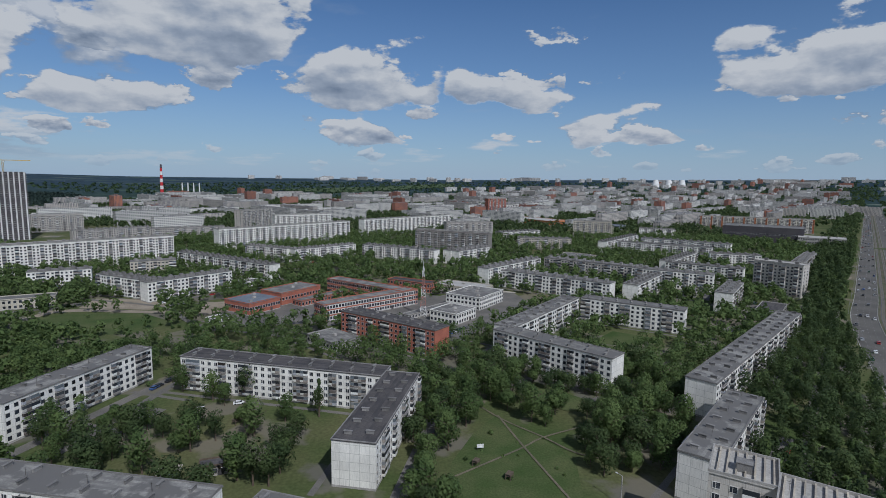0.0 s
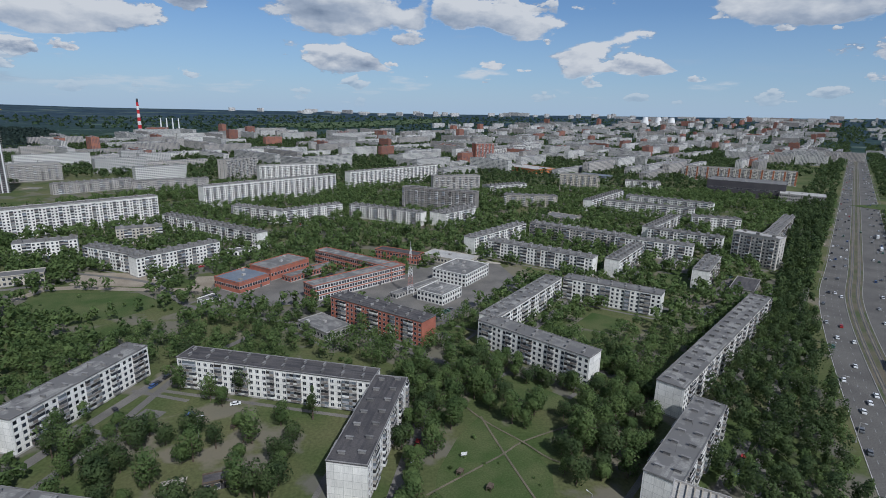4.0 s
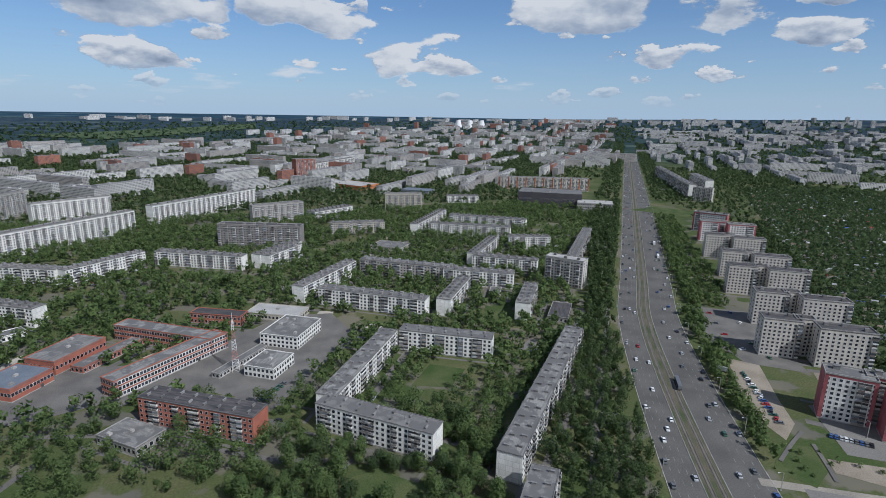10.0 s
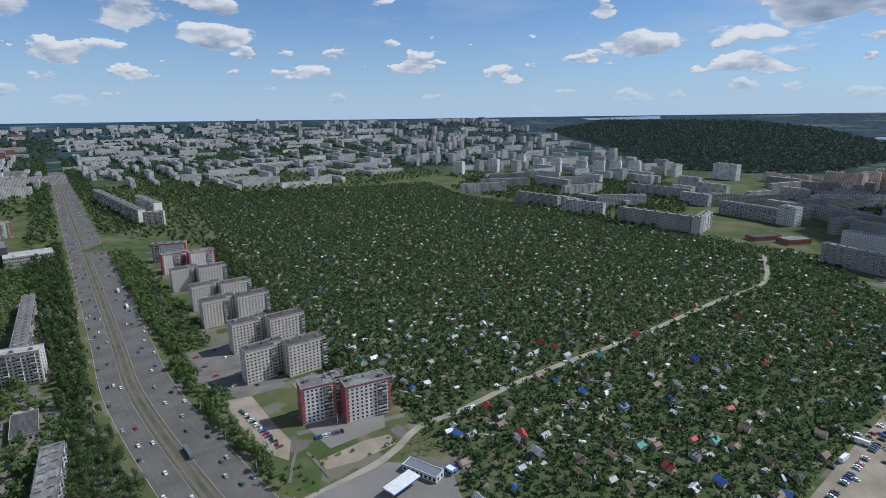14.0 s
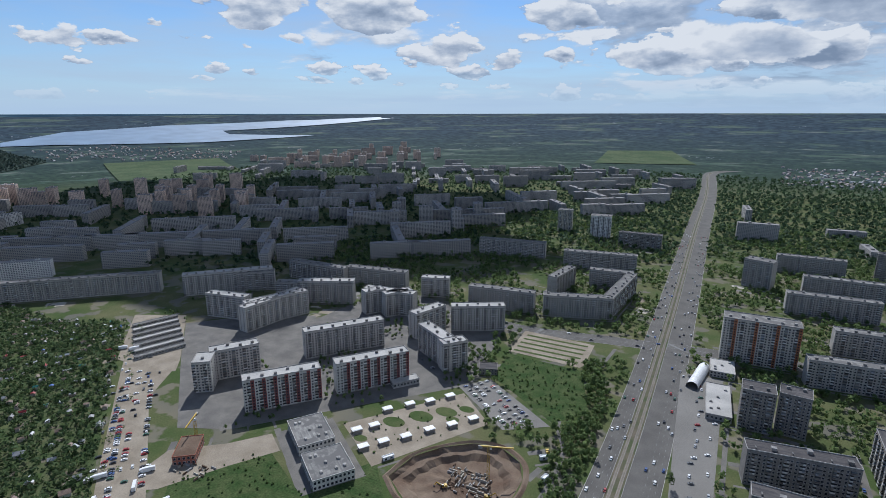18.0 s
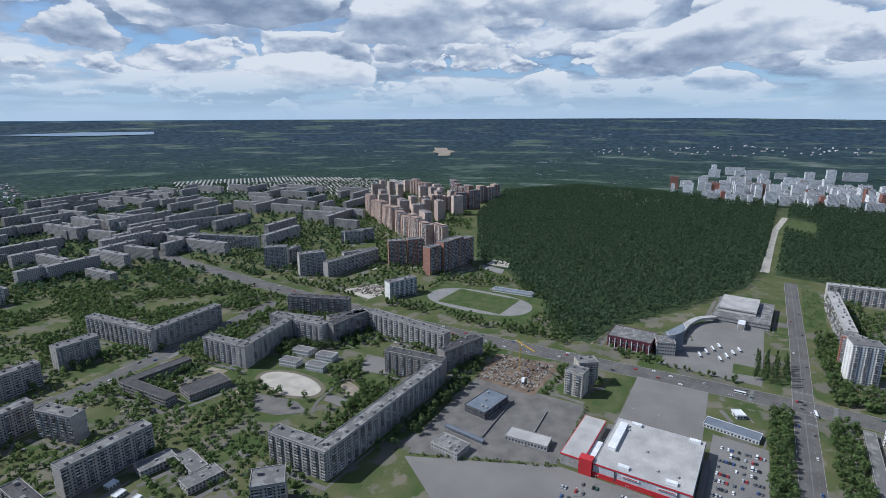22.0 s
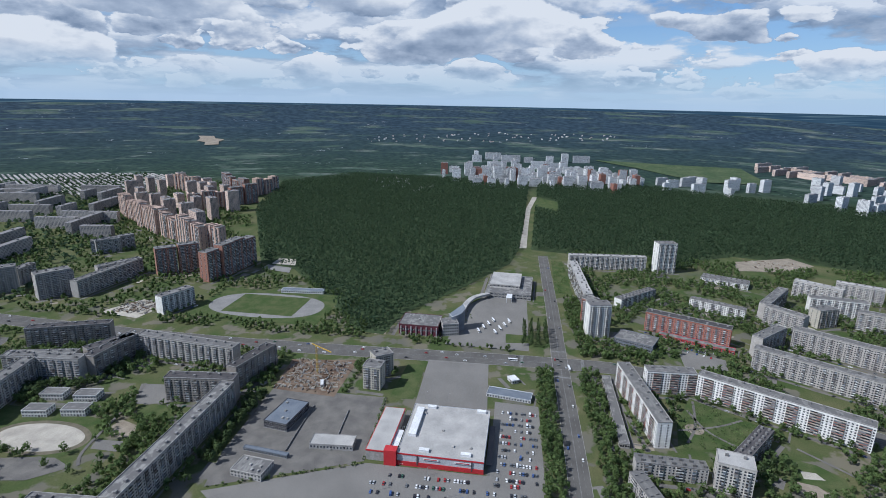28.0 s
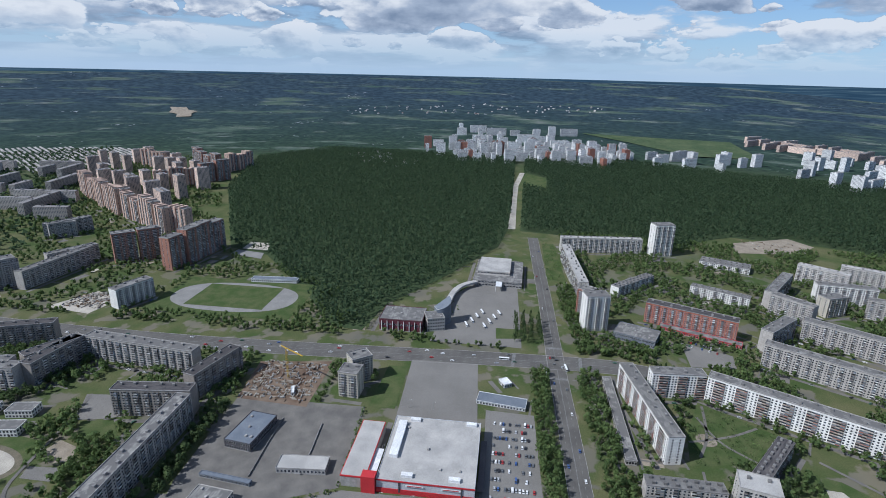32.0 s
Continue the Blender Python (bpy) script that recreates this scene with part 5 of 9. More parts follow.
market()
FOOT.append((-440, -94, 1, 0, 42, 14, 10))
hall("store", -451, -200, 42, 25, 8, -8, "mall_dark", "steel_blue", "dark flat store with a blue front", "store", 2, strip=True, units=4)
hall("restaurant", -370, -195, 20, 29, 6, -6, "p", "roof_felt", "restaurant with a pale parapet roof", "restaurant", 2, units=5)
hall("kiosk_row", -534, 19, 16, 48, 3.5, -8, "white_metal", "steel_blue", "row of white and blue market stalls", "stalls", 1)
hall("kiosk", -568, 22, 12, 9, 4, 30, "white_metal", "white_metal", "small white pavilion by the crossing", "pavilion", 1)
hall("loading_hall", -418, -140, 16, 40, 5, 5, "concrete", "roof_pale", "low grey loading hall", "hall", 1)
hall("blue_fence_shed", -395, -195, 4, 44, 3, -6, "steel_blue", "steel_blue", "long low blue shed", "shed", 1)
# bus station
hall("cinema", -690, -110, 40, 54, 15, 0, "maroon", "roof_felt", "maroon leisure centre with white pillars", "leisure centre", 1, strip=True, units=3)
for k in range(8):
    ob = thing("pillar", pose(-669.2, -134 + 7 * k, 0), "tall white pillar of the leisure centre front", "pillar", "pillars of the leisure centre")
    part("shaft", mesh_of("shaft", *boxes([(0, 0, 6.5, 0.8, 0.8, 13)]), [M["white_metal"]]), ob)
    part("foot", mesh_of("foot", *boxes([(0, 0, 0.3, 1.2, 1.2, 0.6)]), [M["concrete"]]), ob)
hall("office_wing", -688, -70, 22, 22, 17, 20, "p", "roof_felt", "pale office wing between the leisure centre and the tower", "office building", 4, units=2)


def curved_tower(x, y, angle):
    """A dark glazed tower on a quarter-round plan, its roof rising to a point."""
    ob = thing("glass_tower", pose(x, y, 0, 0, 0, angle), "dark glazed tower with a curved front and rising roof", "office building")
    arc = [(-4, -10)] + [(13 * math.cos(radians(a)), 13 * math.sin(radians(a)) - 2) for a in range(-40, 91, 13)] + [(-6, 11)]
    n = len(arc)
    tops = [20 + 12 * k / (n - 1) for k in range(n)]
    v = [(px, py, 0) for px, py in arc] + [(px, py, h) for (px, py), h in zip(arc, tops)]
    bm = bmesh.new()
    vs = [bm.verts.new(q) for q in v]
    for k in range(n):
        bm.faces.new((vs[k], vs[(k + 1) % n], vs[n + (k + 1) % n], vs[n + k]))
    bm.faces.new(vs[n:])
    bmesh.ops.recalc_face_normals(bm, faces=bm.faces)
    me = bpy.data.meshes.new("glazed_wall")
    bm.to_mesh(me), bm.free()
    me.materials.append(M["steel_blue"])
    part("glazed_wall", me, ob)
    rim = [(px * 1.02, py * 1.02, h + dz) for dz in (0.05, 0.75) for (px, py), h in zip(arc, tops)]
    part("roof_rim", mesh_of("roof_rim", rim, [(k, k + 1, n + k + 1, n + k) for k in range(n - 1)], [M["white_metal"]]), ob, "pale metal roof edge")
    for z in range(4, 20, 4):
        band = [(px * 1.01, py * 1.01, z + dz) for dz in (0.0, 0.5) for px, py in arc[1:-1]]
        part("floor_band", mesh_of("floor_band", band, [(k, k + 1, n - 2 + k + 1, n - 2 + k) for k in range(n - 3)], [M["roof_concrete"]]), ob, "grey band between storeys")
    FOOT.append((x, y, 1, 0, 14, 14, 30))


curved_tower(-708, -62, 25)
hall("bus_station", -886, 7, 96, 74, 9, -2, "concrete", "roof_felt", "long bus station hall with a flat grey roof", "bus station", 2, strip=True, units=6)
hall("upper_hall", -896, 0, 66, 50, 15, -2, "p", "roof_pale", "raised upper hall of the bus station with a pale roof", "bus station", 3, strip=True, foot=False)
porch = thing("station_porch", pose(-829, 8, 0, 0, 0, -2), "white entrance porch before the bus station", "porch")
part("porch_roof", mesh_of("porch_roof", *boxes([(0, 0, 8.8, 20, 9, 0.6)]), [M["white_metal"]]), porch)
for a in (-1, 1):
    for b in (-1, 1):
        part("post", mesh_of("post", *boxes([(a * 9, b * 4, 4.25, 0.5, 0.5, 8.5)]), [M["white_metal"]]), porch)
arc = smooth_line([(-838, -26), (-818, -46), (-790, -56), (-750, -60), (-722, -60)], 4)
bridge = tagged(ribbon("curved_gallery", arc, -4, 4, 5.0, M["roof_pale"], "pale curved gallery joining the station and the tower", "gallery", top=3.2), kind="structure")
for k in range(4, len(arc) - 3, 5):
    ob = thing("gallery_post", pose(*arc[k], 0), "grey concrete post under the curved gallery", "post", "gallery posts")
    part("shaft", mesh_of("shaft", *boxes([(0, 0, 2.55, 0.7, 0.7, 5.1)]), [M["concrete"]]), ob)
hall("furniture_shop", -700, 182, 34, 50, 9, -25, "steel_blue", "roof_felt", "two-storey blue-grey shop by the avenue", "shop", 2, strip=True, units=4)
hall("low_shops", -716, 262, 12, 96, 4, -25, "market_red", "roof_felt", "low red shop row before the brick block", "shop row", 1)
hall("pool_hall", -690, 470, 40, 24, 8, 40, "maroon", "roof_felt", "low brown hall between blocks", "hall", 2)
hall("works_hall", -600, 640, 60, 30, 7, 40, "w", "roof_pale", "low white hall with a green edge", "hall", 1)
hall("club_house", -800, -330, 12, 70, 5, 5, "white_metal", "steel_blue", "blue and white stadium stand with red ends", "stand", 1)
hall("podium", -527, 128.5, 132, 9, 4.5, 0, "concrete", "roof_felt", "low grey shops along the foot of the white block", "shop row", 1, strip=True)
# south quarter: school, nursery, halls
hall("south_school", -280, -515, 70, 13, 10, 94, "n", "roof_dark", "brown three-storey school wing", "school", 3, strip=True)
hall("south_school", -310, -553, 78, 13, 10, 176, "n", "roof_dark", "brown three-storey school wing", "school", 3, strip=True)
hall("south_school", -322, -480, 46, 26, 7, 170, "n", "roof_dark", "low brown school hall", "school", 2)
hall("nursery", -216, -398, 30, 16, 6, 170, "p", "roof_felt", "two-storey grey nursery school", "nursery school", 2, units=2)
hall("nursery", -232, -372, 34, 14, 6, 80, "p", "roof_felt", "two-storey grey nursery school", "nursery school", 2, units=2)
hall("nursery", -224, -346, 30, 16, 6, 170, "p", "roof_felt", "two-storey grey nursery school", "nursery school", 2, units=2)
for k in range(6):
    hall("play_shelter", -182 + 3 * (k % 2), -404 + 17 * k, 9, 6, 2.6, 10, "white_metal", "white_metal", "small white play shelter among trees", "shelter", 1)
for dx, dy in ((0, 0), (26, 8), (4, -30), (34, -22)):
    hall("nursery", -448 + dx, -420 + dy * 1.2, 24, 14, 7, 100, "w", "roof_felt", "pale two-storey nursery school in a park", "nursery school", 2)
hall("shop_row", -18, -470, 20, 60, 5, 2, "concrete", "roof_pale", "low grey shops beside the tower", "shop row", 1, units=5)
hall("shop_row", -20, -540, 22, 30, 6, 2, "p", "roof_pale", "pale low shops beside the tower", "shop row", 2, units=4)
hall("car_dealer", -330, -1180, 90, 50, 9, 10, "concrete", "roof_pale", "large pale low store in the south", "store", 1, units=6)
hall("kindergarten", 268, -262, 40, 28, 8, 145, "v", "roof_felt", "new kindergarten with a grey flat roof", "kindergarten", 2, units=8)
hall("kindergarten", 230, -236, 34, 30, 8, 145, "v", "roof_felt", "new kindergarten wing with a grey flat roof", "kindergarten", 2, units=8)
hall("brick_shell", 336, -203, 26, 16, 7, 128, "b", "soil_red", "unfinished brick shell of a new building", "building shell", 2)
hall("villa", 187, -432, 18, 14, 6, 20, "n", "roof_dark", "brown house with a dark roof", "house", 2)
hall("grey_annex", 248, -372, 26, 10, 5, 52, "concrete", "roof_pale", "low grey annex beside the block", "annex", 1)
barrel = thing("market_tent", pose(0, -515, 0, 0, 0, 80), "white barrel-roofed market tent", "market tent")
bm = bmesh.new()
bmesh.ops.create_cone(bm, cap_ends=True, segments=24, radius1=5.5, radius2=5.5, depth=50, matrix=pose(0, 0, 1.2, 0, 90, 0))
bmesh.ops.delete(bm, geom=[v for v in bm.verts if v.co.z < -0.5], context="VERTS")
me = bpy.data.meshes.new("tent_roof")
bm.to_mesh(me), bm.free()
me.materials.append(M["white_metal"])
part("tent_roof", me, barrel)
part("tent_frame", mesh_of("tent_frame", *boxes([(0, 5.4, 0.8, 50, 0.2, 1.6), (0, -5.4, 0.8, 50, 0.2, 1.6)]), [M["concrete"]]), barrel)
# rows of garages by the gardens
for k in range(7):
    u = k / 6
    x, y = 599 * (1 - u) + 516 * u, -361 * (1 - u) - 308 * u
    hall("garage_row", x, y, 50, 6.5, 2.8, 70, "concrete", "roof_pale" if k % 2 else "roof_felt", "long row of grey lock-up garages", "garage row", 1)
# pavilions of the square
for x, y in ((241, -286), (232, -298), (236, -324), (223, -340), (210, -353), (198, -369), (223, -270), (213, -283), (201, -297), (189, -314), (176, -329), (164, -345)):
    ob = thing("pavilion", pose(x, y, 0, 0, 0, 55), "small open pavilion with a white roof", "pavilion", "pavilions of the square")
    part("roof", mesh_of("roof", *boxes([(0, 0, 3.0, 8.5, 6, 0.35), (0, 0, 3.25, 7.6, 5.2, 0.2)]), [M["white_metal"]]), ob)
    part("back_wall", mesh_of("back_wall", *boxes([(0, 2.6, 1.4, 8, 0.3, 2.8), (-3.9, 0.6, 1.4, 0.3, 4, 2.8), (3.9, 0.6, 1.4, 0.3, 4, 2.8)]), [M["n"]]), ob, "brown wooden walls")
    part("floor", mesh_of("floor", *boxes([(0, 0, 0.08, 8.4, 6, 0.16)]), [M["concrete"]]), ob)
for x, y, r in ((222, -312, 10), (206, -330, 11), (190, -346, 10), (176, -358, 7), (233, -280, 6), (180, -338, 6)):
    sheet("flower_bed", oval_pts(x, y, r, r * 0.7, 20), 0.2, M["lawn"], "round lawn bed of the square", "lawn")


def pit():
    """The building pit: cut banks of brown soil going down in two steps to an uneven floor, spoil heaped along its rim."""
    line = smooth_line(PIT_RIM + PIT_RIM[:1], 4)[:-1]
    mid, n = line.mean(0), len(line)
    v, f = [], []
    rings = ((1.10, 0.0), (1.05, 1.3), (1.004, 0.03), (0.93, -3.4), (0.80, -3.9), (0.70, -7.4), (0.5, -7.8), (0.25, -7.5), (0.02, -7.7))
    for i, q in enumerate(line):
        for r, z in rings:
            k = r + (0.02 * math.sin(i * 1.7) + 0.03 * math.sin(i * 0.6 + 9 * r) if 0.3 < r < 0.97 else 0)
            v.append((*(mid + (q - mid) * k), z * (1 + 0.25 * math.sin(i * 0.37)) if z > 0.1 else z + (0.35 * math.sin(i * 1.1 + 5 * r) if r < 0.98 else 0)))
    m = len(rings)
    for i in range(n):
        for j in range(m - 1):
            a, b = i * m + j, ((i + 1) % n) * m + j
            f.append((a, b, b + 1, a + 1))
    tagged(new("pit_bank", mesh_of("pit_bank", v, f, [M["soil_red"]])), "steep brown soil banks and floor of a deep building pit", "building pit", kind="structure")


pit()
for x, y, w, a in ((199, -268, 22, 55), (96, -322, 14, 40), (88, -300, 14, 75)):
    hall("site_cabin", x, y, w * 0.4, 2.6, 2.6, a, "white_metal", "white_metal", "white cabin on the building site", "site cabin", 1)


def strut(bm, a, b, r):
    a, b = Vector(a), Vector(b)
    m = Matrix.Translation((a + b) / 2) @ (b - a).to_track_quat("Z", "Y").to_matrix().to_4x4()
    bmesh.ops.create_cone(bm, segments=4, radius1=r, radius2=r, depth=(b - a).length, matrix=m)


def lattice(name, bottom, top, foot, head, mat, parent, bays, r=0.14):
    bm = bmesh.new()
    corner = lambda u, k: (((1 - u) * foot + u * head) * (1, 1, -1, -1)[k], ((1 - u) * foot + u * head) * (1, -1, -1, 1)[k], bottom + (top - bottom) * u)  # noqa: E731
    for i in range(bays):
        a, b = i / bays, (i + 1) / bays
        for k in range(4):
            strut(bm, corner(a, k), corner(b, k), r)
            strut(bm, corner(a, k), corner(b, (k + 1) % 4), r * 0.7)
            strut(bm, corner(b, k), corner(b, (k + 1) % 4), r * 0.7)
    me = bpy.data.meshes.new(name)
    bm.to_mesh(me), bm.free()
    me.materials.append(M[mat])
    return part(name, me, parent)


M["mast_red"] = surface("faded_red_paint", (0.42, 0.20, 0.17), None, 0.3, 2, 0.7, bump=0)
mast = thing("radio_mast", pose(-13, 361, 0), "red and white lattice radio mast", "radio mast")
for k in range(5):
    lattice("mast_section", 7 * k, 7 * k + 7, 2.2 - 0.38 * k, 1.82 - 0.38 * k, "mast_red" if k % 2 else "white_metal", mast, 3, 0.11)
part("antenna", mesh_of("antenna", *boxes([(0, 0, 37, 0.16, 0.16, 5), (0.4, 0, 33, 0.8, 0.3, 1.6), (-0.4, 0, 31, 0.8, 0.3, 1.6)]), [M["white_metal"]]), mast)
chimney = thing("chimney", pose(-1285, 2472, 0), "tall red and white banded power station chimney", "chimney")
for k in range(9):
    bm = bmesh.new()
    bmesh.ops.create_cone(bm, cap_ends=True, segments=20, radius1=8.5 - 0.5 * k, radius2=8.0 - 0.5 * k, depth=16, matrix=pose(0, 0, 16 * k + 8))
    me = bpy.data.meshes.new("chimney_band")
    bm.to_mesh(me), bm.free()
    me.materials.append(M["mall_dark" if k == 8 else "market_red" if k % 2 else "white_metal"])
    part("chimney_band", me, chimney)
for k in range(4):
    small = thing("chimney", pose(-1215 + 22 * k, 2520 + 10 * k, 0), "slim pale power station chimney", "chimney")
    bm = bmesh.new()
    bmesh.ops.create_cone(bm, cap_ends=True, segments=12, radius1=3.4, radius2=2.4, depth=62, matrix=pose(0, 0, 31))
    me = bpy.data.meshes.new("shaft")
    bm.to_mesh(me), bm.free()
    me.materials.append(M["white_metal"])
    part("shaft", me, small)
for k in range(3):
    tower = thing("cooling_tower", pose(1480 + 75 * k, 3800 - 40 * k, float(land_z(np.array(1500.0), np.array(3800.0))) - 4), "pale distant cooling tower", "cooling tower")
    bm = bmesh.new()
    bmesh.ops.create_cone(bm, cap_ends=True, segments=20, radius1=30, radius2=15, depth=55, matrix=pose(0, 0, 27))
    me = bpy.data.meshes.new("shell")
    bm.to_mesh(me), bm.free()
    me.materials.append(M["white_metal"])
    part("shell", me, tower)


def crane(x, y, h, jib, angle, z=0):
    ob = thing("tower_crane", pose(x, y, z, 0, 0, angle), "yellow lattice tower crane on a building site", "tower crane")
    lattice("crane_mast", 0, h, 0.9, 0.9, "yellow", ob, max(4, int(h / 4)), 0.12)
    part("jib", mesh_of("jib", *boxes([(jib / 2, 0, h + 1, jib, 0.9, 0.9), (-jib / 6, 0, h + 1, jib / 3, 0.9, 0.9)]), [M["yellow"]]), ob)
    part("counterweight", mesh_of("counterweight", *boxes([(-jib / 3, 0, h + 0.2, 3, 1.6, 2)]), [M["concrete"]]), ob)
    part("cab", mesh_of("cab", *boxes([(1.4, 0.9, h - 0.8, 1.6, 1.4, 2)]), [M["white_metal"]]), ob)


def shell_tower(x, y, angle, w, d, storeys):
    """An unfinished concrete tower: slabs, columns and a dark core standing for the shade in its openings."""
    ob = thing("unfinished_tower", pose(x, y, 0, 0, 0, angle), "unfinished grey concrete high-rise under a crane", "unfinished tower")
    part("core", mesh_of("core", *boxes([(0, 0, storeys * 1.5, w - 2.5, d - 2.5, storeys * 3)]), [M["mall_dark"]]), ob, "dark box standing for the shade in the open storeys")
    for k in range(storeys + 1):
        part("slab", mesh_of("slab", *boxes([(0, 0, 0, w, d, 0.5)]), [M["concrete"]]), ob, m=pose(0, 0, 3 * k))
    COL = mesh_of("column", *boxes([(0, 0, storeys * 1.5, 1.6, 0.8, storeys * 3)]), [M["white_metal"]])
    for k in range(6):
        for s in (-1, 1):
            part("column", COL, ob, m=pose(-w / 2 + w * (k + 0.5) / 6, s * (d / 2 - 0.4), 0))
    FOOT.append((x, y, 1, 0, w, d, 90))


shell_tower(-612, 765, 48, 36, 24, 32)
crane(-640, 790, 112, 34, 20)
crane(-545, -205, 34, 26, 60)
crane(128, -292, 26, 18, 200, -8)


def excavator(x, y, z, angle):
    """A yellow digger: tracks, house with cab and engine hood, boom, stick and bucket."""
    ob = thing("excavator", pose(x, y, z, 0, 0, angle), "yellow tracked excavator at work in the pit", "excavator", "diggers of the pit")
    for sy in (-1, 1):
        part("track", mesh_of("track", *boxes([(0, sy * 1.2, 0.5, 4.4, 0.7, 0.8), (0, sy * 1.2, 0.5, 5.0, 0.66, 0.45)]), [M["mall_dark"]]), ob, "dark steel track")
    part("house", mesh_of("house", *boxes([(-0.4, 0, 1.6, 3.6, 2.7, 1.2), (-1.5, 0, 2.4, 1.6, 2.5, 0.6)]), [M["yellow"]]), ob)
    part("cab", mesh_of("cab", *boxes([(0.9, 0.8, 2.6, 1.5, 1.1, 1.5)]), [M["glass"]]), ob, "glazed cab")
    part("boom", mesh_of("boom", *boxes([(0, 0, 0, 5.6, 0.5, 0.6)]), [M["yellow"]]), ob, m=pose(3.2, -0.3, 3.6, 0, -38, 0))
    part("stick", mesh_of("stick", *boxes([(0, 0, 0, 3.4, 0.4, 0.45)]), [M["yellow"]]), ob, m=pose(6.1, -0.3, 4.0, 0, 60, 0))
    part("bucket", mesh_of("bucket", *boxes([(0, 0, 0, 1.2, 1.2, 1.0)]), [M["mall_dark"]]), ob, m=pose(6.9, -0.3, 2.3, 0, 30, 0))


excavator(152, -268, -7.6, 40), excavator(120, -272, -7.5, 200), excavator(95, -330, 0.1, 120)
crane(352, -222, 16, 16, 120)
hall("site_cabin", -520, -190, 12, 3, 3, 20, "white_metal", "white_metal", "white cabin on the building site", "site cabin", 1)


def rubble(x, y, w, d, n, label, z=0.6):
    """Low unfinished walls, panels and heaps on a building site."""
    rows = [(x + rng.uniform(-w, w), y + rng.uniform(-d, d), z, *((rng.uniform(1, 6), rng.uniform(0.3, 0.8)) if rng.random() < 0.5 else (rng.uniform(0.3, 0.8), rng.uniform(1, 6))), rng.uniform(0.6, 2.4)) for _ in range(n)]
    tagged(new("rubble", mesh_of("rubble", *boxes(rows), [M["soil_red"], M["sand"], M["concrete"]], np.repeat(rng.integers(0, 3, n), 6))), label, "building rubble", kind="stuff")


rubble(-540, -207, 36, 34, 420, "low brick walls and rubble of a building site")
rubble(-690, -545, 24, 28, 240, "pale rubble and panels on bare ground")
rubble(140, -280, 17, 14, 90, "stacked panels and spoil in the pit", -7.0)
rubble(318, -192, 14, 8, 26, "brick piles beside the unfinished shell")
rubble(-1138, 530, 30, 50, 90, "panels and heaps on the building ground by the forest")

# ---- yards: drives beside the blocks, paths, lots ----
def yard_drives():
    items = []
    for x, y, c, s, lx, dy, h in FOOT:
        if math.hypot(x, y) > 1300:
            continue
        for side, w, off in ((-1, 5.0, 7.5), (1, 2.2, 4.5)):
            cx, cy, half = x - s * side * (dy + off), y + c * side * (dy + off), lx + 6
            items.append([(cx + a * c * half - b * s * w / 2, cy + a * s * half + b * c * w / 2, 0.035) for a, b in ((-1, -1), (1, -1), (1, 1), (-1, 1))])
    v = np.array(items).reshape(-1, 3)
    v[:, 2] += np.repeat(rng.uniform(0, 0.004, len(items)), 4)
    tagged(new("yard_drives", mesh_of("yard_drives", v, np.arange(len(v)).reshape(-1, 4), [M["paving"]])), "grey asphalt drives and footways beside the blocks", "drive", kind="structure")


yard_drives()
LOTS = []


def lot(name, pts, mat, label, z=0.05, category="yard"):
    LOTS.append(pts)
    return sheet(name, pts, z + 0.004 * len(LOTS), M[mat], label, category)


M["weeds"] = surface("weeds", (0.036, 0.066, 0.020), (0.072, 0.094, 0.036), 0.09, 0.7, 1.0, spec=0.1, speck=(0.6, 1.25))
lot("school_yard", [(-160, 362), (-123, 330), (-87, 340), (-36, 340), (-20, 380), (-108, 395)], "paving", "grey paved school yard")
lot("service_yard", [(-42, 345), (12, 312), (70, 395), (60, 445), (20, 452), (-30, 400)], "paving", "paved yard of the telephone exchange with parked vans")
lot("sports_ground", [(-257, 372), (-264, 403), (-220, 401), (-200, 384), (-205, 370)], "dirt", "bare earth sports ground")
lot("field_path", [(-275, 338), (-270, 366), (-246, 371), (-209, 368), (-171, 369), (-176, 396), (-160, 400), (-155, 362), (-209, 361), (-246, 363), (-264, 358), (-268, 338)], "dirt", "broad trodden path beside the school field", 0.04)
lot("school_lawn", [(-263, 326), (-262, 354), (-201, 358), (-172, 338), (-187, 311), (-228, 304)], "lawn", "worn grass football field of the school")
lot("meadow", [(2, 150), (6, 139), (27, 137), (43, 150), (46, 172), (36, 190), (22, 206), (12, 190), (4, 170)], "lawn", "open green meadow crossed by footpaths")
lot("courtyard_lawn", [(88, 308), (110, 298), (128, 318), (108, 332)], "lawn", "green courtyard lawn between blocks")
lot("corner_lawn", [(172, 390), (196, 372), (215, 400), (190, 425)], "lawn", "green lawn beside the blocks")
lot("tower_lot", [(368, 366), (401, 343), (342, 243), (314, 268), (324, 313)], "paving", "paved parking court before the towers")
lot("dirt_lot", [(308, 278), (320, 262), (291, 224), (276, 202), (257, 192), (260, 209), (277, 238)], "dirt", "brown earth parking lot with rows of cars")
lot("tower_yard", [(302, 214), (275, 173), (307, 148), (345, 165), (330, 200)], "asphalt", "grey asphalt yard with parked cars", 0.06)
lot("little_park", [(250, 191), (268, 182), (256, 168), (236, 160), (229, 176)], "lawn", "small lawn with footpaths")
lot("tower_garden", [(262, 174), (288, 156), (300, 142), (291, 134), (268, 150), (255, 165)], "dirt", "bare fenced garden strip before the red tower", 0.05)
for pts in ([(272, 195), (255, 188), (238, 180)], [(267, 185), (258, 172), (249, 160)]):
    ribbon("footpath", smooth_line(pts, 5), -1.0, 1.0, 0.4, M["paving"], "pale footpath across the small lawn", "footpath")
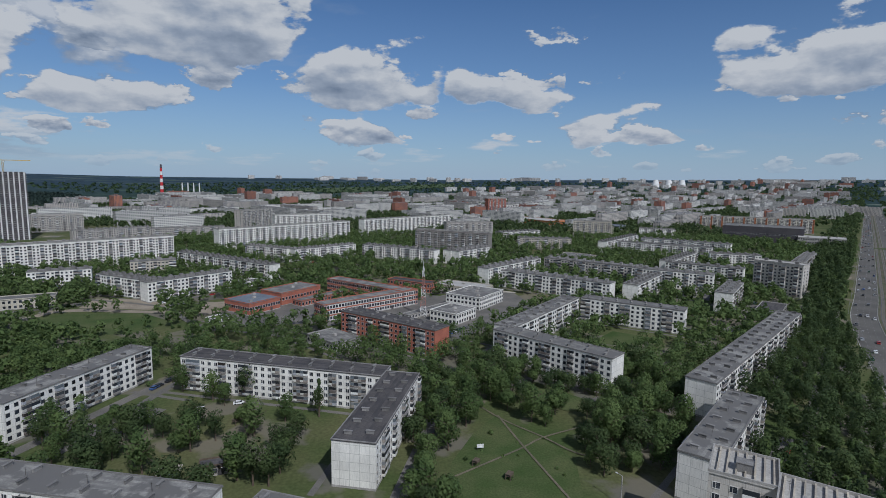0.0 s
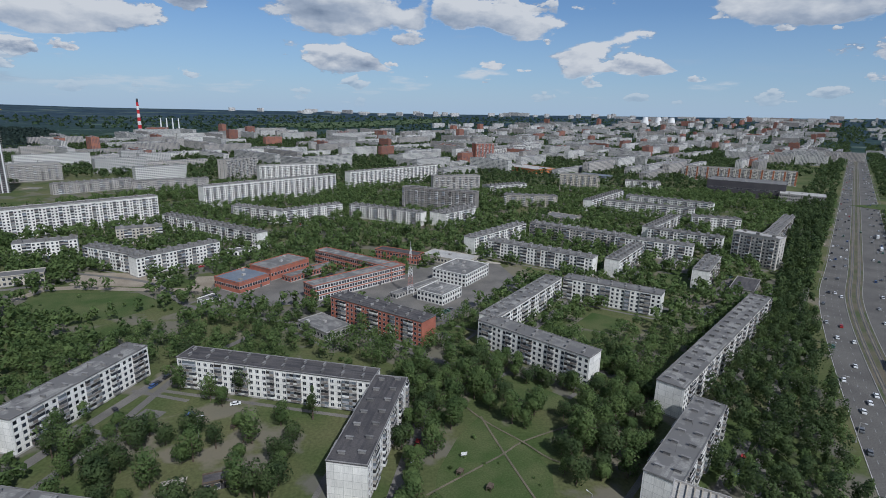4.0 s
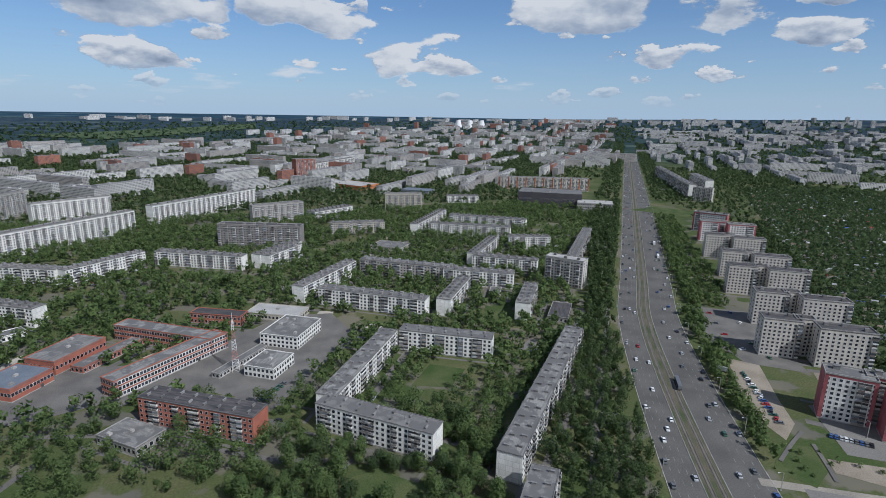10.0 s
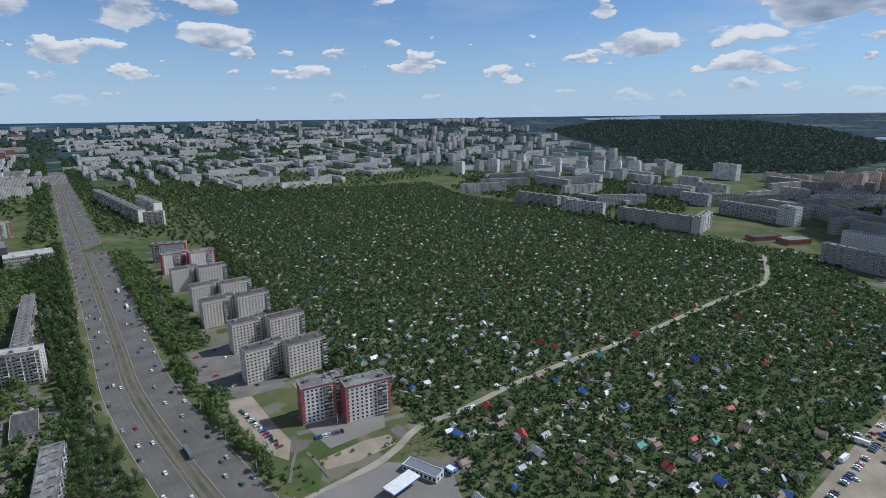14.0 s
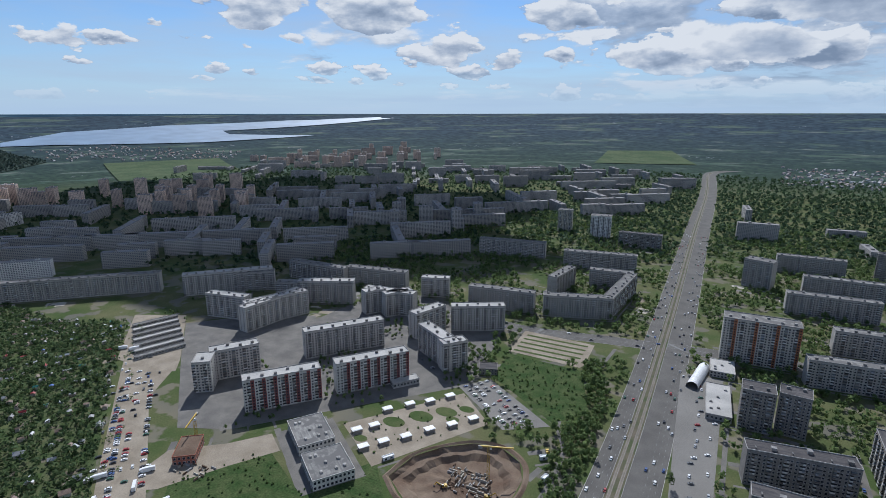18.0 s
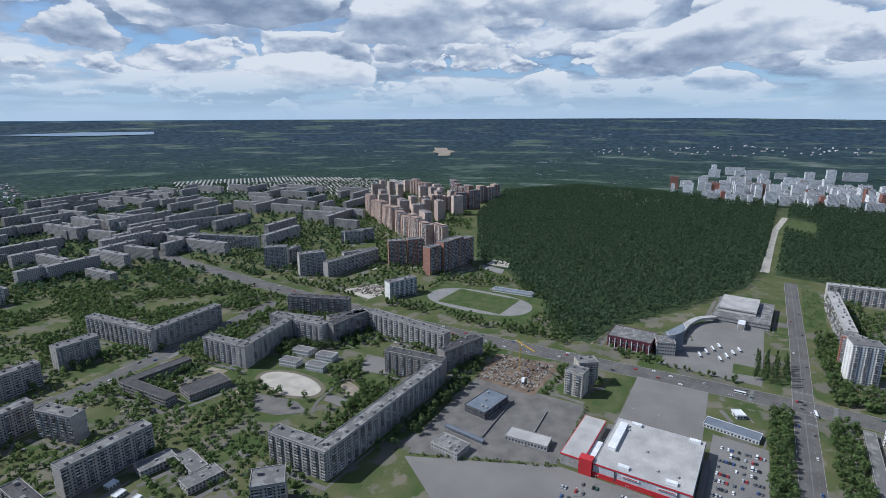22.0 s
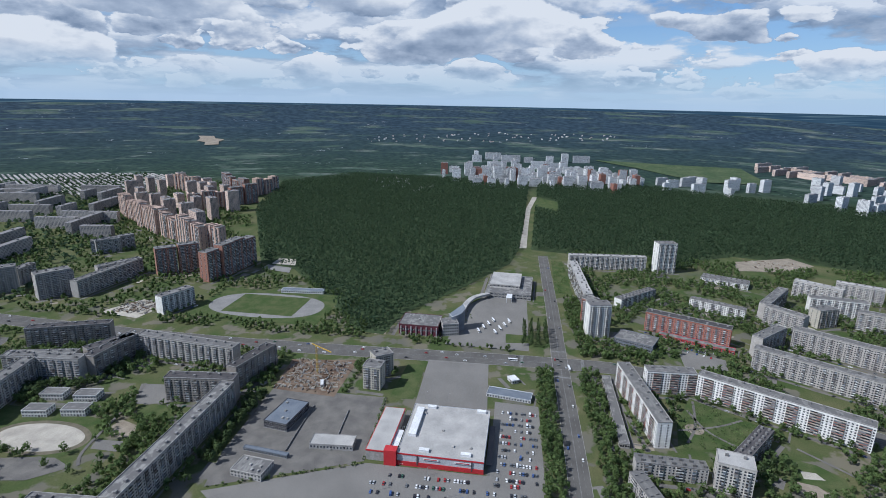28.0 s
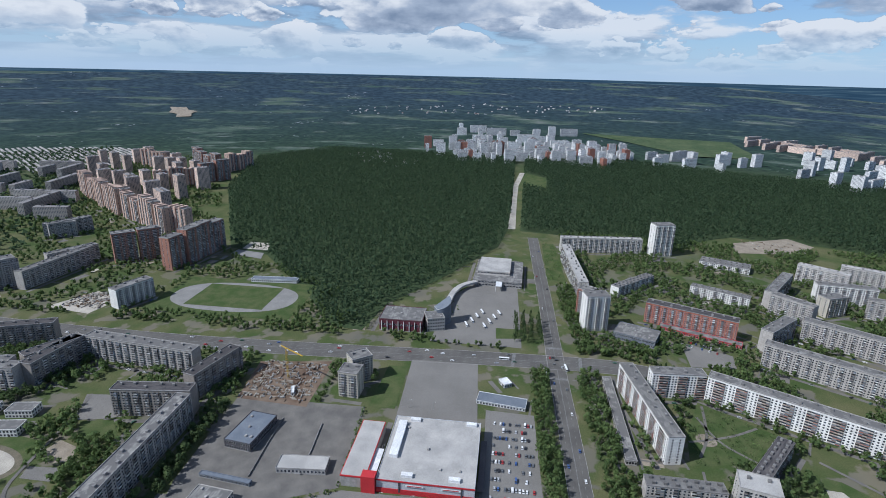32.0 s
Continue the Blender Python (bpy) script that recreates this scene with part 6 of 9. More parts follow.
lot("station_yard", [(230, 162), (272, 132), (276, 93), (252, 80), (205, 120)], "asphalt", "asphalt forecourt of the filling station", 0.06)
lot("market_lot_side", [(-520, 4), (-518, 50), (-385, 54), (-385, 7)], "asphalt", "asphalt car park beside the market", 0.055)
lot("market_lot_back", [(-603, -83), (-605, -9), (-484, -2), (-484, -79)], "asphalt", "empty asphalt car park behind the market", 0.05)
lot("market_lot_front", [(-340, -225), (-398, -102), (-400, 52), (-330, 54), (-300, 50), (-290, -150)], "asphalt", "large asphalt car park before the market", 0.06)
lot("market_lot_left", [(-505, -240), (-507, -112), (-400, -105), (-345, -225), (-390, -235)], "paving", "grey paved service yards beside the market", 0.045)
lot("bus_square", [(-788, -60), (-846, -30), (-846, 36), (-650, 40), (-650, -70)], "asphalt", "asphalt square of the bus station", 0.07)
lot("building_site", [(-502, -240), (-572, -248), (-585, -168), (-498, -168)], "soil_red", "dug-over building site with rubble")
lot("site_far", [(-660, -590), (-720, -560), (-700, -510), (-650, -520)], "sand", "pale bare ground with rubble")
lot("dirt_parking", [(607, -336), (506, -257), (369, -153), (297, -101), (257, -83), (250, -100), (300, -142), (355, -182), (440, -242), (470, -290), (575, -372)], "dirt",
    "pale dirt parking strip along the gardens")
lot("weedy_lot", [(324, -178), (288, -236), (235, -210), (206, -262), (150, -200), (190, -130), (270, -120)], "weeds", "overgrown weedy green lot")
lot("clinic_yard", box_pts(250, -250, 84, 46, 145), "paving", "paved yard round the kindergarten", 0.06)
lot("square_garden", [(258, -290), (190, -382), (150, -346), (205, -255)], "dirt", "laid-out square with pavilions and lawns", 0.05)
sheet("block_yards", [(450, -300), (340, -235), (190, -400), (215, -560), (420, -560)], 0.025, M["paving"], "paved yards between the new blocks", "yard")
LOTS.append([(205, -255), (170, -305), (125, -338), (92, -315), (88, -270), (120, -235), (165, -220)])
lot("car_lot", [(200, -391), (178, -418), (104, -366), (137, -343)], "asphalt", "asphalt car park full of cars", 0.055)
lot("trade_yard", [(562, -375), (509, -433), (439, -469), (370, -393), (407, -343), (347, -265), (332, -242), (375, -222), (482, -307)], "paving", "worn paved yards between the garages and the new blocks", 0.02)
lot("garage_yard", [(644, -364), (586, -394), (482, -306), (464, -287), (482, -278), (541, -276)], "dirt", "dusty yard beside the garages with parked cars", 0.02)
lot("site_track", [(354, -199), (321, -226), (300, -252), (278, -238), (299, -206), (322, -166), (347, -150)], "dirt", "dusty track of bare soil past the building site", 0.03)
lot("green_field", [(182, -480), (104, -476), (80, -400), (104, -372), (180, -425)], "weeds", "overgrown green plot")
lot("striped_sand", [(188, -547), (106, -544), (105, -482), (186, -486)], "dirt", "pale sandy plot with grass strips")
lot("roadside_lot", [(16, -520), (-22, -520), (-18, -300), (8, -300)], "asphalt", "roadside asphalt car park", 0.035)
lot("clearing", [(-1162, 18), (-1400, 26), (-1627, 30), (-1835, 50), (-1835, 66), (-1620, 44), (-1400, 38), (-1162, 34)], "sand", "pale track through the forest", 0.5)
lot("glade", [(-1620, 46), (-1560, 122), (-1760, 130), (-1835, 70)], "lawn", "bright green glade in the forest", 0.3)
lot("ring_infield", oval_pts(-380, -412, 21, 43), "sand", "pale sandy oval sports ground", 0.07)
lot("school_track", oval_pts(-380, -412, 26, 49), "path_soil", "dark cinder track round the oval sports ground", 0.05)
lot("oval_lawn", [(-421, -500), (-424, -438), (-415, -369), (-371, -358), (-356, -371), (-356, -470)], "lawn", "mown grass round the oval sports ground", 0.03)
lot("ball_court", [(-386, -358), (-388, -332), (-373, -328), (-373, -354)], "asphalt", "fenced grey ball court in the yard", 0.05)
lot("play_yard", [(-405, -361), (-419, -358), (-412, -335), (-395, -331), (-391, -349)], "dirt", "pale trodden play yard", 0.05)
lot("yard_lawn", [(-445, -361), (-452, -334), (-429, -312), (-420, -344)], "lawn", "square lawns with paths before the long block", 0.05)
lot("house_drive", [(-485, -387), (-490, -343), (-458, -328), (-452, -341), (-446, -367)], "asphalt", "asphalt drive before the tower house", 0.04)
lot("pale_yard", [(-345, -429), (-352, -402), (-356, -374), (-347, -350), (-326, -374), (-321, -401)], "paving", "grey school yard beside the oval ground", 0.05)
ribbon("footpath", smooth_line([(-486, -383), (-458, -374), (-416, -366), (-368, -357), (-350, -346)], 6), -1.4, 1.4, 0.36, M["paving"], "long straight asphalt path along the yard", "footpath")
lot("bank_lawn", [(-470, 282), (-466, 296), (-450, 312), (-438, 310), (-430, 290), (-440, 270)], "lawn", "open lawn behind the long white block", 0.03)
lot("bank_court", [(-439, 268), (-436, 283), (-424, 290), (-413, 277), (-421, 264)], "dirt", "bare earth ball court", 0.04)
lot("bank_sand", [(-455, 278), (-454, 290), (-445, 294), (-444, 276)], "sand", "pale sand pit", 0.04)
lot("bank_drive", [(-430, 346), (-425, 368), (-397, 392), (-376, 380), (-386, 366), (-401, 350), (-412, 344)], "asphalt", "asphalt drive and parking at the end of the white block", 0.04)
lot("stadium_sand", [(-938, -452), (-936, -404), (-974, -415), (-978, -455)], "sand", "pale yellow sand court behind the stadium", 0.4)
lot("stadium_pad", [(-907, -458), (-892, -396), (-921, -404), (-932, -457)], "track", "pale grey court behind the stadium", 0.4)
ribbon("footpath", smooth_line([(-489, 290), (-472, 306), (-440, 336), (-428, 348)], 6), -1.5, 1.5, 0.37, M["paving"], "pale footway along the long white block", "footpath")
lot("tower_lawn", [(-586, -106), (-588, -84), (-508, -83), (-509, -109)], "lawn", "mown green lawn beside the tower", 0.06)
lot("bus_lawn", [(-698, 8), (-699, 46), (-675, 46), (-669, 9)], "lawn", "green lawn at the bus square", 0.08)
lot("round_bed", oval_pts(-505, 203, 9, 9), "dirt", "round trodden play ground in the courtyard", 0.09)
for pts in ([(-560, 216), (-530, 210), (-505, 203), (-480, 190)], [(-530, 256), (-515, 230), (-505, 203), (-500, 186)], [(-480, 236), (-505, 214), (-540, 205)]):
    ribbon("footpath", smooth_line(pts, 5), -1.3, 1.3, 0.34, M["paving"], "grey asphalt path across the courtyard", "footpath")
lot("white_court", [(-566, 214), (-537, 250), (-520, 274), (-477, 238), (-468, 178), (-511, 188)], "lawn", "lawn courtyard with paths behind the long white block", 0.03)
lot("brick_block_lot", [(-697, 234), (-671, 286), (-642, 280), (-637, 229)], "asphalt", "asphalt car park before the brick block", 0.05)
lot("park_strip", [(-1072, 84), (-1077, 106), (-878, 113), (-872, 84)], "lawn", "green strip beside the street to the forest", 0.04)
for pts in ([(-477, -182), (-440, -181), (-401, -179)], [(-475, -144), (-440, -141), (-409, -139)]):
    ribbon("retaining_wall", np.array(pts, float), -0.4, 0.4, 0.0, M["roof_concrete"], "dark low wall between the yards", "wall", top=1.5)
lot("forest_edge_site", [(-1151, 461), (-1204, 586), (-1152, 612), (-1097, 551), (-1084, 438)], "dirt", "pale bare building ground at the forest edge", 0.05)
lot("stadium_lawn", box_pts(-735, -362, 122, 206), "lawn", "mown grass round the stadium", 0.03)
lot("running_track", oval_pts(-735, -362, 49, 90, power=2.4), "track", "pale grey running track of the stadium", 0.05)
lot("football_pitch", box_pts(-737, -362, 76, 112), "lawn", "striped green football pitch", 0.08)
lot("junction_green", [(640, 800), (700, 815), (760, 735), (720, 690), (680, 720)], "lawn", "round green island at the far junction", 0.12)
DACHA_ROAD = smooth_line([(215, 172), (273, 136), (313, 126), (340, 104), (393, 70), (445, 30), (508, -23), (638, -119), (732, -192), (880, -230)])
ribbon("garden_lane", DACHA_ROAD, -2.8, 2.8, 0.07, M["lane_dust"], "pale dusty lane through the allotment gardens")
ROADS.append((DACHA_ROAD, 6))
for k, pts in enumerate(([(23, 206), (29, 183), (40, 145)], [(0, 157), (28, 179), (38, 188), (60, 200)], [(58, 172), (47, 177), (38, 188), (24, 203), (10, 225)])):
    ribbon("footpath", smooth_line(pts, 4), -0.4, 0.4, 0.30 + 0.01 * k, M["path_soil"], "trodden earth footpath across the grass", "footpath")
for pts in ([(75, 60), (120, 165), (230, 310), (420, 555), (600, 790)], [(-270, 400), (-200, 378), (-150, 330), (-60, 300), (0, 262), (30, 250)], 
            [(-140, 130), (-128, 180), (-118, 250), (-100, 290)], [(88, -236), (84, -330), (100, -380), (92, -470), (84, -545)], [(-22, -290), (-28, -520)]):
    ribbon("footway", smooth_line(pts, 8), -1.8, 1.8, 0.08, M["paving"], "narrow grey footway", "footway")


def dashes(line, off, d0, d1, gap, dash, width, z):
    line = offset_line(line, off)
    seg = np.r_[0, np.cumsum(np.linalg.norm(np.diff(line, axis=0), axis=1))]
    v = []
    for d in np.arange(d0, min(d1, seg[-1] - 5), gap):
        a, b = [np.array([np.interp(q, seg, line[:, k]) for k in (0, 1)]) for q in (d, d + dash)]
        n = np.array([b[1] - a[1], a[0] - b[0]]) / np.linalg.norm(b - a) * width
        v += [(*(a - n), z), (*(a + n), z), (*(b + n), z), (*(b - n), z)]
    return v


def courts():
    """Uneven small courts between the blocks: asphalt, sand, soil and mown grass, with narrow paths."""
    near_house = [f for f in FOOT if 250 < math.hypot(f[0], f[1]) < 1500 and f[4] > 14]
    made = {"paving": [], "dirt": [], "sand": [], "lawn": [], "asphalt": []}
    keys = ["paving", "paving", "dirt", "sand", "lawn", "lawn", "asphalt"]
    rows = []
    for i, (x, y, c, s, lx, dy, h) in enumerate(near_house):
        for k in range(2 + int(lx / 12)):
            side = 1 if rng.random() < 0.5 else -1
            u, v, w, d = rng.uniform(-lx, lx), side * (dy + rng.uniform(14, 34)), rng.uniform(4, 13), rng.uniform(3, 8)
            if k % 3 == 0:
                w, d, v = 1.1, rng.uniform(9, 16), side * (dy + 18)
            rows.append((x + c * u - s * v, y + s * u + c * v, w, d, math.atan2(s, c) + rng.uniform(-0.15, 0.15), i, k))
    rows = np.array(rows)
    rows = rows[clear_of(rows[:, 0], rows[:, 1], 4)]
    for px, py, w, d, t, i, k in rows:
        made["paving" if k % 3 == 0 else keys[rng.integers(len(keys))]].append(
            [(px + a * w * math.cos(t) - b * d * math.sin(t), py + a * w * math.sin(t) + b * d * math.cos(t), 0.02 + 0.00003 * i + 0.0012 * (k % 9)) for a, b in ((-1, -1), (1, -1), (1, 1), (-1, 1))])
    for key, quads in made.items():
        v = np.array(quads).reshape(-1, 3)
        tagged(new("court", mesh_of("court", v, np.arange(len(v)).reshape(-1, 4), [M[key]])), f"{key} courts and paths between the blocks", "court", kind="structure")


def road_marks():
    v = []
    for off in (-20.3, -16.4, -12.5, 13.0, 16.6, 20.3):
        v += dashes(AVENUE, off, 900, 4300, 9.0, 3.2, 0.11, 0.062)
    for line, offs, z in ((WEST_AVENUE, (-10.5, -7, -3.5, 3.5, 7, 10.5), 0.072), (WEST_ROAD, (-4.8, 4.8), 0.057), (SOUTH_CROSS, (-7, -3.5, 3.5, 7), 0.052)):
        for off in offs:
            v += dashes(line, off, 5, 2500, 9.0, 3.6, 0.12, z)
        for off in (-0.25, 0.25):
            v += dashes(line, off, 5, 2500, 10.0, 10.0, 0.09, z)
    # crossings at the junctions
    for line, at, half in ((WEST_ROAD, 452, 9), (WEST_ROAD, 520, 9), (WEST_AVENUE, 1205, 14.5), (WEST_AVENUE, 1130, 14.5), (AVENUE, 3690, 23), (SOUTH_CROSS, 250, 10.5)):
        for off in np.arange(-half, half, 1.1):
            v += dashes(line, off, at, at + 1, 9.0, 4.0, 0.28, 0.078)
    # stalls of the market's car parks
    for x0, y0, dx, dy, n, rows, rx, ry in ((-398, 10, -2.8, 0, 40, 5, 0, 8.0), (-340, -92, 0, 2.8, 48, 6, 11, 0), (-600, -76, 2.8, 0, 40, 8, 0, 9)):
        for r in range(rows):
            for k in range(n):
                x, y = x0 + dx * k + rx * r, y0 + dy * k + ry * r
                w, h = (0.06, 2.5) if dx else (2.5, 0.06)
                v += [(x - w, y - h, 0.2), (x + w, y - h, 0.2), (x + w, y + h, 0.2), (x - w, y + h, 0.2)]
    tagged(new("lane_marking", mesh_of("lane_marking", v, np.arange(len(v)).reshape(-1, 4), [M["paint"]])), "white dashed lane lines, crossings and parking bays", "road marking", kind="stuff")


road_marks()
for off in (-2.55, 2.55):
    ribbon("track_slab", TRAM_BED, off - 1.25, off + 1.25, 0.15, M["track_slab"], "worn brown sleepers and gravel under the rails", "tram track", top=0.05)
for off in (-3.3, -1.8, 1.8, 3.3):
    ribbon("tram_rail", TRAM_BED, off - 0.12, off + 0.12, 0.17, M["rail"], "dark steel tram rail in the gravel bed", "tram rail", top=0.14)

# ---- trees ----
def clear_of(px, py, margin=3.0):
    """Which points stand off every building, lot and road."""
    ok = np.ones(len(px), bool)
    for x, y, c, s, lx, dy, _ in FOOT:
        u, v = (px - x) * c + (py - y) * s, -(px - x) * s + (py - y) * c
        ok &= ~((np.abs(u) < lx + margin) & (np.abs(v) < dy + margin))
    for line, half in ROADS:
        for i in range(0, len(line), 1):
            ok &= (px - line[i, 0]) ** 2 + (py - line[i, 1]) ** 2 > half ** 2
    for pts in LOTS:
        ok &= ~inside(px, py, pts)
    return ok


def inside(px, py, pts):
    ok = np.zeros(len(px), bool)
    for (x1, y1), (x2, y2) in zip(pts, pts[1:] + pts[:1]):
        cross = ((y1 > py) != (y2 > py)) & (px < (x2 - x1) * (py - y1) / ((y2 - y1) or 1e-9) + x1)
        ok ^= cross
    return ok


def scatter(pts, spacing, margin=3.0, jitter=0.48, keep=1.0, clump=0.0):
    """Uneven points within an outline, about that far apart, clear of houses and roads; clump: leaves out patches."""
    a = np.array(pts, float)
    x0, y0, x1, y1 = *a.min(0), *a.max(0)
    gx, gy = np.meshgrid(np.arange(x0, x1, spacing), np.arange(y0, y1, spacing))
    px, py = gx.ravel() + rng.uniform(-jitter, jitter, gx.size) * spacing, gy.ravel() + rng.uniform(-jitter, jitter, gx.size) * spacing
    ok = inside(px, py, [tuple(p) for p in pts]) & (rng.random(gx.size) < keep)
    if clump:
        ok &= (np.sin(px / 23 + 1.3 * np.sin(py / 31)) + np.sin(py / 19 + 1.7 * np.sin(px / 41))) > clump
    px, py = px[ok], py[ok]
    ok = clear_of(px, py, margin)
    return px[ok], py[ok]


def leaf_cloud(px, py, pz, radius, height, k, size, base=0.25, pointed=False):
    """Vertices of crowns made of k small leaf clumps each, uneven in outline."""
    n, lobes = len(px), 5 if k < 14 else 9
    t, turn = rng.uniform(-0.85, 0.92, (n, lobes)), rng.uniform(0, 2 * math.pi, (n, lobes))
    wide = np.clip(0.62 - 0.55 * t, 0.10, 1) if pointed else np.sqrt(np.clip(1.0 - 0.75 * t * t, 0.1, 1))
    arm = wide * rng.uniform(0.2, 0.54, (n, lobes))
    centre = np.stack([arm * np.cos(turn), arm * np.sin(turn), t * 0.72], -1)
    bulge = np.clip(wide, 0.3, 1) * rng.uniform(0.44, 0.64, (n, lobes))
    # every clump sits on the outside of one of the crown's lobes
    pick = rng.integers(0, lobes, (n, k))
    row = np.arange(n)[:, None]
    d = rng.normal(size=(n, k, 3))
    d[..., 2] += 0.25
    d /= np.linalg.norm(d, axis=2, keepdims=True)
    q = centre[row, pick] + d * (bulge[row, pick] * rng.uniform(0.72, 1.08, (n, k)))[..., None]
    mid, half = height * (base + 1) / 2, height * (1 - base) / 2
    c = np.stack([px[:, None] + q[..., 0] * radius[:, None], py[:, None] + q[..., 1] * radius[:, None],
                  np.maximum(pz[:, None] + mid[:, None] + q[..., 2] * half[:, None], pz[:, None] + 0.1)], -1)
    out = d + rng.normal(size=(n, k, 3)) * 0.34
    out[..., 2] += 0.2
    a = np.cross(out, rng.normal(size=(n, k, 3)))
    a /= np.linalg.norm(a, axis=2, keepdims=True)
    b = np.cross(out, a)
    b /= np.linalg.norm(b, axis=2, keepdims=True)
    s = size * rng.uniform(0.5, 1.35, (n, k, 1)) * (radius[:, None, None] / radius.mean()) ** 0.5
    # light falls on a clump as on the lobe that it covers
    soft = d * 0.75 + (q / np.linalg.norm(q, axis=2, keepdims=True)) * 0.45 + rng.normal(size=(n, k, 3)) * 0.16
    soft /= np.linalg.norm(soft, axis=2, keepdims=True)
    b *= np.sign(np.einsum("ijk,ijk->ij", np.cross(a, b), soft))[..., None]
    return np.stack([c + a * s, c + b * s, c - (a + b) * s * 0.75], 2).reshape(-1, 3), np.repeat(soft.reshape(-1, 3), 3, axis=0)


def leaf_mesh(name, cloud, mat):
    v, normal = cloud
    me = mesh_of(name, v, np.arange(len(v), dtype=np.int32).reshape(-1, 3), [mat])
    me.shade_smooth()
    me.attributes.new("custom_normal", "FLOAT_VECTOR", "POINT").data.foreach_set("vector", normal.astype(np.float32).ravel())
    return me


def crowns(name, px, py, radius, height, leaves, size, mat, label, category="trees", base=0.2, pointed=False):
    if not len(px):
        return
    cloud = leaf_cloud(px, py, land_z(px, py), radius, height, leaves, size, base, pointed)
    tagged(new(name, leaf_mesh(name, cloud, mat)), label, category, kind="stuff")


def grove(name, pts, spacing, height, mat, label, vary=(0.6, 1.2), leaves=60, size=1.1, spread=0.36, margin=3.0, pointed=False, near=None, keep=1.0, clump=0.0, category="trees", base=0.2):
    px, py = scatter(pts, spacing, margin, keep=keep, clump=clump)
    h = height * rng.uniform(*vary, len(px))
    r = h * spread * rng.uniform(0.75, 1.25, len(px))
    if near:
        close = np.hypot(px, py) < near
        crowns(name, px[close], py[close], r[close], h[close], leaves * 4, size * 0.46, mat, label, category, base, pointed)
        px, py, r, h = px[~close], py[~close], r[~close], h[~close]
    crowns(name, px, py, r, h, leaves, size, mat, label, category, base, pointed)


def tree_kind(height, radius, mat, pointed=False):
    """One tree with a tapered trunk, limbs and a crown of leaf clumps."""
    bm = bmesh.new()
    bmesh.ops.create_cone(bm, segments=7, radius1=height * 0.022, radius2=height * 0.008, depth=height * 0.7, matrix=pose(0, 0, height * 0.35))
    for k in range(5):
        z, a = height * (0.28 + 0.09 * k), 137 * k
        bmesh.ops.create_cone(bm, segments=5, radius1=height * 0.009, radius2=height * 0.003, depth=radius * 1.1,
                              matrix=pose(0, 0, z, 0, 0, a) @ pose(0, 0, 0, 0, 58, 0) @ pose(0, 0, radius * 0.5))
    trunk = bpy.data.meshes.new("trunk")
    bm.to_mesh(trunk), bm.free()
    trunk.materials.append(M["bark"])
    one = np.zeros(1)
    crown = leaf_mesh("crown", leaf_cloud(one, one, one, one + radius, one + height, 1050, 0.40, 0.12, pointed), mat)
    words = "tall narrow dark green poplar" if pointed else "leafy green broad-crowned tree"
    tree = thing("tree", pose(0, 0, -60), words + " standing in the grass", "tree", "trees of the yards")
    part("trunk", trunk, tree, "grey-brown bark")
    part("crown", crown, tree)
    return tree


KINDS = [tree_kind(9.5, 4.0, M["leaf_a"]), tree_kind(12, 4.6, M["leaf_a"]), tree_kind(7, 3.4, M["leaf_a"]), tree_kind(15, 4.4, M["leaf_b"]),
         tree_kind(17, 3.4, M["leaf_b"], True), tree_kind(11, 4.8, M["leaf_b"])]


def plant(pts, spacing, pick, keep=1.0, clump=0.0, limit=80):
    px, py = scatter(pts, spacing, 3.5, keep=keep, clump=clump)
    for x, y in list(zip(px, py))[:limit]:
        copy_thing(KINDS[pick[rng.integers(len(pick))]], pose(x, y, 0, 0, 0, rng.uniform(0, 360)) @ Matrix.Scale(rng.uniform(0.8, 1.3), 4))


courts()
lot("slope_lawn", [(36, 234), (50, 235), (65, 221), (73, 221), (67, 214), (52, 211), (35, 223)], "lawn", "mown grass slope before the white block", 0.05)
lot("sand_patch", [(-92, 163), (-84, 166), (-82, 157), (-87, 155)], "sand", "pale sand patch beside the shed", 0.03)
lot("drive_end", [(22, 137), (51, 149), (58, 150), (50, 136), (30, 129)], "path_soil", "dusty drive with parked cars")
YARD = [(-130, 138), (-42, 140), (-35, 210), (-125, 215), (-140, 180)]
SLOPES = [[(-13, 130), (4, 138), (2, 170), (12, 195), (18, 214), (8, 246), (-14, 246)], [(20, 214), (40, 197), (62, 205), (112, 240), (95, 275), (30, 262), (6, 250)],
          [(48, 158), (62, 160), (80, 170), (112, 225), (108, 238), (62, 203), (52, 186)]]
hall("storage_shed", -72, 162, 9, 5, 3, 20, "bark", "roof_dark", "old brown wooden storage shed in the yard", "shed", 1)
plant(YARD, 11.5, [1, 3, 3, 5, 1, 2], limit=30)
for k, x, y in ((1, -113, 226), (3, -120, 250), (1, -96, 217), (5, -91, 192), (3, -83, 221), (1, -60, 198), (5, -52, 186), (1, -109, 190), (2, -124, 196), (5, -109, 181), (1, -152, 228),
                (4, -48, 203), (3, -40, 217), (1, -129, 182), (3, -156, 192), (0, -76, 225), (1, -68, 221), (5, -100, 184), (1, -144, 190), (5, -52, 176), (0, -89, 212), (2, -76, 196)):
    copy_thing(KINDS[k], pose(x, y, 0, 0, 0, 37 * x) @ Matrix.Scale(1.0 + 0.004 * (y - 200), 4))
for k, pts in enumerate(SLOPES):
    plant(pts, 7.2, [0, 1, 1, 2, 5], limit=60)
for k, spot in zip(KINDS, ((-110, 92), (-95, 98), (-60, 88), (-45, 92), (-75, 95), (10, 88))):
    k.matrix_basis = pose(*spot, 0)
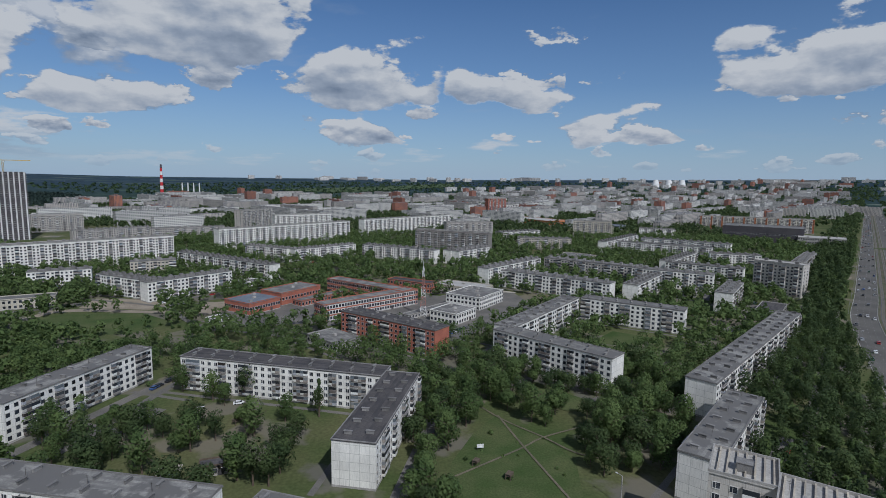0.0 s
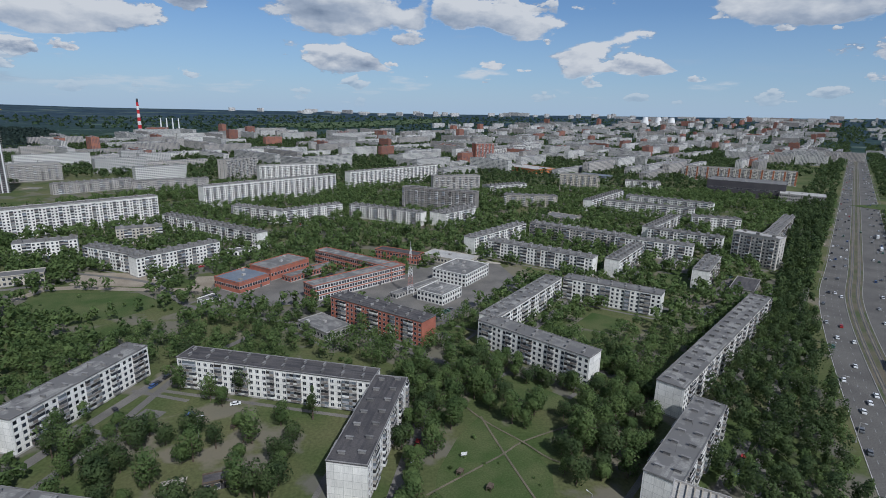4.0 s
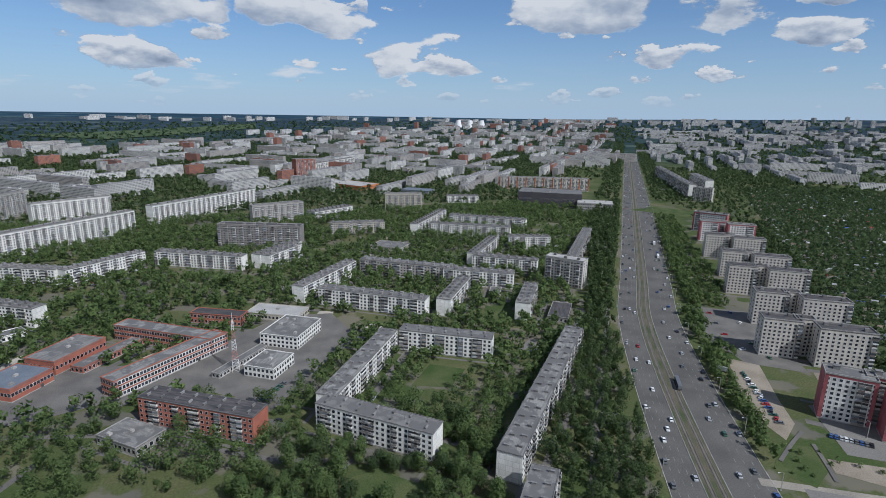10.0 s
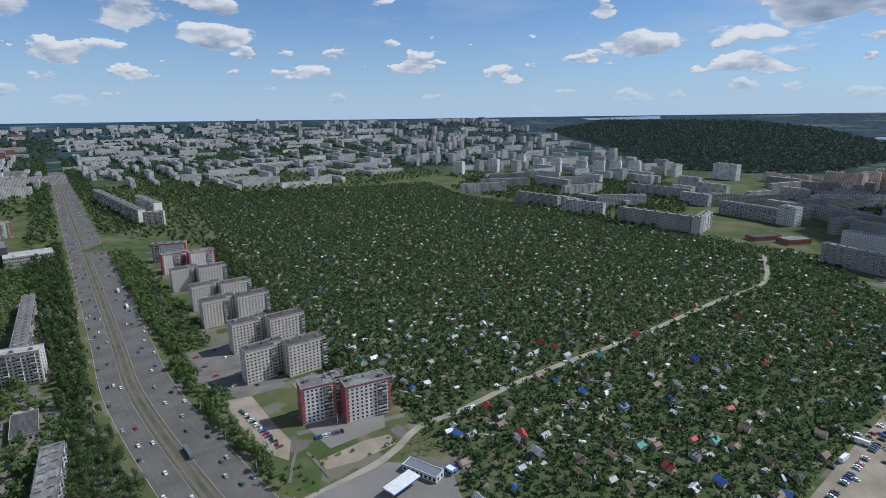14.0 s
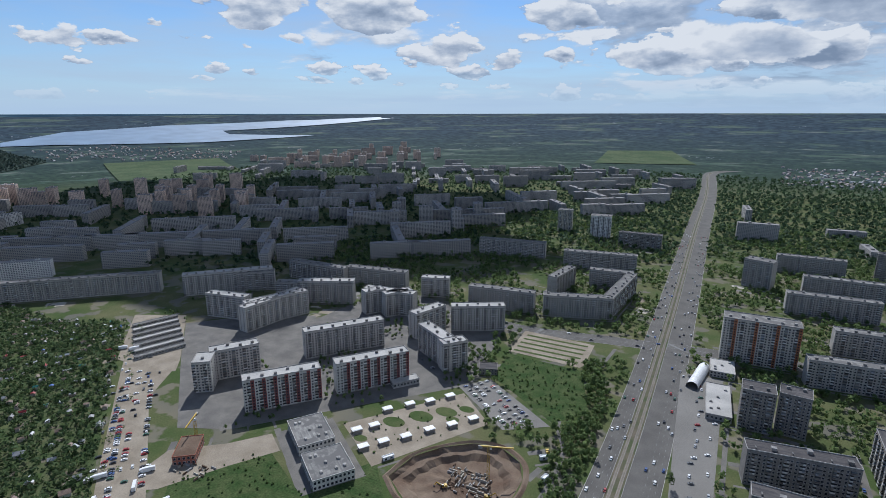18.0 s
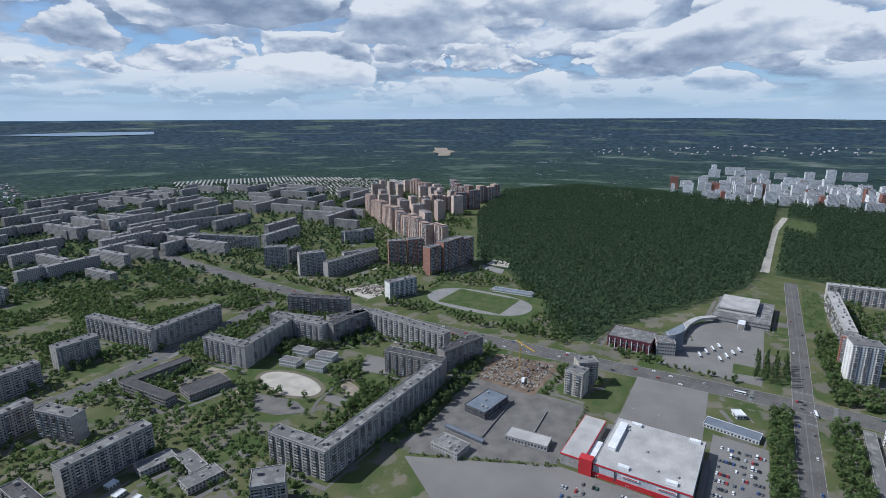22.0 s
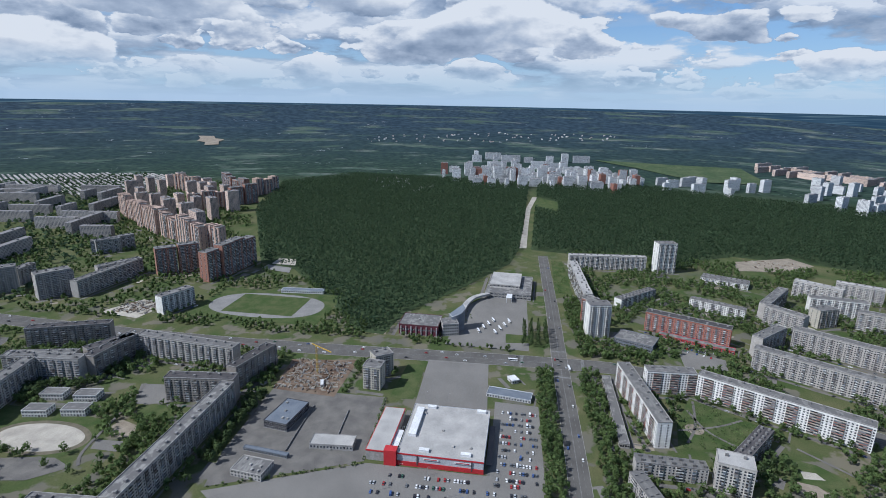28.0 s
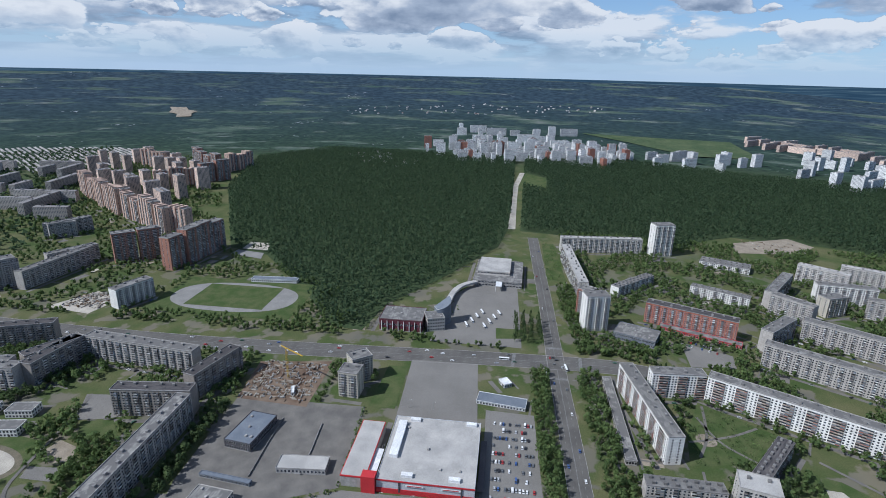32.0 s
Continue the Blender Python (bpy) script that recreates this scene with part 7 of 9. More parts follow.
plant([(-150, 85), (-30, 80), (30, 84), (-20, 98), (-130, 112)], 9, [0, 1, 2, 5], limit=24)
NORTH = [(-340, 110), (-150, 118), (-135, 225), (0, 255), (60, 262), (125, 225), (240, 345), (330, 540), (560, 760), (560, 900), (200, 900), (-340, 900), (-560, 500)]
grove("yard_trees", NORTH, 8.9, 11.5, M["leaf_a"], "leafy green trees filling the yards between the blocks", leaves=58, size=1.2, near=330, clump=-1.45, spread=0.44)
grove("shrubs", NORTH, 16, 3.2, M["leaf_a"], "green shrubs in the yards", leaves=26, size=0.7, spread=0.6, near=380, category="shrubs", base=0.0)
FW = {k: far_wall("far_" + k, c) for k, c in (("white", (0.56, 0.545, 0.51)), ("grey", (0.42, 0.39, 0.355)), ("red", (0.33, 0.14, 0.09)), ("pink", (0.68, 0.52, 0.42)), ("pale", (0.62, 0.60, 0.57)), ("blue", (0.74, 0.74, 0.73)))}


def far_slab(x0, y0, x1, y1, floors, key, words, depth=14):
    """One far block with its front foot on a line, with a parapet, roof houses and balcony stacks."""
    length, t = math.hypot(x1 - x0, y1 - y0), math.atan2(y1 - y0, x1 - x0)
    side = 1 if (x0 * (y1 - y0) - y0 * (x1 - x0)) < 0 else -1
    cx, cy = (x0 + x1) / 2 - math.sin(t) * side * depth / 2, (y0 + y1) / 2 + math.cos(t) * side * depth / 2
    h = 2.8 * floors + 1.5
    rows = [(0, 0, h / 2 - 3, length, depth, h + 6), (0, -side * (depth / 2 - 0.3), h + 0.4, length, 0.5, 0.8), (0, side * (depth / 2 - 0.3), h + 0.4, length, 0.5, 0.8)]
    for u in np.arange(-length / 2 + 9, length / 2 - 4, 22):
        rows.append((u, 0, h + 1.3, 5, 5, 2.6))
        rows.append((u + 6, -side * (depth / 2 + 0.6), h / 2 + 1, 5, 1.2, h - 4))
    ob = new("apartment_block", mesh_of("apartment_block", *boxes(rows), [FW[key]]))
    ob.matrix_basis = pose(cx, cy, float(land_z(np.array(cx), np.array(cy))), 0, 0, math.degrees(t))
    tagged(ob, words, "apartment block", "blocks beyond the gardens")
    FOOT.append((cx, cy, math.cos(t), math.sin(t), length / 2, depth / 2, h))


for x0, y0, x1, y1, floors, key in ((1289, 203, 1225, 99, 9, "grey"), (1184, 86, 1144, 1, 9, "pale"), (1092, -26, 1001, -160, 10, "grey"), (1384, 359, 1450, 250, 9, "pale"), (1403, 93, 1480, 0, 9, "pale"),
                                    (1255, 8, 1290, -95, 9, "pale"), (1497, -61, 1409, -201, 9, "grey"), (1336, -232, 1344, -394, 9, "grey"), (1363, -449, 1399, -600, 9, "pale"), (1500, 330, 1560, 200, 9, "white"),
                                    (1600, 120, 1640, 20, 9, "pale"), (1640, 330, 1700, 220, 9, "grey"), (1770, 240, 1740, 130, 9, "pale")):
    far_slab(x0, y0, x1, y1, floors, key, f"long {'grey' if key == 'grey' else 'pale'} {'nine' if floors == 9 else 'ten'}-storey panel block beside the gardens")
far_slab(1001, -160, 1080, -192, 10, "pale", "short ten-storey wing of a panel block")
for x, y in ((1996, 179), (1951, 88), (1936, 30), (1960, -25), (1940, -85), (2034, 245), (2144, 327), (1962, 400), (1837, 500)):
    far_slab(x, y, x - 12, y - 34, 16, "blue", "white sixteen-storey tower with darker stripes", 22)
far_slab(1902, -340, 1847, -396, 17, "blue", "blue-white striped new tower standing alone", 24)
far_slab(1140, -316, 1117, -338, 12, "pale", "pale twelve-storey tower beside the gardens", 24)
for x, y in ((1860, -472), (1814, -536), (1730, -560), (1790, -470)):
    far_slab(x, y, x - 40, y - 34, 9, "pink", "pinkish stepped nine-storey block", 16)
for x, y in ((1640, -560), (1660, -650), (1600, -690)):
    far_slab(x, y, x - 18, y - 36, 18, "pink", "pink and white eighteen-storey tower", 24)
hall("workshop_hall", 992, -256, 52, 22, 7, 120, "b", "roof_dark", "low brick workshop hall with a dark flat roof", "hall", 1)
hall("workshop_hall", 975, -296, 44, 26, 8, 120, "b", "roof_felt", "low brick workshop hall with a dark flat roof", "hall", 1)
lot("garden_field", [(1040, -206), (1062, -255), (1020, -262), (988, -232), (990, -205)], "lawn", "bright green playing field beside the workshops", 0.1)
KERB = offset_line(AVENUE, 30)
KERB = [tuple(q) for q in KERB[(KERB[:, 1] > 70) & (KERB[:, 1] < 860)][::3]]
POPLARS = KERB[::-1] + [(600, 850), (480, 690), (235, 345), (160, 268), (110, 195), (95, 130), (100, 60)][0:]
grove("avenue_trees", POPLARS, 7.4, 15, M["leaf_b"], "dense belt of dark poplars along the avenue", leaves=90, size=1.0, spread=0.25, near=420, clump=-1.5)
grove("avenue_trees", POPLARS, 9.0, 10, M["leaf_a"], "lighter maples and shrubs under the poplars", leaves=60, size=1.1, spread=0.4, near=420, clump=-1.0)
grove("roadside_trees", [(236, 205), (300, 290), (420, 450), (520, 585), (640, 745), (665, 725), (560, 575), (450, 425), (330, 275), (262, 190)], 6.2, 8, M["leaf_a"],
      "green trees between the avenue and the towers", leaves=60, size=0.9, near=420, clump=-1.35, margin=1.5, spread=0.46)
DACHA = [(759, 626), (555, 400), (461, 292), (400, 227), (356, 167), (312, 125), (284, 92), (258, 78), (236, 56), (224, 20), (222, -40), (250, -84), (304, -102), (362, -145), (508, -251),
         (631, -345), (705, -306), (880, -312), (940, -228), (985, -172), (1080, -34), (1130, -2), (1170, 82), (1214, 104), (1272, 202), (1372, 352), (1611, 523), (1411, 763), (1296, 946), (1090, 975)]
M["leaf_garden"] = leaf_mat("garden_leaves", (0.052, 0.088, 0.036), (0.100, 0.143, 0.060))
grove("garden_trees", DACHA, 6.0, 4.9, M["leaf_garden"], "low fruit trees and shrubs of the allotment gardens", vary=(0.45, 1.45), leaves=13, size=1.5, spread=0.82, near=260, category="garden trees", base=0.0)
M["garden"] = surface("garden_soil", (0.050, 0.078, 0.028), (0.105, 0.110, 0.056), 0.07, 0.8, 1.0, spec=0.1)
sheet("garden_ground", DACHA, 0.02, M["garden"], "dark green and brown ground of the allotments", "garden")
FOREST_W = [(-669, -199), (-757, -263), (-915, -396), (-942, -476), (-1397, -721), (-1901, -869), (-2208, -684), (-2128, 38), (-1174, 21), (-1038, 2), (-858, -82), (-748, -145), (-664, -158)]
FOREST_E = [(-1152, 44), (-1140, 113), (-1130, 271), (-1070, 326), (-1160, 415), (-1190, 470), (-1160, 626), (-1106, 720), (-1045, 791), (-1096, 925), (-1080, 1010), (-1240, 1180), (-1715, 1500), (-1800, 1180), (-1947, 801), (-2174, 424), (-2086, 71)]
M["needle_floor"] = surface("forest_floor", (0.045, 0.066, 0.030), (0.055, 0.078, 0.036), 0.05, 0.5, 1.0, spec=0.1)
for pts in (FOREST_W, FOREST_E):
    grove("forest", pts, 7.6, 19, M["leaf_c"], "dense dark pine forest at the edge of the town", leaves=12, size=1.9, spread=0.30, pointed=True, category="forest", vary=(0.84, 1.1))
    sheet("forest_floor", pts, 0.2, M["needle_floor"], "dark forest floor", "forest floor")
grove("south_trees", [(60, -240), (300, -500), (700, -700), (400, -1300), (-400, -1300), (-560, -700), (-560, -250), (-200, -230)], 10.5, 9, M["leaf_a"],
      "green trees between the blocks", leaves=27, size=1.6, spread=0.5, clump=-0.7)
grove("avenue_south_trees", [(64, -250), (84, -250), (90, -300), (92, -370), (108, -494), (90, -510), (66, -400)], 5.4, 7, M["leaf_a"], "trees and bushes beside the avenue", leaves=70, size=0.9, spread=0.5, margin=1)
grove("avenue_poplars", [(4, -250), (-6, -330), (6, -400), (16, -400), (12, -250)], 6, 13, M["leaf_b"], "dark row of poplars beside the avenue", leaves=120, size=0.8, spread=0.26)
grove("west_trees", [(-380, 110), (-330, 330), (-560, 700), (-700, 960), (-1090, 990), (-1120, 640), (-1150, 120), (-700, 105)], 9.2, 9.5, M["leaf_a"], "green trees in the courtyards", leaves=40, size=1.4, spread=0.46, clump=-0.55)
grove("street_trees", [(-300, 100), (-600, 98), (-600, 124), (-300, 126)], 6, 11, M["leaf_a"], "row of green trees along the street", leaves=110, size=0.85)
grove("street_trees", [(-290, 52), (-600, 48), (-600, 70), (-290, 72)], 5.5, 11, M["leaf_a"], "row of green trees along the street", leaves=110, size=0.85)
grove("park_trees", [(-520, -480), (-380, -480), (-330, -330), (-420, -300), (-520, -300)], 10.5, 10, M["leaf_a"], "park trees round the sports ground", leaves=60, size=1.1, clump=0.5)
grove("park_wood", [(-432, -520), (-436, -450), (-462, -440), (-500, -420), (-560, -440), (-560, -520)], 7.5, 12, M["leaf_b"], "dense dark wood beside the nursery school", leaves=60, size=1.2, spread=0.42)
grove("lime_row", [(-492, -224), (-465, -236), (-421, -237), (-370, -232), (-370, -246), (-421, -250), (-465, -250), (-500, -238)], 5.5, 12, M["leaf_b"], "row of dark trees beside the long block", leaves=90, size=1.1, spread=0.32)
sq_x, sq_y = [q.ravel() for q in np.meshgrid(np.linspace(-722, -664, 9), np.linspace(33, 62, 4))]
sq_h = rng.uniform(17, 23, len(sq_x))
crowns("square_poplars", sq_x + rng.uniform(-1.5, 1.5, len(sq_x)), sq_y + rng.uniform(-1.5, 1.5, len(sq_x)), sq_h * 0.2, sq_h, 130, 0.9, M["leaf_b"], "rows of tall dark poplars by the bus square", "trees", 0.05, True)
grove("far_trees", [(-1000, 960), (-300, 900), (500, 930), (620, 1060), (1250, 1850), (300, 2150), (-500, 2100), (-1250, 1700)], 17, 12, M["leaf_b"],
      "trees between the slabs beyond the near quarter", leaves=16, size=2.3, spread=0.55, vary=(0.5, 1.2), margin=2)
grove("far_trees", [(-1100, 1000), (-200, 950), (500, 950), (700, 1100), (1300, 1500), (2600, 3300), (1000, 3400), (-500, 2600), (-1400, 1900)], 24, 10, M["leaf_b"],
      "trees between far housing blocks", leaves=7, size=4.2, spread=0.7)
grove("far_trees", [(2000, 900), (3000, 2400), (3900, 2300), (4500, 900), (3700, 400), (2200, 500)], 42, 11, M["leaf_c"], "dark trees among the eastern quarters", leaves=6, size=6.5, spread=1.2)
grove("far_trees", [(1000, 900), (1700, 1900), (2600, 3000), (3400, 1700), (1800, 500), (1500, 300), (1200, -100), (1900, -200), (1900, 500)], 24, 10, M["leaf_b"],
      "trees between far housing blocks", leaves=7, size=4.2, spread=0.7)
grove("far_trees", [(600, -500), (1800, -500), (1900, -1700), (400, -2400), (-1300, -2200), (-2000, -1500), (-1100, -900), (-560, -700), (-400, -1000), (300, -1000)], 24, 10, M["leaf_c"],
      "trees between far housing blocks", leaves=7, size=4.2, spread=0.7)

grove("avenue_west_trees", [(-640, 20), (-640, -1000), (-660, -1000), (-662, 20)], 8, 8, M["leaf_a"], "trees and hedges along the western avenue", leaves=60, size=1.2, clump=-0.6)
grove("avenue_west_trees", [(-566, -20), (-580, -240), (-580, -1000), (-560, -1000), (-552, -20)], 8, 9, M["leaf_a"], "trees between the western avenue and the blocks", leaves=60, size=1.2, clump=-0.6)
grove("avenue_west_trees", [(-646, 110), (-634, 190), (-580, 310), (-460, 520), (-480, 530), (-610, 310), (-670, 190), (-672, 110)], 8, 9, M["leaf_a"], "trees and hedges along the western avenue", leaves=60, size=1.2, clump=-0.9)
grove("western_yard_trees", [(-330, -260), (-560, -260), (-570, -1000), (-300, -1000), (-250, -600)], 9, 9.5, M["leaf_a"], "green trees in the western courtyards", leaves=40, size=1.4, spread=0.48, clump=-0.1)
grove("stadium_trees", [(-640, -480), (-660, -150), (-760, -200), (-900, -390), (-930, -480), (-800, -520)], 9, 9, M["leaf_a"], "trees round the stadium", leaves=50, size=1.2, clump=-0.1)
grove("tower_yard_trees", [(-660, -500), (-930, -490), (-1400, -740), (-1900, -1100), (-1500, -1300), (-700, -1000)], 12, 9, M["leaf_a"], "trees between the towers", leaves=26, size=1.9, clump=-0.6)
grove("bank_trees", [(-120, 110), (-380, 120), (-420, 420), (-240, 460), (-160, 250)], 10.5, 10, M["leaf_a"], "green trees on the slope behind the blocks", leaves=60, size=1.2, clump=-1.2)

grove("block_yard_trees", [(450, -300), (340, -235), (190, -400), (215, -560), (420, -560), (640, -520), (620, -380)], 9, 5.5, M["leaf_a"], "small trees in the yards of the new blocks", leaves=40, size=0.9, clump=0.1)


def bushes(pts, spacing, keep, height, label):
    """Bushes on open plots."""
    a = np.array(pts, float)
    gx, gy = np.meshgrid(np.arange(*np.stack([a.min(0), a.max(0)])[:, 0], spacing), np.arange(*np.stack([a.min(0), a.max(0)])[:, 1], spacing))
    px, py = gx.ravel() + rng.uniform(-2, 2, gx.size), gy.ravel() + rng.uniform(-2, 2, gx.size)
    ok = inside(px, py, pts) & (rng.random(gx.size) < keep)
    px, py = px[ok], py[ok]
    h = height * rng.uniform(0.4, 1.3, len(px))
    crowns("bushes", px, py, h * 0.7, h, 24, 0.6, M["leaf_a"], label, "bushes", 0.0)


bushes([(182, -480), (104, -476), (80, -400), (104, -372), (180, -425)], 4.6, 0.42, 2.0, "bushes and tall weeds on the overgrown plot")
bushes([(258, -290), (190, -382), (150, -346), (205, -255)], 7, 0.3, 1.2, "clipped low hedges of the square")
bushes([(250, 191), (268, 182), (256, 168), (236, 160), (229, 176)], 5, 0.4, 2.4, "bushes on the small lawn")
bushes([(262, 174), (288, 156), (300, 142), (291, 134), (268, 150), (255, 165)], 5, 0.35, 3.0, "young spruces and bushes in the garden strip")
grove("kerb_trees", [(303, 303), (306, 280), (268, 231), (259, 209), (238, 184), (232, 179), (238, 195), (259, 237), (283, 274), (346, 360), (366, 362), (336, 322)], 5.2, 8.5, M["leaf_a"], "dense green trees along the kerb of the avenue", leaves=100, size=0.85, spread=0.44, margin=0.5)
grove("kerb_trees", [(583, 665), (597, 668), (501, 541), (403, 411), (372, 372), (366, 380), (394, 418), (451, 502)], 5.6, 8, M["leaf_a"], "dense green trees along the kerb of the avenue", leaves=60, size=1.0, spread=0.46, margin=0.5)
bushes([(278, 128), (310, 118), (296, 104), (282, 112)], 6, 0.9, 7.5, "trees at the corner of the gardens")
bushes([(-263, 326), (-262, 354), (-201, 358), (-172, 338), (-187, 311), (-228, 304)], 14, 0.25, 2.5, "bushes at the school field")
bushes([(2, 150), (6, 139), (27, 137), (43, 150), (46, 172), (36, 190), (22, 206), (12, 190), (4, 170)], 6, 0.22, 1.2, "low bushes in the meadow")
for k in range(5):
    y = -492 - 11 * k
    ribbon("grass_strip", np.array([(112.0, y), (145, y), (182, y)]), -1.8, 1.8, 0.32 + 0.003 * k, M["lawn"], "strip of weedy grass on the sand", "grass strip")

grove("tower_belt_trees", [(352, 172), (395, 230), (458, 295), (552, 404), (756, 630), (738, 646), (520, 425), (425, 300), (380, 245), (340, 185)], 6.5, 11, M["leaf_b"], "belt of dark trees between the towers and the gardens", leaves=60, size=1.2)
for side in (1, -1):
    strip = [tuple(q) for q in offset_line(AVENUE, side * 30)[(AVENUE[:, 1] > 860) & (AVENUE[:, 1] < 2450)][::4]] + [tuple(q) for q in offset_line(AVENUE, side * 75)[(AVENUE[:, 1] > 860) & (AVENUE[:, 1] < 2450)][::-4]]
    grove("avenue_far_trees", strip, 14, 11, M["leaf_b"], "dark trees along the far avenue", leaves=16, size=2.4, spread=0.45)
grove("junction_trees", [(640, 640), (760, 640), (1090, 990), (1296, 960), (1500, 1300), (1240, 1420), (820, 900)], 15, 10, M["leaf_b"], "trees and gardens beyond the junction", leaves=16, size=2.2, spread=0.5)

grove("site_trees", [(-497, -240), (-550, -253), (-600, -258), (-600, -270), (-550, -268), (-497, -254)], 6, 10, M["leaf_a"], "row of trees beside the building site", leaves=80, size=1.0)
grove("site_hedge", [(-492, -164), (-592, -164), (-592, -157), (-492, -158)], 4.5, 5, M["leaf_a"], "hedge along the building site", leaves=50, size=0.8, spread=0.5, margin=0.5)
grove("junction_west_trees", [(-640, 104), (-800, 92), (-860, 96), (-860, 118), (-690, 122), (-640, 128)], 6.5, 11, M["leaf_a"], "trees beside the street to the forest", leaves=70, size=1.1)
grove("hedge_trees", [(-620, 98), (-560, 300), (-574, 306), (-640, 200), (-636, 110)], 7, 5, M["leaf_a"], "low trees and hedges along the avenue", leaves=50, size=0.9)
grove("court_trees", [(-566, 204), (-537, 260), (-510, 290), (-440, 300), (-420, 180), (-500, 170)], 9, 9, M["leaf_b"], "spruces and limes in the courtyard", leaves=80, size=1.0, clump=-0.3)
bushes([(-1072, 84), (-1077, 106), (-878, 113), (-872, 84)], 7, 0.5, 5.0, "row of young trees on the green strip")
bushes([(324, -178), (288, -236), (235, -210), (212, -255), (165, -212), (190, -130), (270, -120)], 5, 0.4, 1.5, "tall weeds and bushes on the vacant lot")
bushes([(607, -336), (506, -257), (369, -153), (360, -163), (500, -270), (598, -350)], 7, 0.35, 4.0, "bushes along the garden fence")
bushes([(-788, -60), (-750, -40), (-720, -60), (-740, -70)], 6, 0.5, 3.0, "bushes at the edge of the bus square")

EAST_YARDS = [(1000, -60), (1120, -150), (1600, -240), (1900, -120), (1830, 400), (1500, 420), (1320, 220)]
grove("east_yard_trees", EAST_YARDS, 14, 9, M["leaf_b"], "trees between the slabs beyond the gardens", leaves=9, size=3.6, spread=0.6)
grove("south_yard_trees", [(60, -900), (300, -900), (500, -1500), (100, -1900), (-600, -1900), (-1150, -1900), (-600, -950), (-60, -1150)], 20, 10, M["leaf_c"], "trees between the southern slabs", leaves=9, size=3.6, spread=0.6)

bushes([(-566, 214), (-537, 250), (-520, 274), (-477, 238), (-468, 178), (-511, 188)], 8.5, 0.75, 8.0, "limes and shrubs in the paved courtyard")
yt = np.array([(-400, -322), (-414, -320), (-409, -326), (-475, -323), (-349, -325), (-339, -344), (-343, -371), (-458, -374), (-358, -434), (-360, -405), (-362, -369), (-470, -330), (-384, -318), (-430, -378)], float)
crowns("yard_lime", yt[:, 0], yt[:, 1], rng.uniform(4, 6, len(yt)), rng.uniform(9, 13, len(yt)), 110, 1.0, M["leaf_a"], "broad limes scattered over the yard", "trees", 0.1)
for x0, y0, x1, y1 in ((-398, -100, -345, -222), (-505, -112, -402, -106), (-520, 52, -388, 55), (-484, -78, -484, -4)):
    n = int(math.hypot(x1 - x0, y1 - y0) / 3)
    line_x, line_y = np.linspace(x0, x1, n) + rng.uniform(-0.6, 0.6, n), np.linspace(y0, y1, n) + rng.uniform(-0.6, 0.6, n)
    keep = rng.random(n) < 0.7
    hh = rng.uniform(1.2, 4.5, keep.sum())
    crowns("hedge", line_x[keep], line_y[keep], hh * 0.6, hh, 26, 0.6, M["leaf_a"], "hedge and young trees at the edge of the car park", "hedge", 0.0)

# ---- vehicles ----
def swept(name, prof, width, mat, inset=0.0):
    """A body from its side outline, swept across its width, the upper points drawn in."""
    top = max(z for _, z in prof)
    low = min(z for _, z in prof)
    n = len(prof)
    v = [(x, s * (width / 2 - inset * max(0.0, (z - low) / (top - low) - 0.45)), z) for s in (-1, 1) for x, z in prof]
    bm = bmesh.new()
    vs = [bm.verts.new(p) for p in v]
    bm.faces.new(vs[:n]), bm.faces.new(vs[n:][::-1])
    for i in range(n):
        bm.faces.new((vs[i], vs[n + i], vs[n + (i + 1) % n], vs[(i + 1) % n]))
    bmesh.ops.recalc_face_normals(bm, faces=bm.faces)
    me = bpy.data.meshes.new(name)
    bm.to_mesh(me), bm.free()
    me.materials.append(mat)
    return me


def wheel_mesh(r=0.32):
    bm = bmesh.new()
    bmesh.ops.create_cone(bm, cap_ends=True, segments=12, radius1=r, radius2=r, depth=0.24, matrix=pose(0, 0, 0, 90, 0, 0))
    me = bpy.data.meshes.new("wheel")
    bm.to_mesh(me), bm.free()
    me.materials.append(M["tyre"])
    return me


M["tyre"] = surface("tyre", (0.025, 0.025, 0.026), None, 1, 5, 0.9, bump=0)
M["car_glass"] = surface("car_glass", (0.03, 0.035, 0.04), None, 1, 3, 0.08, bump=0, spec=0.6)
PAINT = {"white": (0.78, 0.78, 0.77), "black": (0.025, 0.025, 0.03), "silver": (0.42, 0.43, 0.44), "grey": (0.13, 0.135, 0.14), "red": (0.36, 0.03, 0.03), "blue": (0.05, 0.10, 0.26), "green": (0.05, 0.12, 0.08)}
for key, col in PAINT.items():
    M["car_" + key] = surface(key + "_car_paint", col, tuple(c * 0.92 for c in col), 0.5, 3, 0.3, 0.0, bump=0, spec=0.6)
WHEEL, WHEEL_BIG = wheel_mesh(), wheel_mesh(0.5)
SEDAN = [(-2.2, 0.3), (-2.22, 0.82), (-1.55, 0.96), (-0.95, 1.43), (0.55, 1.45), (1.25, 0.97), (2.1, 0.82), (2.22, 0.3)]
SEDAN_GLASS = [(-1.58, 0.99), (-0.98, 1.38), (0.60, 1.40), (1.30, 0.99)]
VAN = [(-2.6, 0.4), (-2.62, 2.2), (1.5, 2.25), (2.15, 1.25), (2.65, 1.1), (2.7, 0.4)]
VAN_GLASS = [(1.2, 1.3), (1.2, 2.0), (1.62, 2.1), (2.2, 1.3)]


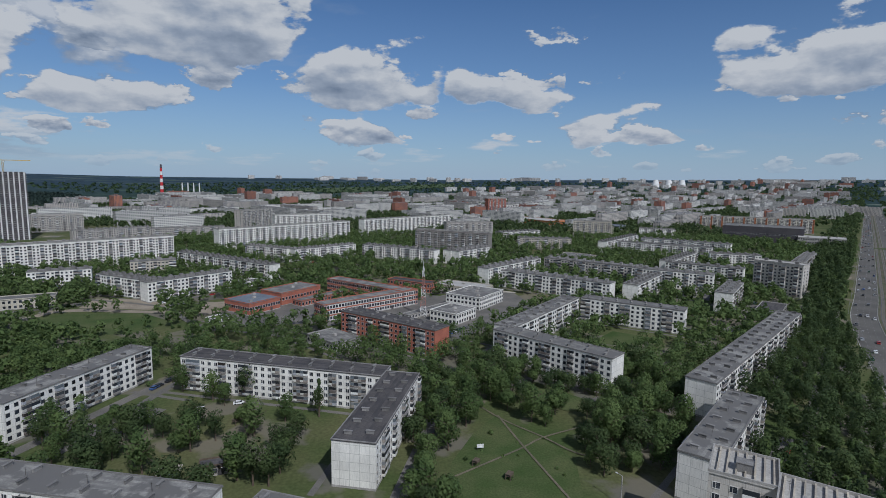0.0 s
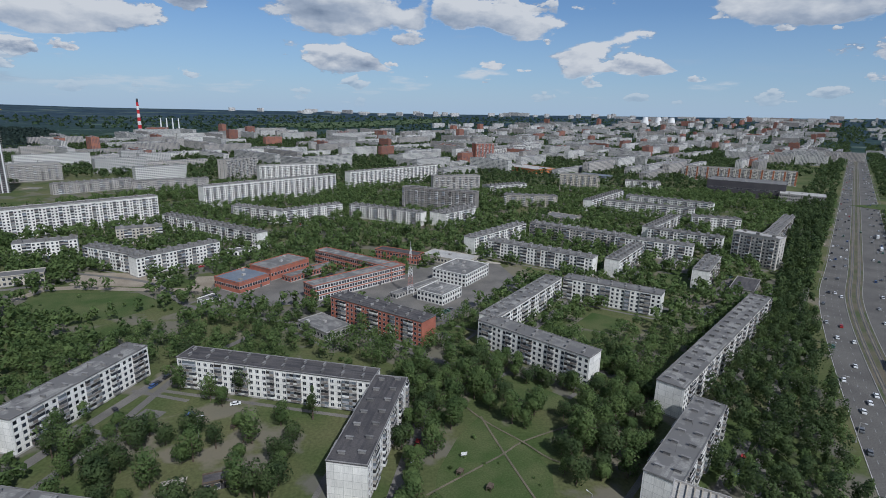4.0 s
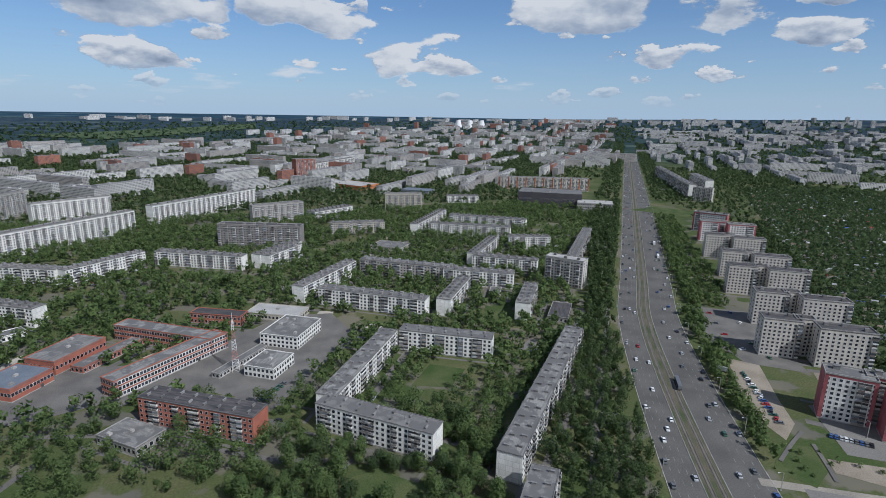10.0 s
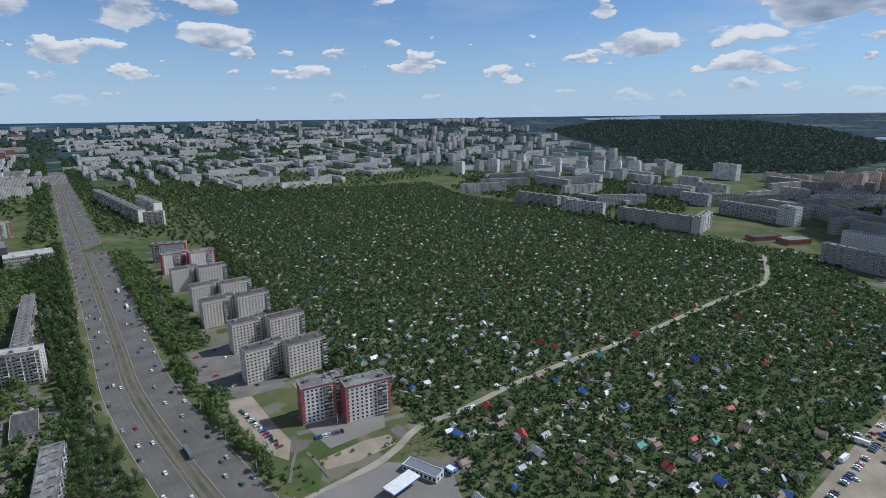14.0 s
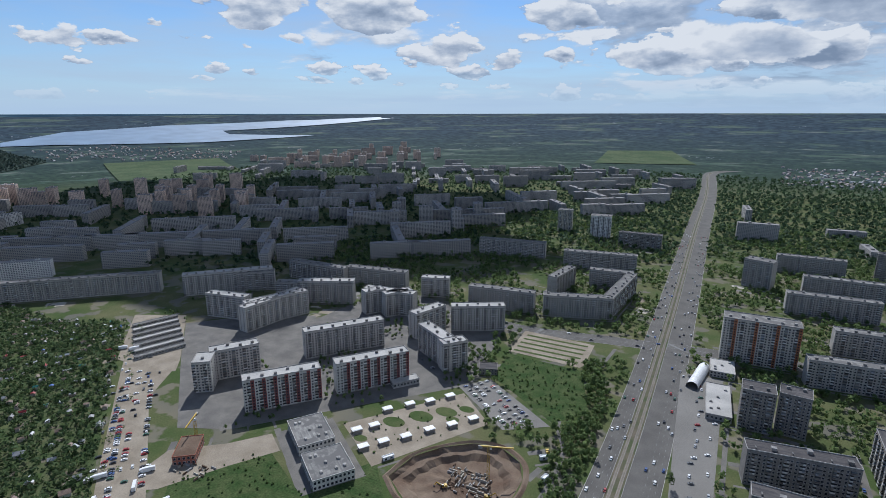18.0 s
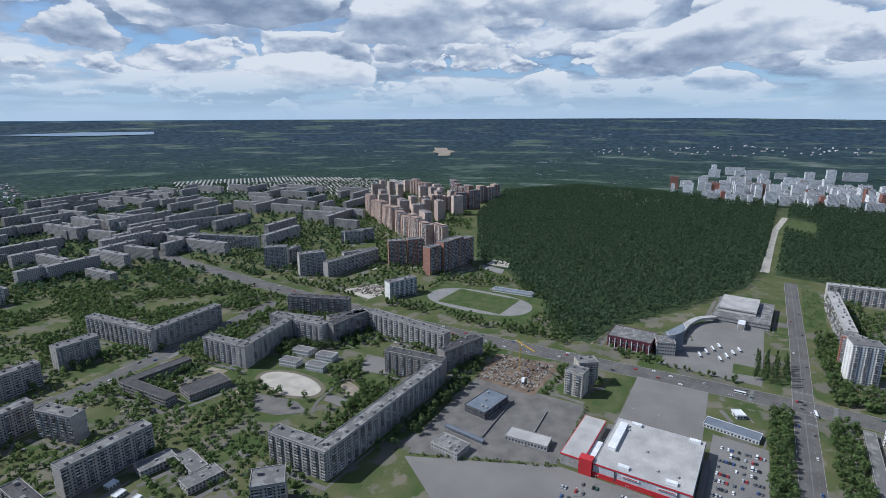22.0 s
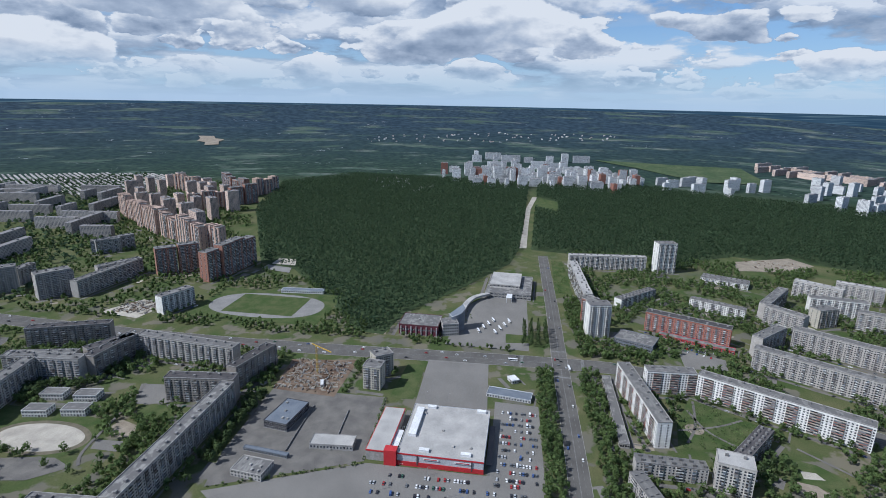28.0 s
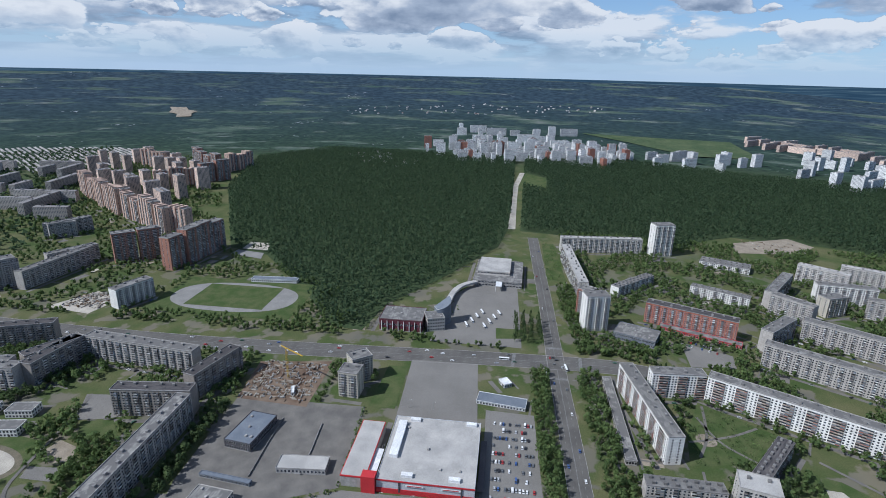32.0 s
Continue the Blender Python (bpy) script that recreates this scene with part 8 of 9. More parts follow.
def vehicle(name, colour, prof, glass, width, wheels, wheel, words, parked="on the asphalt"):
    ob = thing(name, pose(0, 0, -80), f"{colour} {words} {parked}", words.split()[-1] if name != "car" else "car", f"{name}s")
    part("body", swept("body", prof, width, M["car_" + colour], 0.28), ob)
    part("car_window", swept("car_window", glass, width + 0.02, M["car_glass"], 0.2), ob, "dark windows")
    for x in wheels:
        for s in (-1, 1):
            part("wheel", wheel, ob, m=pose(x, s * (width / 2 - 0.1), 0.5 if wheel is WHEEL_BIG else 0.32))
    return ob


CARS = [vehicle("car", c, SEDAN, SEDAN_GLASS, 1.78, (-1.35, 1.4), WHEEL, "saloon car") for c in ("white", "white", "black", "silver", "grey", "red", "blue", "silver", "grey", "black")]
VANS = [vehicle("van", c, VAN, VAN_GLASS, 2.0, (-1.7, 1.7), WHEEL, "panel van") for c in ("white", "blue", "white")]
BUS = vehicle("bus", "white", [(-5.8, 0.4), (-5.85, 2.9), (5.7, 2.95), (5.9, 1.4), (5.9, 0.4)], [(-5.7, 1.3), (-5.7, 2.4), (5.78, 2.4), (5.92, 1.3)], 2.5, (-3.6, 3.6), WHEEL_BIG, "city bus")
TRUCK = vehicle("truck", "white", [(-5.5, 0.9), (-5.5, 3.6), (3.0, 3.6), (3.05, 3.0), (4.6, 2.9), (5.2, 1.7), (5.3, 0.5), (-5.5, 0.5)], [(4.0, 1.8), (4.0, 2.7), (4.75, 2.7), (5.25, 1.8)], 2.5, (-4.2, -3.0, 3.9), WHEEL_BIG, "box truck")
TRAM = vehicle("tram", "grey", [(-7.3, 0.5), (-7.5, 1.4), (-7.2, 3.1), (7.2, 3.1), (7.5, 1.4), (7.3, 0.5)], [(-7.2, 1.5), (-7.1, 2.5), (7.1, 2.5), (7.2, 1.5)], 2.5, (-4.6, -3, 3, 4.6), WHEEL_BIG, "dark tram", "on its rails")
USED, FAR_CARS = set(), []


def park(kind, x, y, angle):
    """Sets a vehicle down; the first of a kind is moved, later ones are copies, far ones are joined."""
    z = 0.19 if kind is TRAM else 0.09
    if kind.name not in USED:
        USED.add(kind.name)
        kind.matrix_basis = pose(x, y, z, 0, 0, angle)
    elif len(USED) + park.count < 170 or kind in (BUS, TRUCK):
        park.count += 1
        copy_thing(kind, pose(x, y, z, 0, 0, angle))
    else:
        FAR_CARS.append((x, y, angle))


park.count = 0


def any_car(r=None):
    return CARS[rng.integers(len(CARS))] if rng.random() > 0.08 else VANS[rng.integers(len(VANS))]


def along(line, off, d0, d1, gaps, flip):
    """Traffic in one lane between two distances along a line."""
    lane = offset_line(line, off)
    seg = np.r_[0, np.cumsum(np.linalg.norm(np.diff(lane, axis=0), axis=1))]
    d = d0 + rng.uniform(0, gaps)
    while d < min(d1, seg[-1] - 10):
        a, b = [np.array([np.interp(q, seg, lane[:, k]) for k in (0, 1)]) for q in (d, d + 2)]
        t = math.degrees(math.atan2(b[1] - a[1], b[0] - a[0])) + (180 if flip else 0)
        park(any_car(), *a, t)
        d += rng.uniform(0.35, 1.65) * gaps + 7


def lot_rows(x, y, angle, rows, n, gap, fill, step=2.8):
    """Rows of parked cars, some places empty."""
    c, s = math.cos(radians(angle)), math.sin(radians(angle))
    for r in range(rows):
        for k in range(n):
            if rng.random() < fill:
                u, v = k * step, r * gap
                park(any_car(), x + c * u - s * v, y + s * u + c * v, angle + 90 + rng.uniform(-4, 4) + (180 if rng.random() < 0.5 else 0))


park(VANS[0], 36, 136, -8), park(CARS[4], 43, 138, 60), park(CARS[2], 50, 143, 70), park(CARS[1], -84, 214, 20), park(CARS[6], -100, 205, 60)
lot_rows(-396, 13, 90, 11, 13, 10.4, 0.5)
lot_rows(-330, -90, 92, 6, 48, 11, 0.36)
for off, flip in ((-22, True), (-18.4, True), (-14.4, True), (-10.5, True), (10.5, False), (14.4, False), (18.4, False), (22, False)):
    along(AVENUE, off, 1500, 2900, 62, flip)
lot_rows(194, -394, 143.0, 4, 27, 7.6, 0.5)
for k in range(16):
    park(any_car(), 268 + 3.4 * k * 0.6, 205 + 3.4 * k, rng.choice([30, 140]) + rng.uniform(-15, 15))
for k in range(9):
    park(any_car(), 283 + 2.6 * k * 0.55, 187 - 2.6 * k * 0.62, 40 + rng.uniform(-6, 6))
for x, y in ((322, 300), (330, 285), (340, 310), (352, 330), (336, 268), (365, 350), (383, 345), (372, 325), (345, 290), (321, 288)):
    park(any_car(), x, y, rng.uniform(0, 180))
for k in range(6):
    park(VANS[k % 3], 2 + 4.2 * k * 0.6, 318 + 4.2 * k * 0.75, 140)
for k in range(48):
    u = rng.random()
    side = rng.uniform(-26, 26)
    x, y = 275 + 290 * u, -100 - 215 * u
    park(TRUCK if k % 9 == 0 else any_car(), x + side * 0.55, y + side * 0.8, rng.choice([-36, 54]) + rng.uniform(-6, 6))
lot_rows(300, -112, -37, 1, 90, 6, 0.5)
lot_rows(368, -172, -38, 2, 52, 13, 0.3)
lot_rows(330, -160, -37, 1, 60, 6, 0.4)
for x, y, a in ((262, -95, 70), (268, -118, 60), (300, -148, 65), (306, -158, 65)):
    park(TRUCK, x, y, a)
park(TRAM, 246, 257, 56), park(TRAM, 32, -640, 90), park(TRAM, 500, 600, 52)
park(BUS, -598, 66, 10), park(BUS, -610, 88, 8), park(BUS, -620, 20, 90), park(BUS, 455, 516, 52), park(TRUCK, 497, 572, 52)
for k in range(8):
    park(BUS, -700 - 14 * (k // 2), -30 + 20 * (k % 2) + 3 * k, 20)
lot_rows(-690, 240, 62, 3, 14, 9, 0.55)
for k in range(26):
    park(any_car(), -14 + rng.uniform(-3, 3) * (k % 2) + (10 if k % 3 else 0), -310 - 8.2 * k, rng.choice([90, 20]))
for off, flip in ((-10, True), (-5, True), (5, False), (10, False)):
    along(WEST_AVENUE, off, 380, 1500, 70, flip)
for off, flip in ((-6, True), (6, False)):
    along(WEST_ROAD, off, 60, 900, 80, flip)
    along(SOUTH_CROSS, off, 100, 900, 60, flip)
for off, flip in ((-22, True), (-18.4, True), (-14.4, True), (-10.5, True), (10.5, False), (14.4, False), (18.4, False), (22, False)):
    along(AVENUE, off, 2900, 4300, 46, flip)
    along(AVENUE, off, 900, 1500, 80, flip)
for x, y, c, s, lx, dy, h in FOOT[:190]:
    if math.hypot(x, y) < 900 and lx > 25:
        for k in range(int(lx / 5)):
            if rng.random() < 0.5:
                u, v = rng.uniform(-lx, lx), -(dy + 9.5)
                park(any_car(), x + c * u - s * v, y + s * u + c * v, math.degrees(math.atan2(s, c)) + rng.choice([0, 0, 60]))


def join_far_cars():
    """Far traffic and parked cars as one mesh of small bodies with cabins."""
    prof = np.array(SEDAN)
    n = len(prof)
    v, f, m = [], [], []
    mats = [M["car_" + k] for k in PAINT] + [M["car_glass"]]
    for x, y, a in FAR_CARS:
        c, s = math.cos(radians(a)), math.sin(radians(a))
        col = int(rng.choice([0, 0, 0, 1, 1, 2, 2, 3, 3, 4, 5, 6]))
        bv, bf = boxes([(0, 0, 0.6, 4.4, 1.78, 0.62), (-0.2, 0, 1.15, 2.5, 1.6, 0.5), (-0.2, 0, 1.42, 1.9, 1.5, 0.06)])
        f.append(bf + 24 * len(v))
        v.append(np.stack([bv[:, 0] * c - bv[:, 1] * s + x, bv[:, 0] * s + bv[:, 1] * c + y, bv[:, 2] + 0.05], -1))
        m += [col] * 6 + [len(PAINT)] * 6 + [col] * 6
    tagged(new("far_cars", mesh_of("far_cars", np.concatenate(v), np.concatenate(f), mats, m)), "cars parked and driving in the far streets", "cars", kind="stuff")


if FAR_CARS:
    join_far_cars()

# ---- allotment houses ----
ROOFS = {"red": (0.36, 0.05, 0.05), "grey": (0.36, 0.36, 0.36), "white": (0.72, 0.72, 0.72), "blue": (0.06, 0.14, 0.42), "green": (0.06, 0.25, 0.20), "brown": (0.17, 0.12, 0.09), "rust": (0.24, 0.17, 0.13)}
for key, col in ROOFS.items():
    M["roof_" + key] = surface(key + "_sheet_roof", col, tuple(c * 0.75 for c in col), 0.4, 3, 0.6, bump=0.1, each=0.2)
M["hut_wall"] = surface("hut_boards", (0.34, 0.28, 0.21), (0.50, 0.48, 0.44), 0.05, 3, 0.9, each=0.35)


def gable(w, d, h, r, over=0.35):
    walls = [(-w, -d, 0), (w, -d, 0), (w, d, 0), (-w, d, 0), (-w, -d, h), (w, -d, h), (w, d, h), (-w, d, h), (-w, 0, h + r), (w, 0, h + r)]
    wf = [(0, 1, 5, 4), (2, 3, 7, 6), (1, 2, 6, 5), (3, 0, 4, 7), (5, 6, 9, 9), (7, 4, 8, 8)]
    bm = bmesh.new()
    vs = [bm.verts.new(p) for p in walls]
    for q in wf:
        bm.faces.new([vs[i] for i in dict.fromkeys(q)])
    me = bpy.data.meshes.new("wall")
    bm.to_mesh(me), bm.free()
    me.materials.append(M["hut_wall"])
    k = over * r / d
    roof = [(s * (w + over), y, z + t) for t in (0.02, 0.16) for s in (-1, 1) for y, z in ((-d - over, h - k), (0, h + r), (d + over, h - k))]
    rf = [(0, 1, 4, 3), (1, 2, 5, 4), (6, 9, 10, 7), (7, 10, 11, 8), (0, 3, 9, 6), (2, 8, 11, 5), (0, 6, 7, 1), (1, 7, 8, 2), (3, 4, 10, 9), (4, 5, 11, 10)]
    return me, roof, rf


SHAPES = [gable(2.6, 2.0, 2.3, 1.3), gable(3.4, 2.6, 2.6, 1.8), gable(1.8, 1.4, 2.0, 0.5), gable(4.0, 3.0, 3.4, 2.4)]
HUT_WINDOW = mesh_of("window", *boxes([(0, 0, 0, 0.9, 0.08, 0.8)]), [M["glass"]])


def hut(shape, colour, x, y, angle, label=None):
    me, roof, rf = SHAPES[shape]
    key = (shape, colour)
    if key not in hut.made:
        hut.made[key] = mesh_of("roof", roof, rf, [M["roof_" + colour]])
    ob = thing("garden_house", pose(x, y, 0, 0, 0, angle), label or f"small garden house with a {colour} sheet roof", "garden house", "garden houses")
    part("wall", me, ob)
    part("roof", hut.made[key], ob)
    if shape in (1, 3):
        part("window", HUT_WINDOW, ob, m=pose(0.4, -(2.64 if shape == 1 else 3.04), 1.5))


hut.made = {}
for s, c, x, y, a in ((3, "red", 346, 84, 35), (3, "red", 318, 56, 20), (3, "grey", 302, 44, 50), (1, "blue", 309, 97, 60), (3, "red", 510, -28, 40), (3, "blue", 468, -72, 30), (3, "green", 392, 203, 55),
                      (3, "red", 468, 57, 40), (1, "grey", 335, 70, 40), (3, "white", 500, 119, 20), (1, "blue", 300, -92, 70), (3, "red", 462, 45, 40), (1, "white", 362, 168, 30)):
    hut(s, c, x, y, a)
px, py = scatter(DACHA, 16.5, 4, 0.46, keep=0.72)
dist = np.hypot(px, py)
order = np.argsort(dist)
px, py = px[order], py[order]
TINT = ["grey", "brown", "white", "white", "grey", "brown", "grey", "grey", "rust", "brown", "grey", "white", "grey", "rust", "brown", "green", "red", "grey", "blue", "brown", "grey", "rust", "brown", "white", "grey"]
for x, y in zip(px[:190], py[:190]):
    hut(int(rng.integers(0, 3)), TINT[rng.integers(len(TINT))], x, y, 52 + 90 * rng.integers(2) + rng.uniform(-8, 8))


def join_huts(px, py):
    v, f, m, base = [], [], [], 0
    mats = [M["hut_wall"]] + [M["roof_" + k] for k in ROOFS]
    keys = list(ROOFS)
    for x, y in zip(px, py):
        w, d, h, r = rng.uniform(1.4, 3.2), rng.uniform(1.2, 2.4), rng.uniform(2, 2.8), rng.uniform(0.4, 1.6)
        t = radians(52 + 90 * rng.integers(2) + rng.uniform(-8, 8))
        q = np.array([(-w, -d, 0), (w, -d, 0), (w, d, 0), (-w, d, 0), (-w, -d, h), (w, -d, h), (w, d, h), (-w, d, h), (-w, 0, h + r), (w, 0, h + r)])
        v.append(np.stack([q[:, 0] * math.cos(t) - q[:, 1] * math.sin(t) + x, q[:, 0] * math.sin(t) + q[:, 1] * math.cos(t) + y, q[:, 2]], -1))
        f += [tuple(base + i for i in z) for z in ((0, 1, 5, 4), (1, 2, 6, 5), (2, 3, 7, 6), (3, 0, 4, 7), (4, 5, 9, 8), (6, 7, 8, 9))]
        m += [0, 0, 0, 0] + [1 + keys.index(TINT[rng.integers(len(TINT))])] * 2
        base += 10
    tagged(new("garden_houses", mesh_of("garden_houses", np.concatenate(v), f, mats, m)), "hundreds of small sheds and huts in the far gardens", "garden houses", kind="stuff")


join_huts(px[190:], py[190:])


def garden_beds():
    """Dug beds, potato plots and mown squares of the allotments, turned as the plots lie."""
    bx, by = scatter(DACHA, 19, 4, 0.45, keep=0.8)
    t = radians(52)
    quads = []
    for k, (x, y) in enumerate(zip(bx, by)):
        w, d = rng.uniform(2.5, 6), rng.uniform(2, 4.5)
        quads.append([(x + a * w * math.cos(t) - b * d * math.sin(t), y + a * w * math.sin(t) + b * d * math.cos(t), 0.06 + 0.002 * (k % 5)) for a, b in ((-1, -1), (1, -1), (1, 1), (-1, 1))])
    v = np.array(quads).reshape(-1, 3)
    tagged(new("garden_beds", mesh_of("garden_beds", v, np.arange(len(v)).reshape(-1, 4), [M["path_soil"], M["lawn"], M["dirt"]], rng.choice([0, 1, 1, 2], len(quads)))), "dug beds and mown squares of the allotments", "garden beds", kind="stuff")


garden_beds()
gx, gy = scatter(DACHA, 24, 4, 0.48, keep=0.6, clump=-0.6)
rows = [(x, y, 0.6, *((6.5, 1.6) if rng.random() < 0.5 else (1.6, 6.0)), 1.2) for x, y in zip(gx, gy)]
M["foil"] = surface("greenhouse_foil", (0.46, 0.48, 0.48), (0.30, 0.31, 0.31), 0.3, 2, 0.4, bump=0, island=0.4)
tagged(new("greenhouses", mesh_of("greenhouses", *boxes(rows), [M["foil"]])), "pale foil frames and greenhouses in the gardens", "greenhouses", kind="stuff")

# ---- street lamps and small things ----
lamp = thing("street_lamp", pose(0, 0, -40), "grey street lamp with a curved arm", "street lamp", "street lamps")
part("pole", mesh_of("pole", *boxes([(0, 0, 4.5, 0.22, 0.22, 9), (0, 0, 0.3, 0.5, 0.5, 0.6)]), [M["concrete"]]), lamp)
part("arm", mesh_of("arm", *boxes([(0.9, 0, 9.1, 2.0, 0.12, 0.12)]), [M["concrete"]]), lamp)
part("lamp_head", mesh_of("lamp_head", *boxes([(2.0, 0, 9.05, 0.9, 0.34, 0.2)]), [M["white_metal"]]), lamp)
seg = np.r_[0, np.cumsum(np.linalg.norm(np.diff(AVENUE, axis=0), axis=1))]
placed = 0
for d in np.arange(1560, 3400, 46):
    for off in (-25.5, 25.5):
        line = offset_line(AVENUE, off)
        a, b = [np.array([np.interp(q, seg, line[:, k]) for k in (0, 1)]) for q in (d, d + 1)]
        t = math.degrees(math.atan2(b[1] - a[1], b[0] - a[0])) + (90 if off > 0 else -90)
        if placed:
            copy_thing(lamp, pose(*a, 0, 0, 0, t))
        else:
            lamp.matrix_basis = pose(*a, 0, 0, 0, t)
        placed += 1
for x, y, t in ((53, 147, 120), (-90, 190, 20), (300, 180, 60), (330, 160, 60)):
    copy_thing(lamp, pose(x, y, 0, 0, 0, t))
for k in range(16):
    copy_thing(lamp, pose(-330 - 38 * (k % 4) * (1 if k < 8 else 1.6), (-80 + 55 * (k // 4)) if k < 8 else (-70 + 24 * (k // 4 - 2)), 0, 0, 0, 90 * (k % 2)))
goal_board = thing("notice_board", pose(14, 178, 0, 0, 0, 10), "white board on two posts in the meadow", "notice board")
part("board", mesh_of("board", *boxes([(0, 0, 1.7, 2.4, 0.1, 1.4)]), [M["white_metal"]]), goal_board)
for s in (-1, 1):
    part("post", mesh_of("post", *boxes([(0, 0, 0.85, 0.1, 0.1, 1.7)]), [M["rail"]]), goal_board, m=pose(s, 0, 0))
sign = thing("billboard", pose(282, 258, 0, 0, 0, 120), "roadside billboard on a single post", "billboard")
part("panel", mesh_of("panel", *boxes([(0, 0, 5.5, 6, 0.3, 3)]), [M["white_metal"]]), sign)
part("picture_bar", mesh_of("picture_bar", *boxes([(0, -0.18, 5.2, 5, 0.05, 1.2)]), [M["orange"]]), sign)
part("post", mesh_of("post", *boxes([(0, 0.2, 2, 0.4, 0.4, 4)]), [M["concrete"]]), sign)
for x, y, w in ((-78, 196, 3.0), (-70, 188, 4.2), (-90, 180, 3.2), (22, 160, 2.4), (12, 168, 2.2)):
    ob = thing("playground_climber", pose(x, y, 0, 0, 0, 40 + 9 * w), "wooden climbing frame on the playground", "climbing frame")
    for a in (-1, 1):
        for b in (-1, 1):
            part("leg", mesh_of("leg", *boxes([(0, 0, 1.0, 0.16, 0.16, 2.0)]), [M["bark"]]), ob, m=pose(a * w / 2, b * 0.8, 0))
    part("deck", mesh_of("deck", *boxes([(0, 0, 1.4, w, 1.7, 0.14)]), [M["bark"]]), ob)
    part("roof_board", mesh_of("roof_board", *boxes([(0, 0, 2.1, w + 0.3, 1.9, 0.1)]), [M["bark"]]), ob)

# ---- far districts ----
def far_estate(name, pts, angle, storeys, step, size, mat, label, keep=0.8):
    """A far housing estate: slabs of several lengths on a turned grid, each with a roof house."""
    a = np.array(pts, float)
    mid, reach = a.mean(0), np.ptp(a, axis=0).max()
    c, s = math.cos(radians(angle)), math.sin(radians(angle))
    rows = []
    g = np.arange(-reach, reach, step)
    for i, u in enumerate(g):
        for j, w in enumerate(g):
            if rng.random() > keep:
                continue
            px, py = mid[0] + c * u - s * w + rng.uniform(-12, 12), mid[1] + s * u + c * w + rng.uniform(-12, 12)
            turn = angle + (90 if rng.random() < 0.35 else 0)
            rows.append((px, py, turn, rng.uniform(*size), storeys[rng.integers(len(storeys))]))
    rows = np.array(rows)
    ok = inside(rows[:, 0], rows[:, 1], pts) & clear_of(rows[:, 0], rows[:, 1], 20)
    rows = rows[ok]
    allv, allf = [], []
    for px, py, turn, length, n in rows:
        h, d = 2.8 * n + 2, 14 if n < 14 else 20
        if n >= 14:
            length = min(length, 34)
        v, f = boxes([(0, 0, h / 2 - 3, length, d, h + 6), (length * 0.2, 0, h + 1.2, 5, 5, 2.4), (-length * 0.25, 0, h + 1.2, 5, 5, 2.4)])
        t = radians(turn)
        x, y = v[:, 0] * math.cos(t) - v[:, 1] * math.sin(t) + px, v[:, 0] * math.sin(t) + v[:, 1] * math.cos(t) + py
        allf.append(f + sum(len(q) for q in allv))
        allv.append(np.stack([x, y, v[:, 2] + float(land_z(np.array(px), np.array(py)))], -1))
    if allv:
        tagged(new(name, mesh_of(name, np.concatenate(allv), np.concatenate(allf), [mat])), label, "far housing", kind="stuff")


NORTH_FAR = [(-1323, 1997), (-977, 2545), (-436, 2682), (963, 3931), (2034, 4044), (2756, 3703), (1248, 1621), (509, 1094), (122, 1151), (-159, 1307), (-451, 1108), (-789, 1027), (-1024, 1338)]
far_estate("far_housing", NORTH_FAR, 50, [5, 5, 9, 9, 9], 104, (70, 190), FW["white"], "white and grey panel housing estates stretching far north", 0.30)
far_estate("far_housing", NORTH_FAR, 50, [5, 9, 9], 124, (60, 160), FW["grey"], "grey panel housing estates stretching far north", 0.33)
far_estate("far_housing", NORTH_FAR, 50, [9, 10, 14], 260, (30, 90), FW["red"], "red brick blocks among the far estates", 0.6)
NORTH_MID = [(-760, 1010), (-640, 880), (-420, 900), (-380, 1040), (-150, 1180), (120, 1080), (420, 1080), (600, 1200), (560, 1400), (-300, 1500), (-900, 1250)]
far_estate("far_housing", NORTH_MID, 48, [5, 9, 9], 82, (60, 130), FW["white"], "white nine-storey slabs beyond the near quarter", 0.5)
far_estate("far_housing", [(2615, 3230), (3860, 1601), (1823, 742), (1366, 816), (1334, 1184), (1238, 1409)], 52, [5, 5, 9], 80, (60, 140), FW["pale"], "pale housing beyond the gardens", 0.55)
far_estate("far_housing", [(-13, 3510), (2556, 3428), (1120, 1455), (862, 1261), (368, 1319), (271, 1251), (-401, 2264)], 52, [5, 9], 130, (50, 120), FW["pale"], "pale housing along the avenue", 0.5)
far_estate("far_housing", [(1504, 395), (1823, 389), (1896, -112), (1570, -165), (1102, -119), (1150, -22), (1259, 81), (1317, 208)], 48, [5, 9, 9], 92, (60, 150), FW["grey"], "grey slabs beyond the gardens", 0.2)
far_estate("far_housing", [(1507, -294), (1842, -479), (1754, -624), (1440, -801), (1334, -1183), (893, -1456), (616, -1287), (175, -1946), (93, -1501), (319, -1203), (335, -938), (430, -696), (788, -523), (1049, -368)],
           38, [9, 9, 10], 74, (60, 130), FW["grey"], "grey panel estate under a cloud's shadow", 0.55)
far_estate("far_towers", [(1810, -646), (1732, -781), (1445, -1284), (1246, -1102), (1549, -544)], 45, [16, 18, 20], 95, (26, 34), FW["pink"], "brown and pink high-rise towers", 0.8)
far_estate("far_towers", [(2078, -1865), (2026, -2146), (1659, -2711), (1265, -2506), (1562, -1717)], 30, [9, 12, 16], 88, (30, 80), FW["pink"], "distant beige estate before the lake", 0.7)
far_estate("far_housing", [(0, -1745), (-111, -1300), (-416, -1457), (-1198, -1937), (-626, -962), (-493, -1002), (-272, -1071), (-39, -1164)], 5, [5, 9, 9, 12], 76, (50, 120), FW["grey"], "grey panel blocks in the south", 0.6)
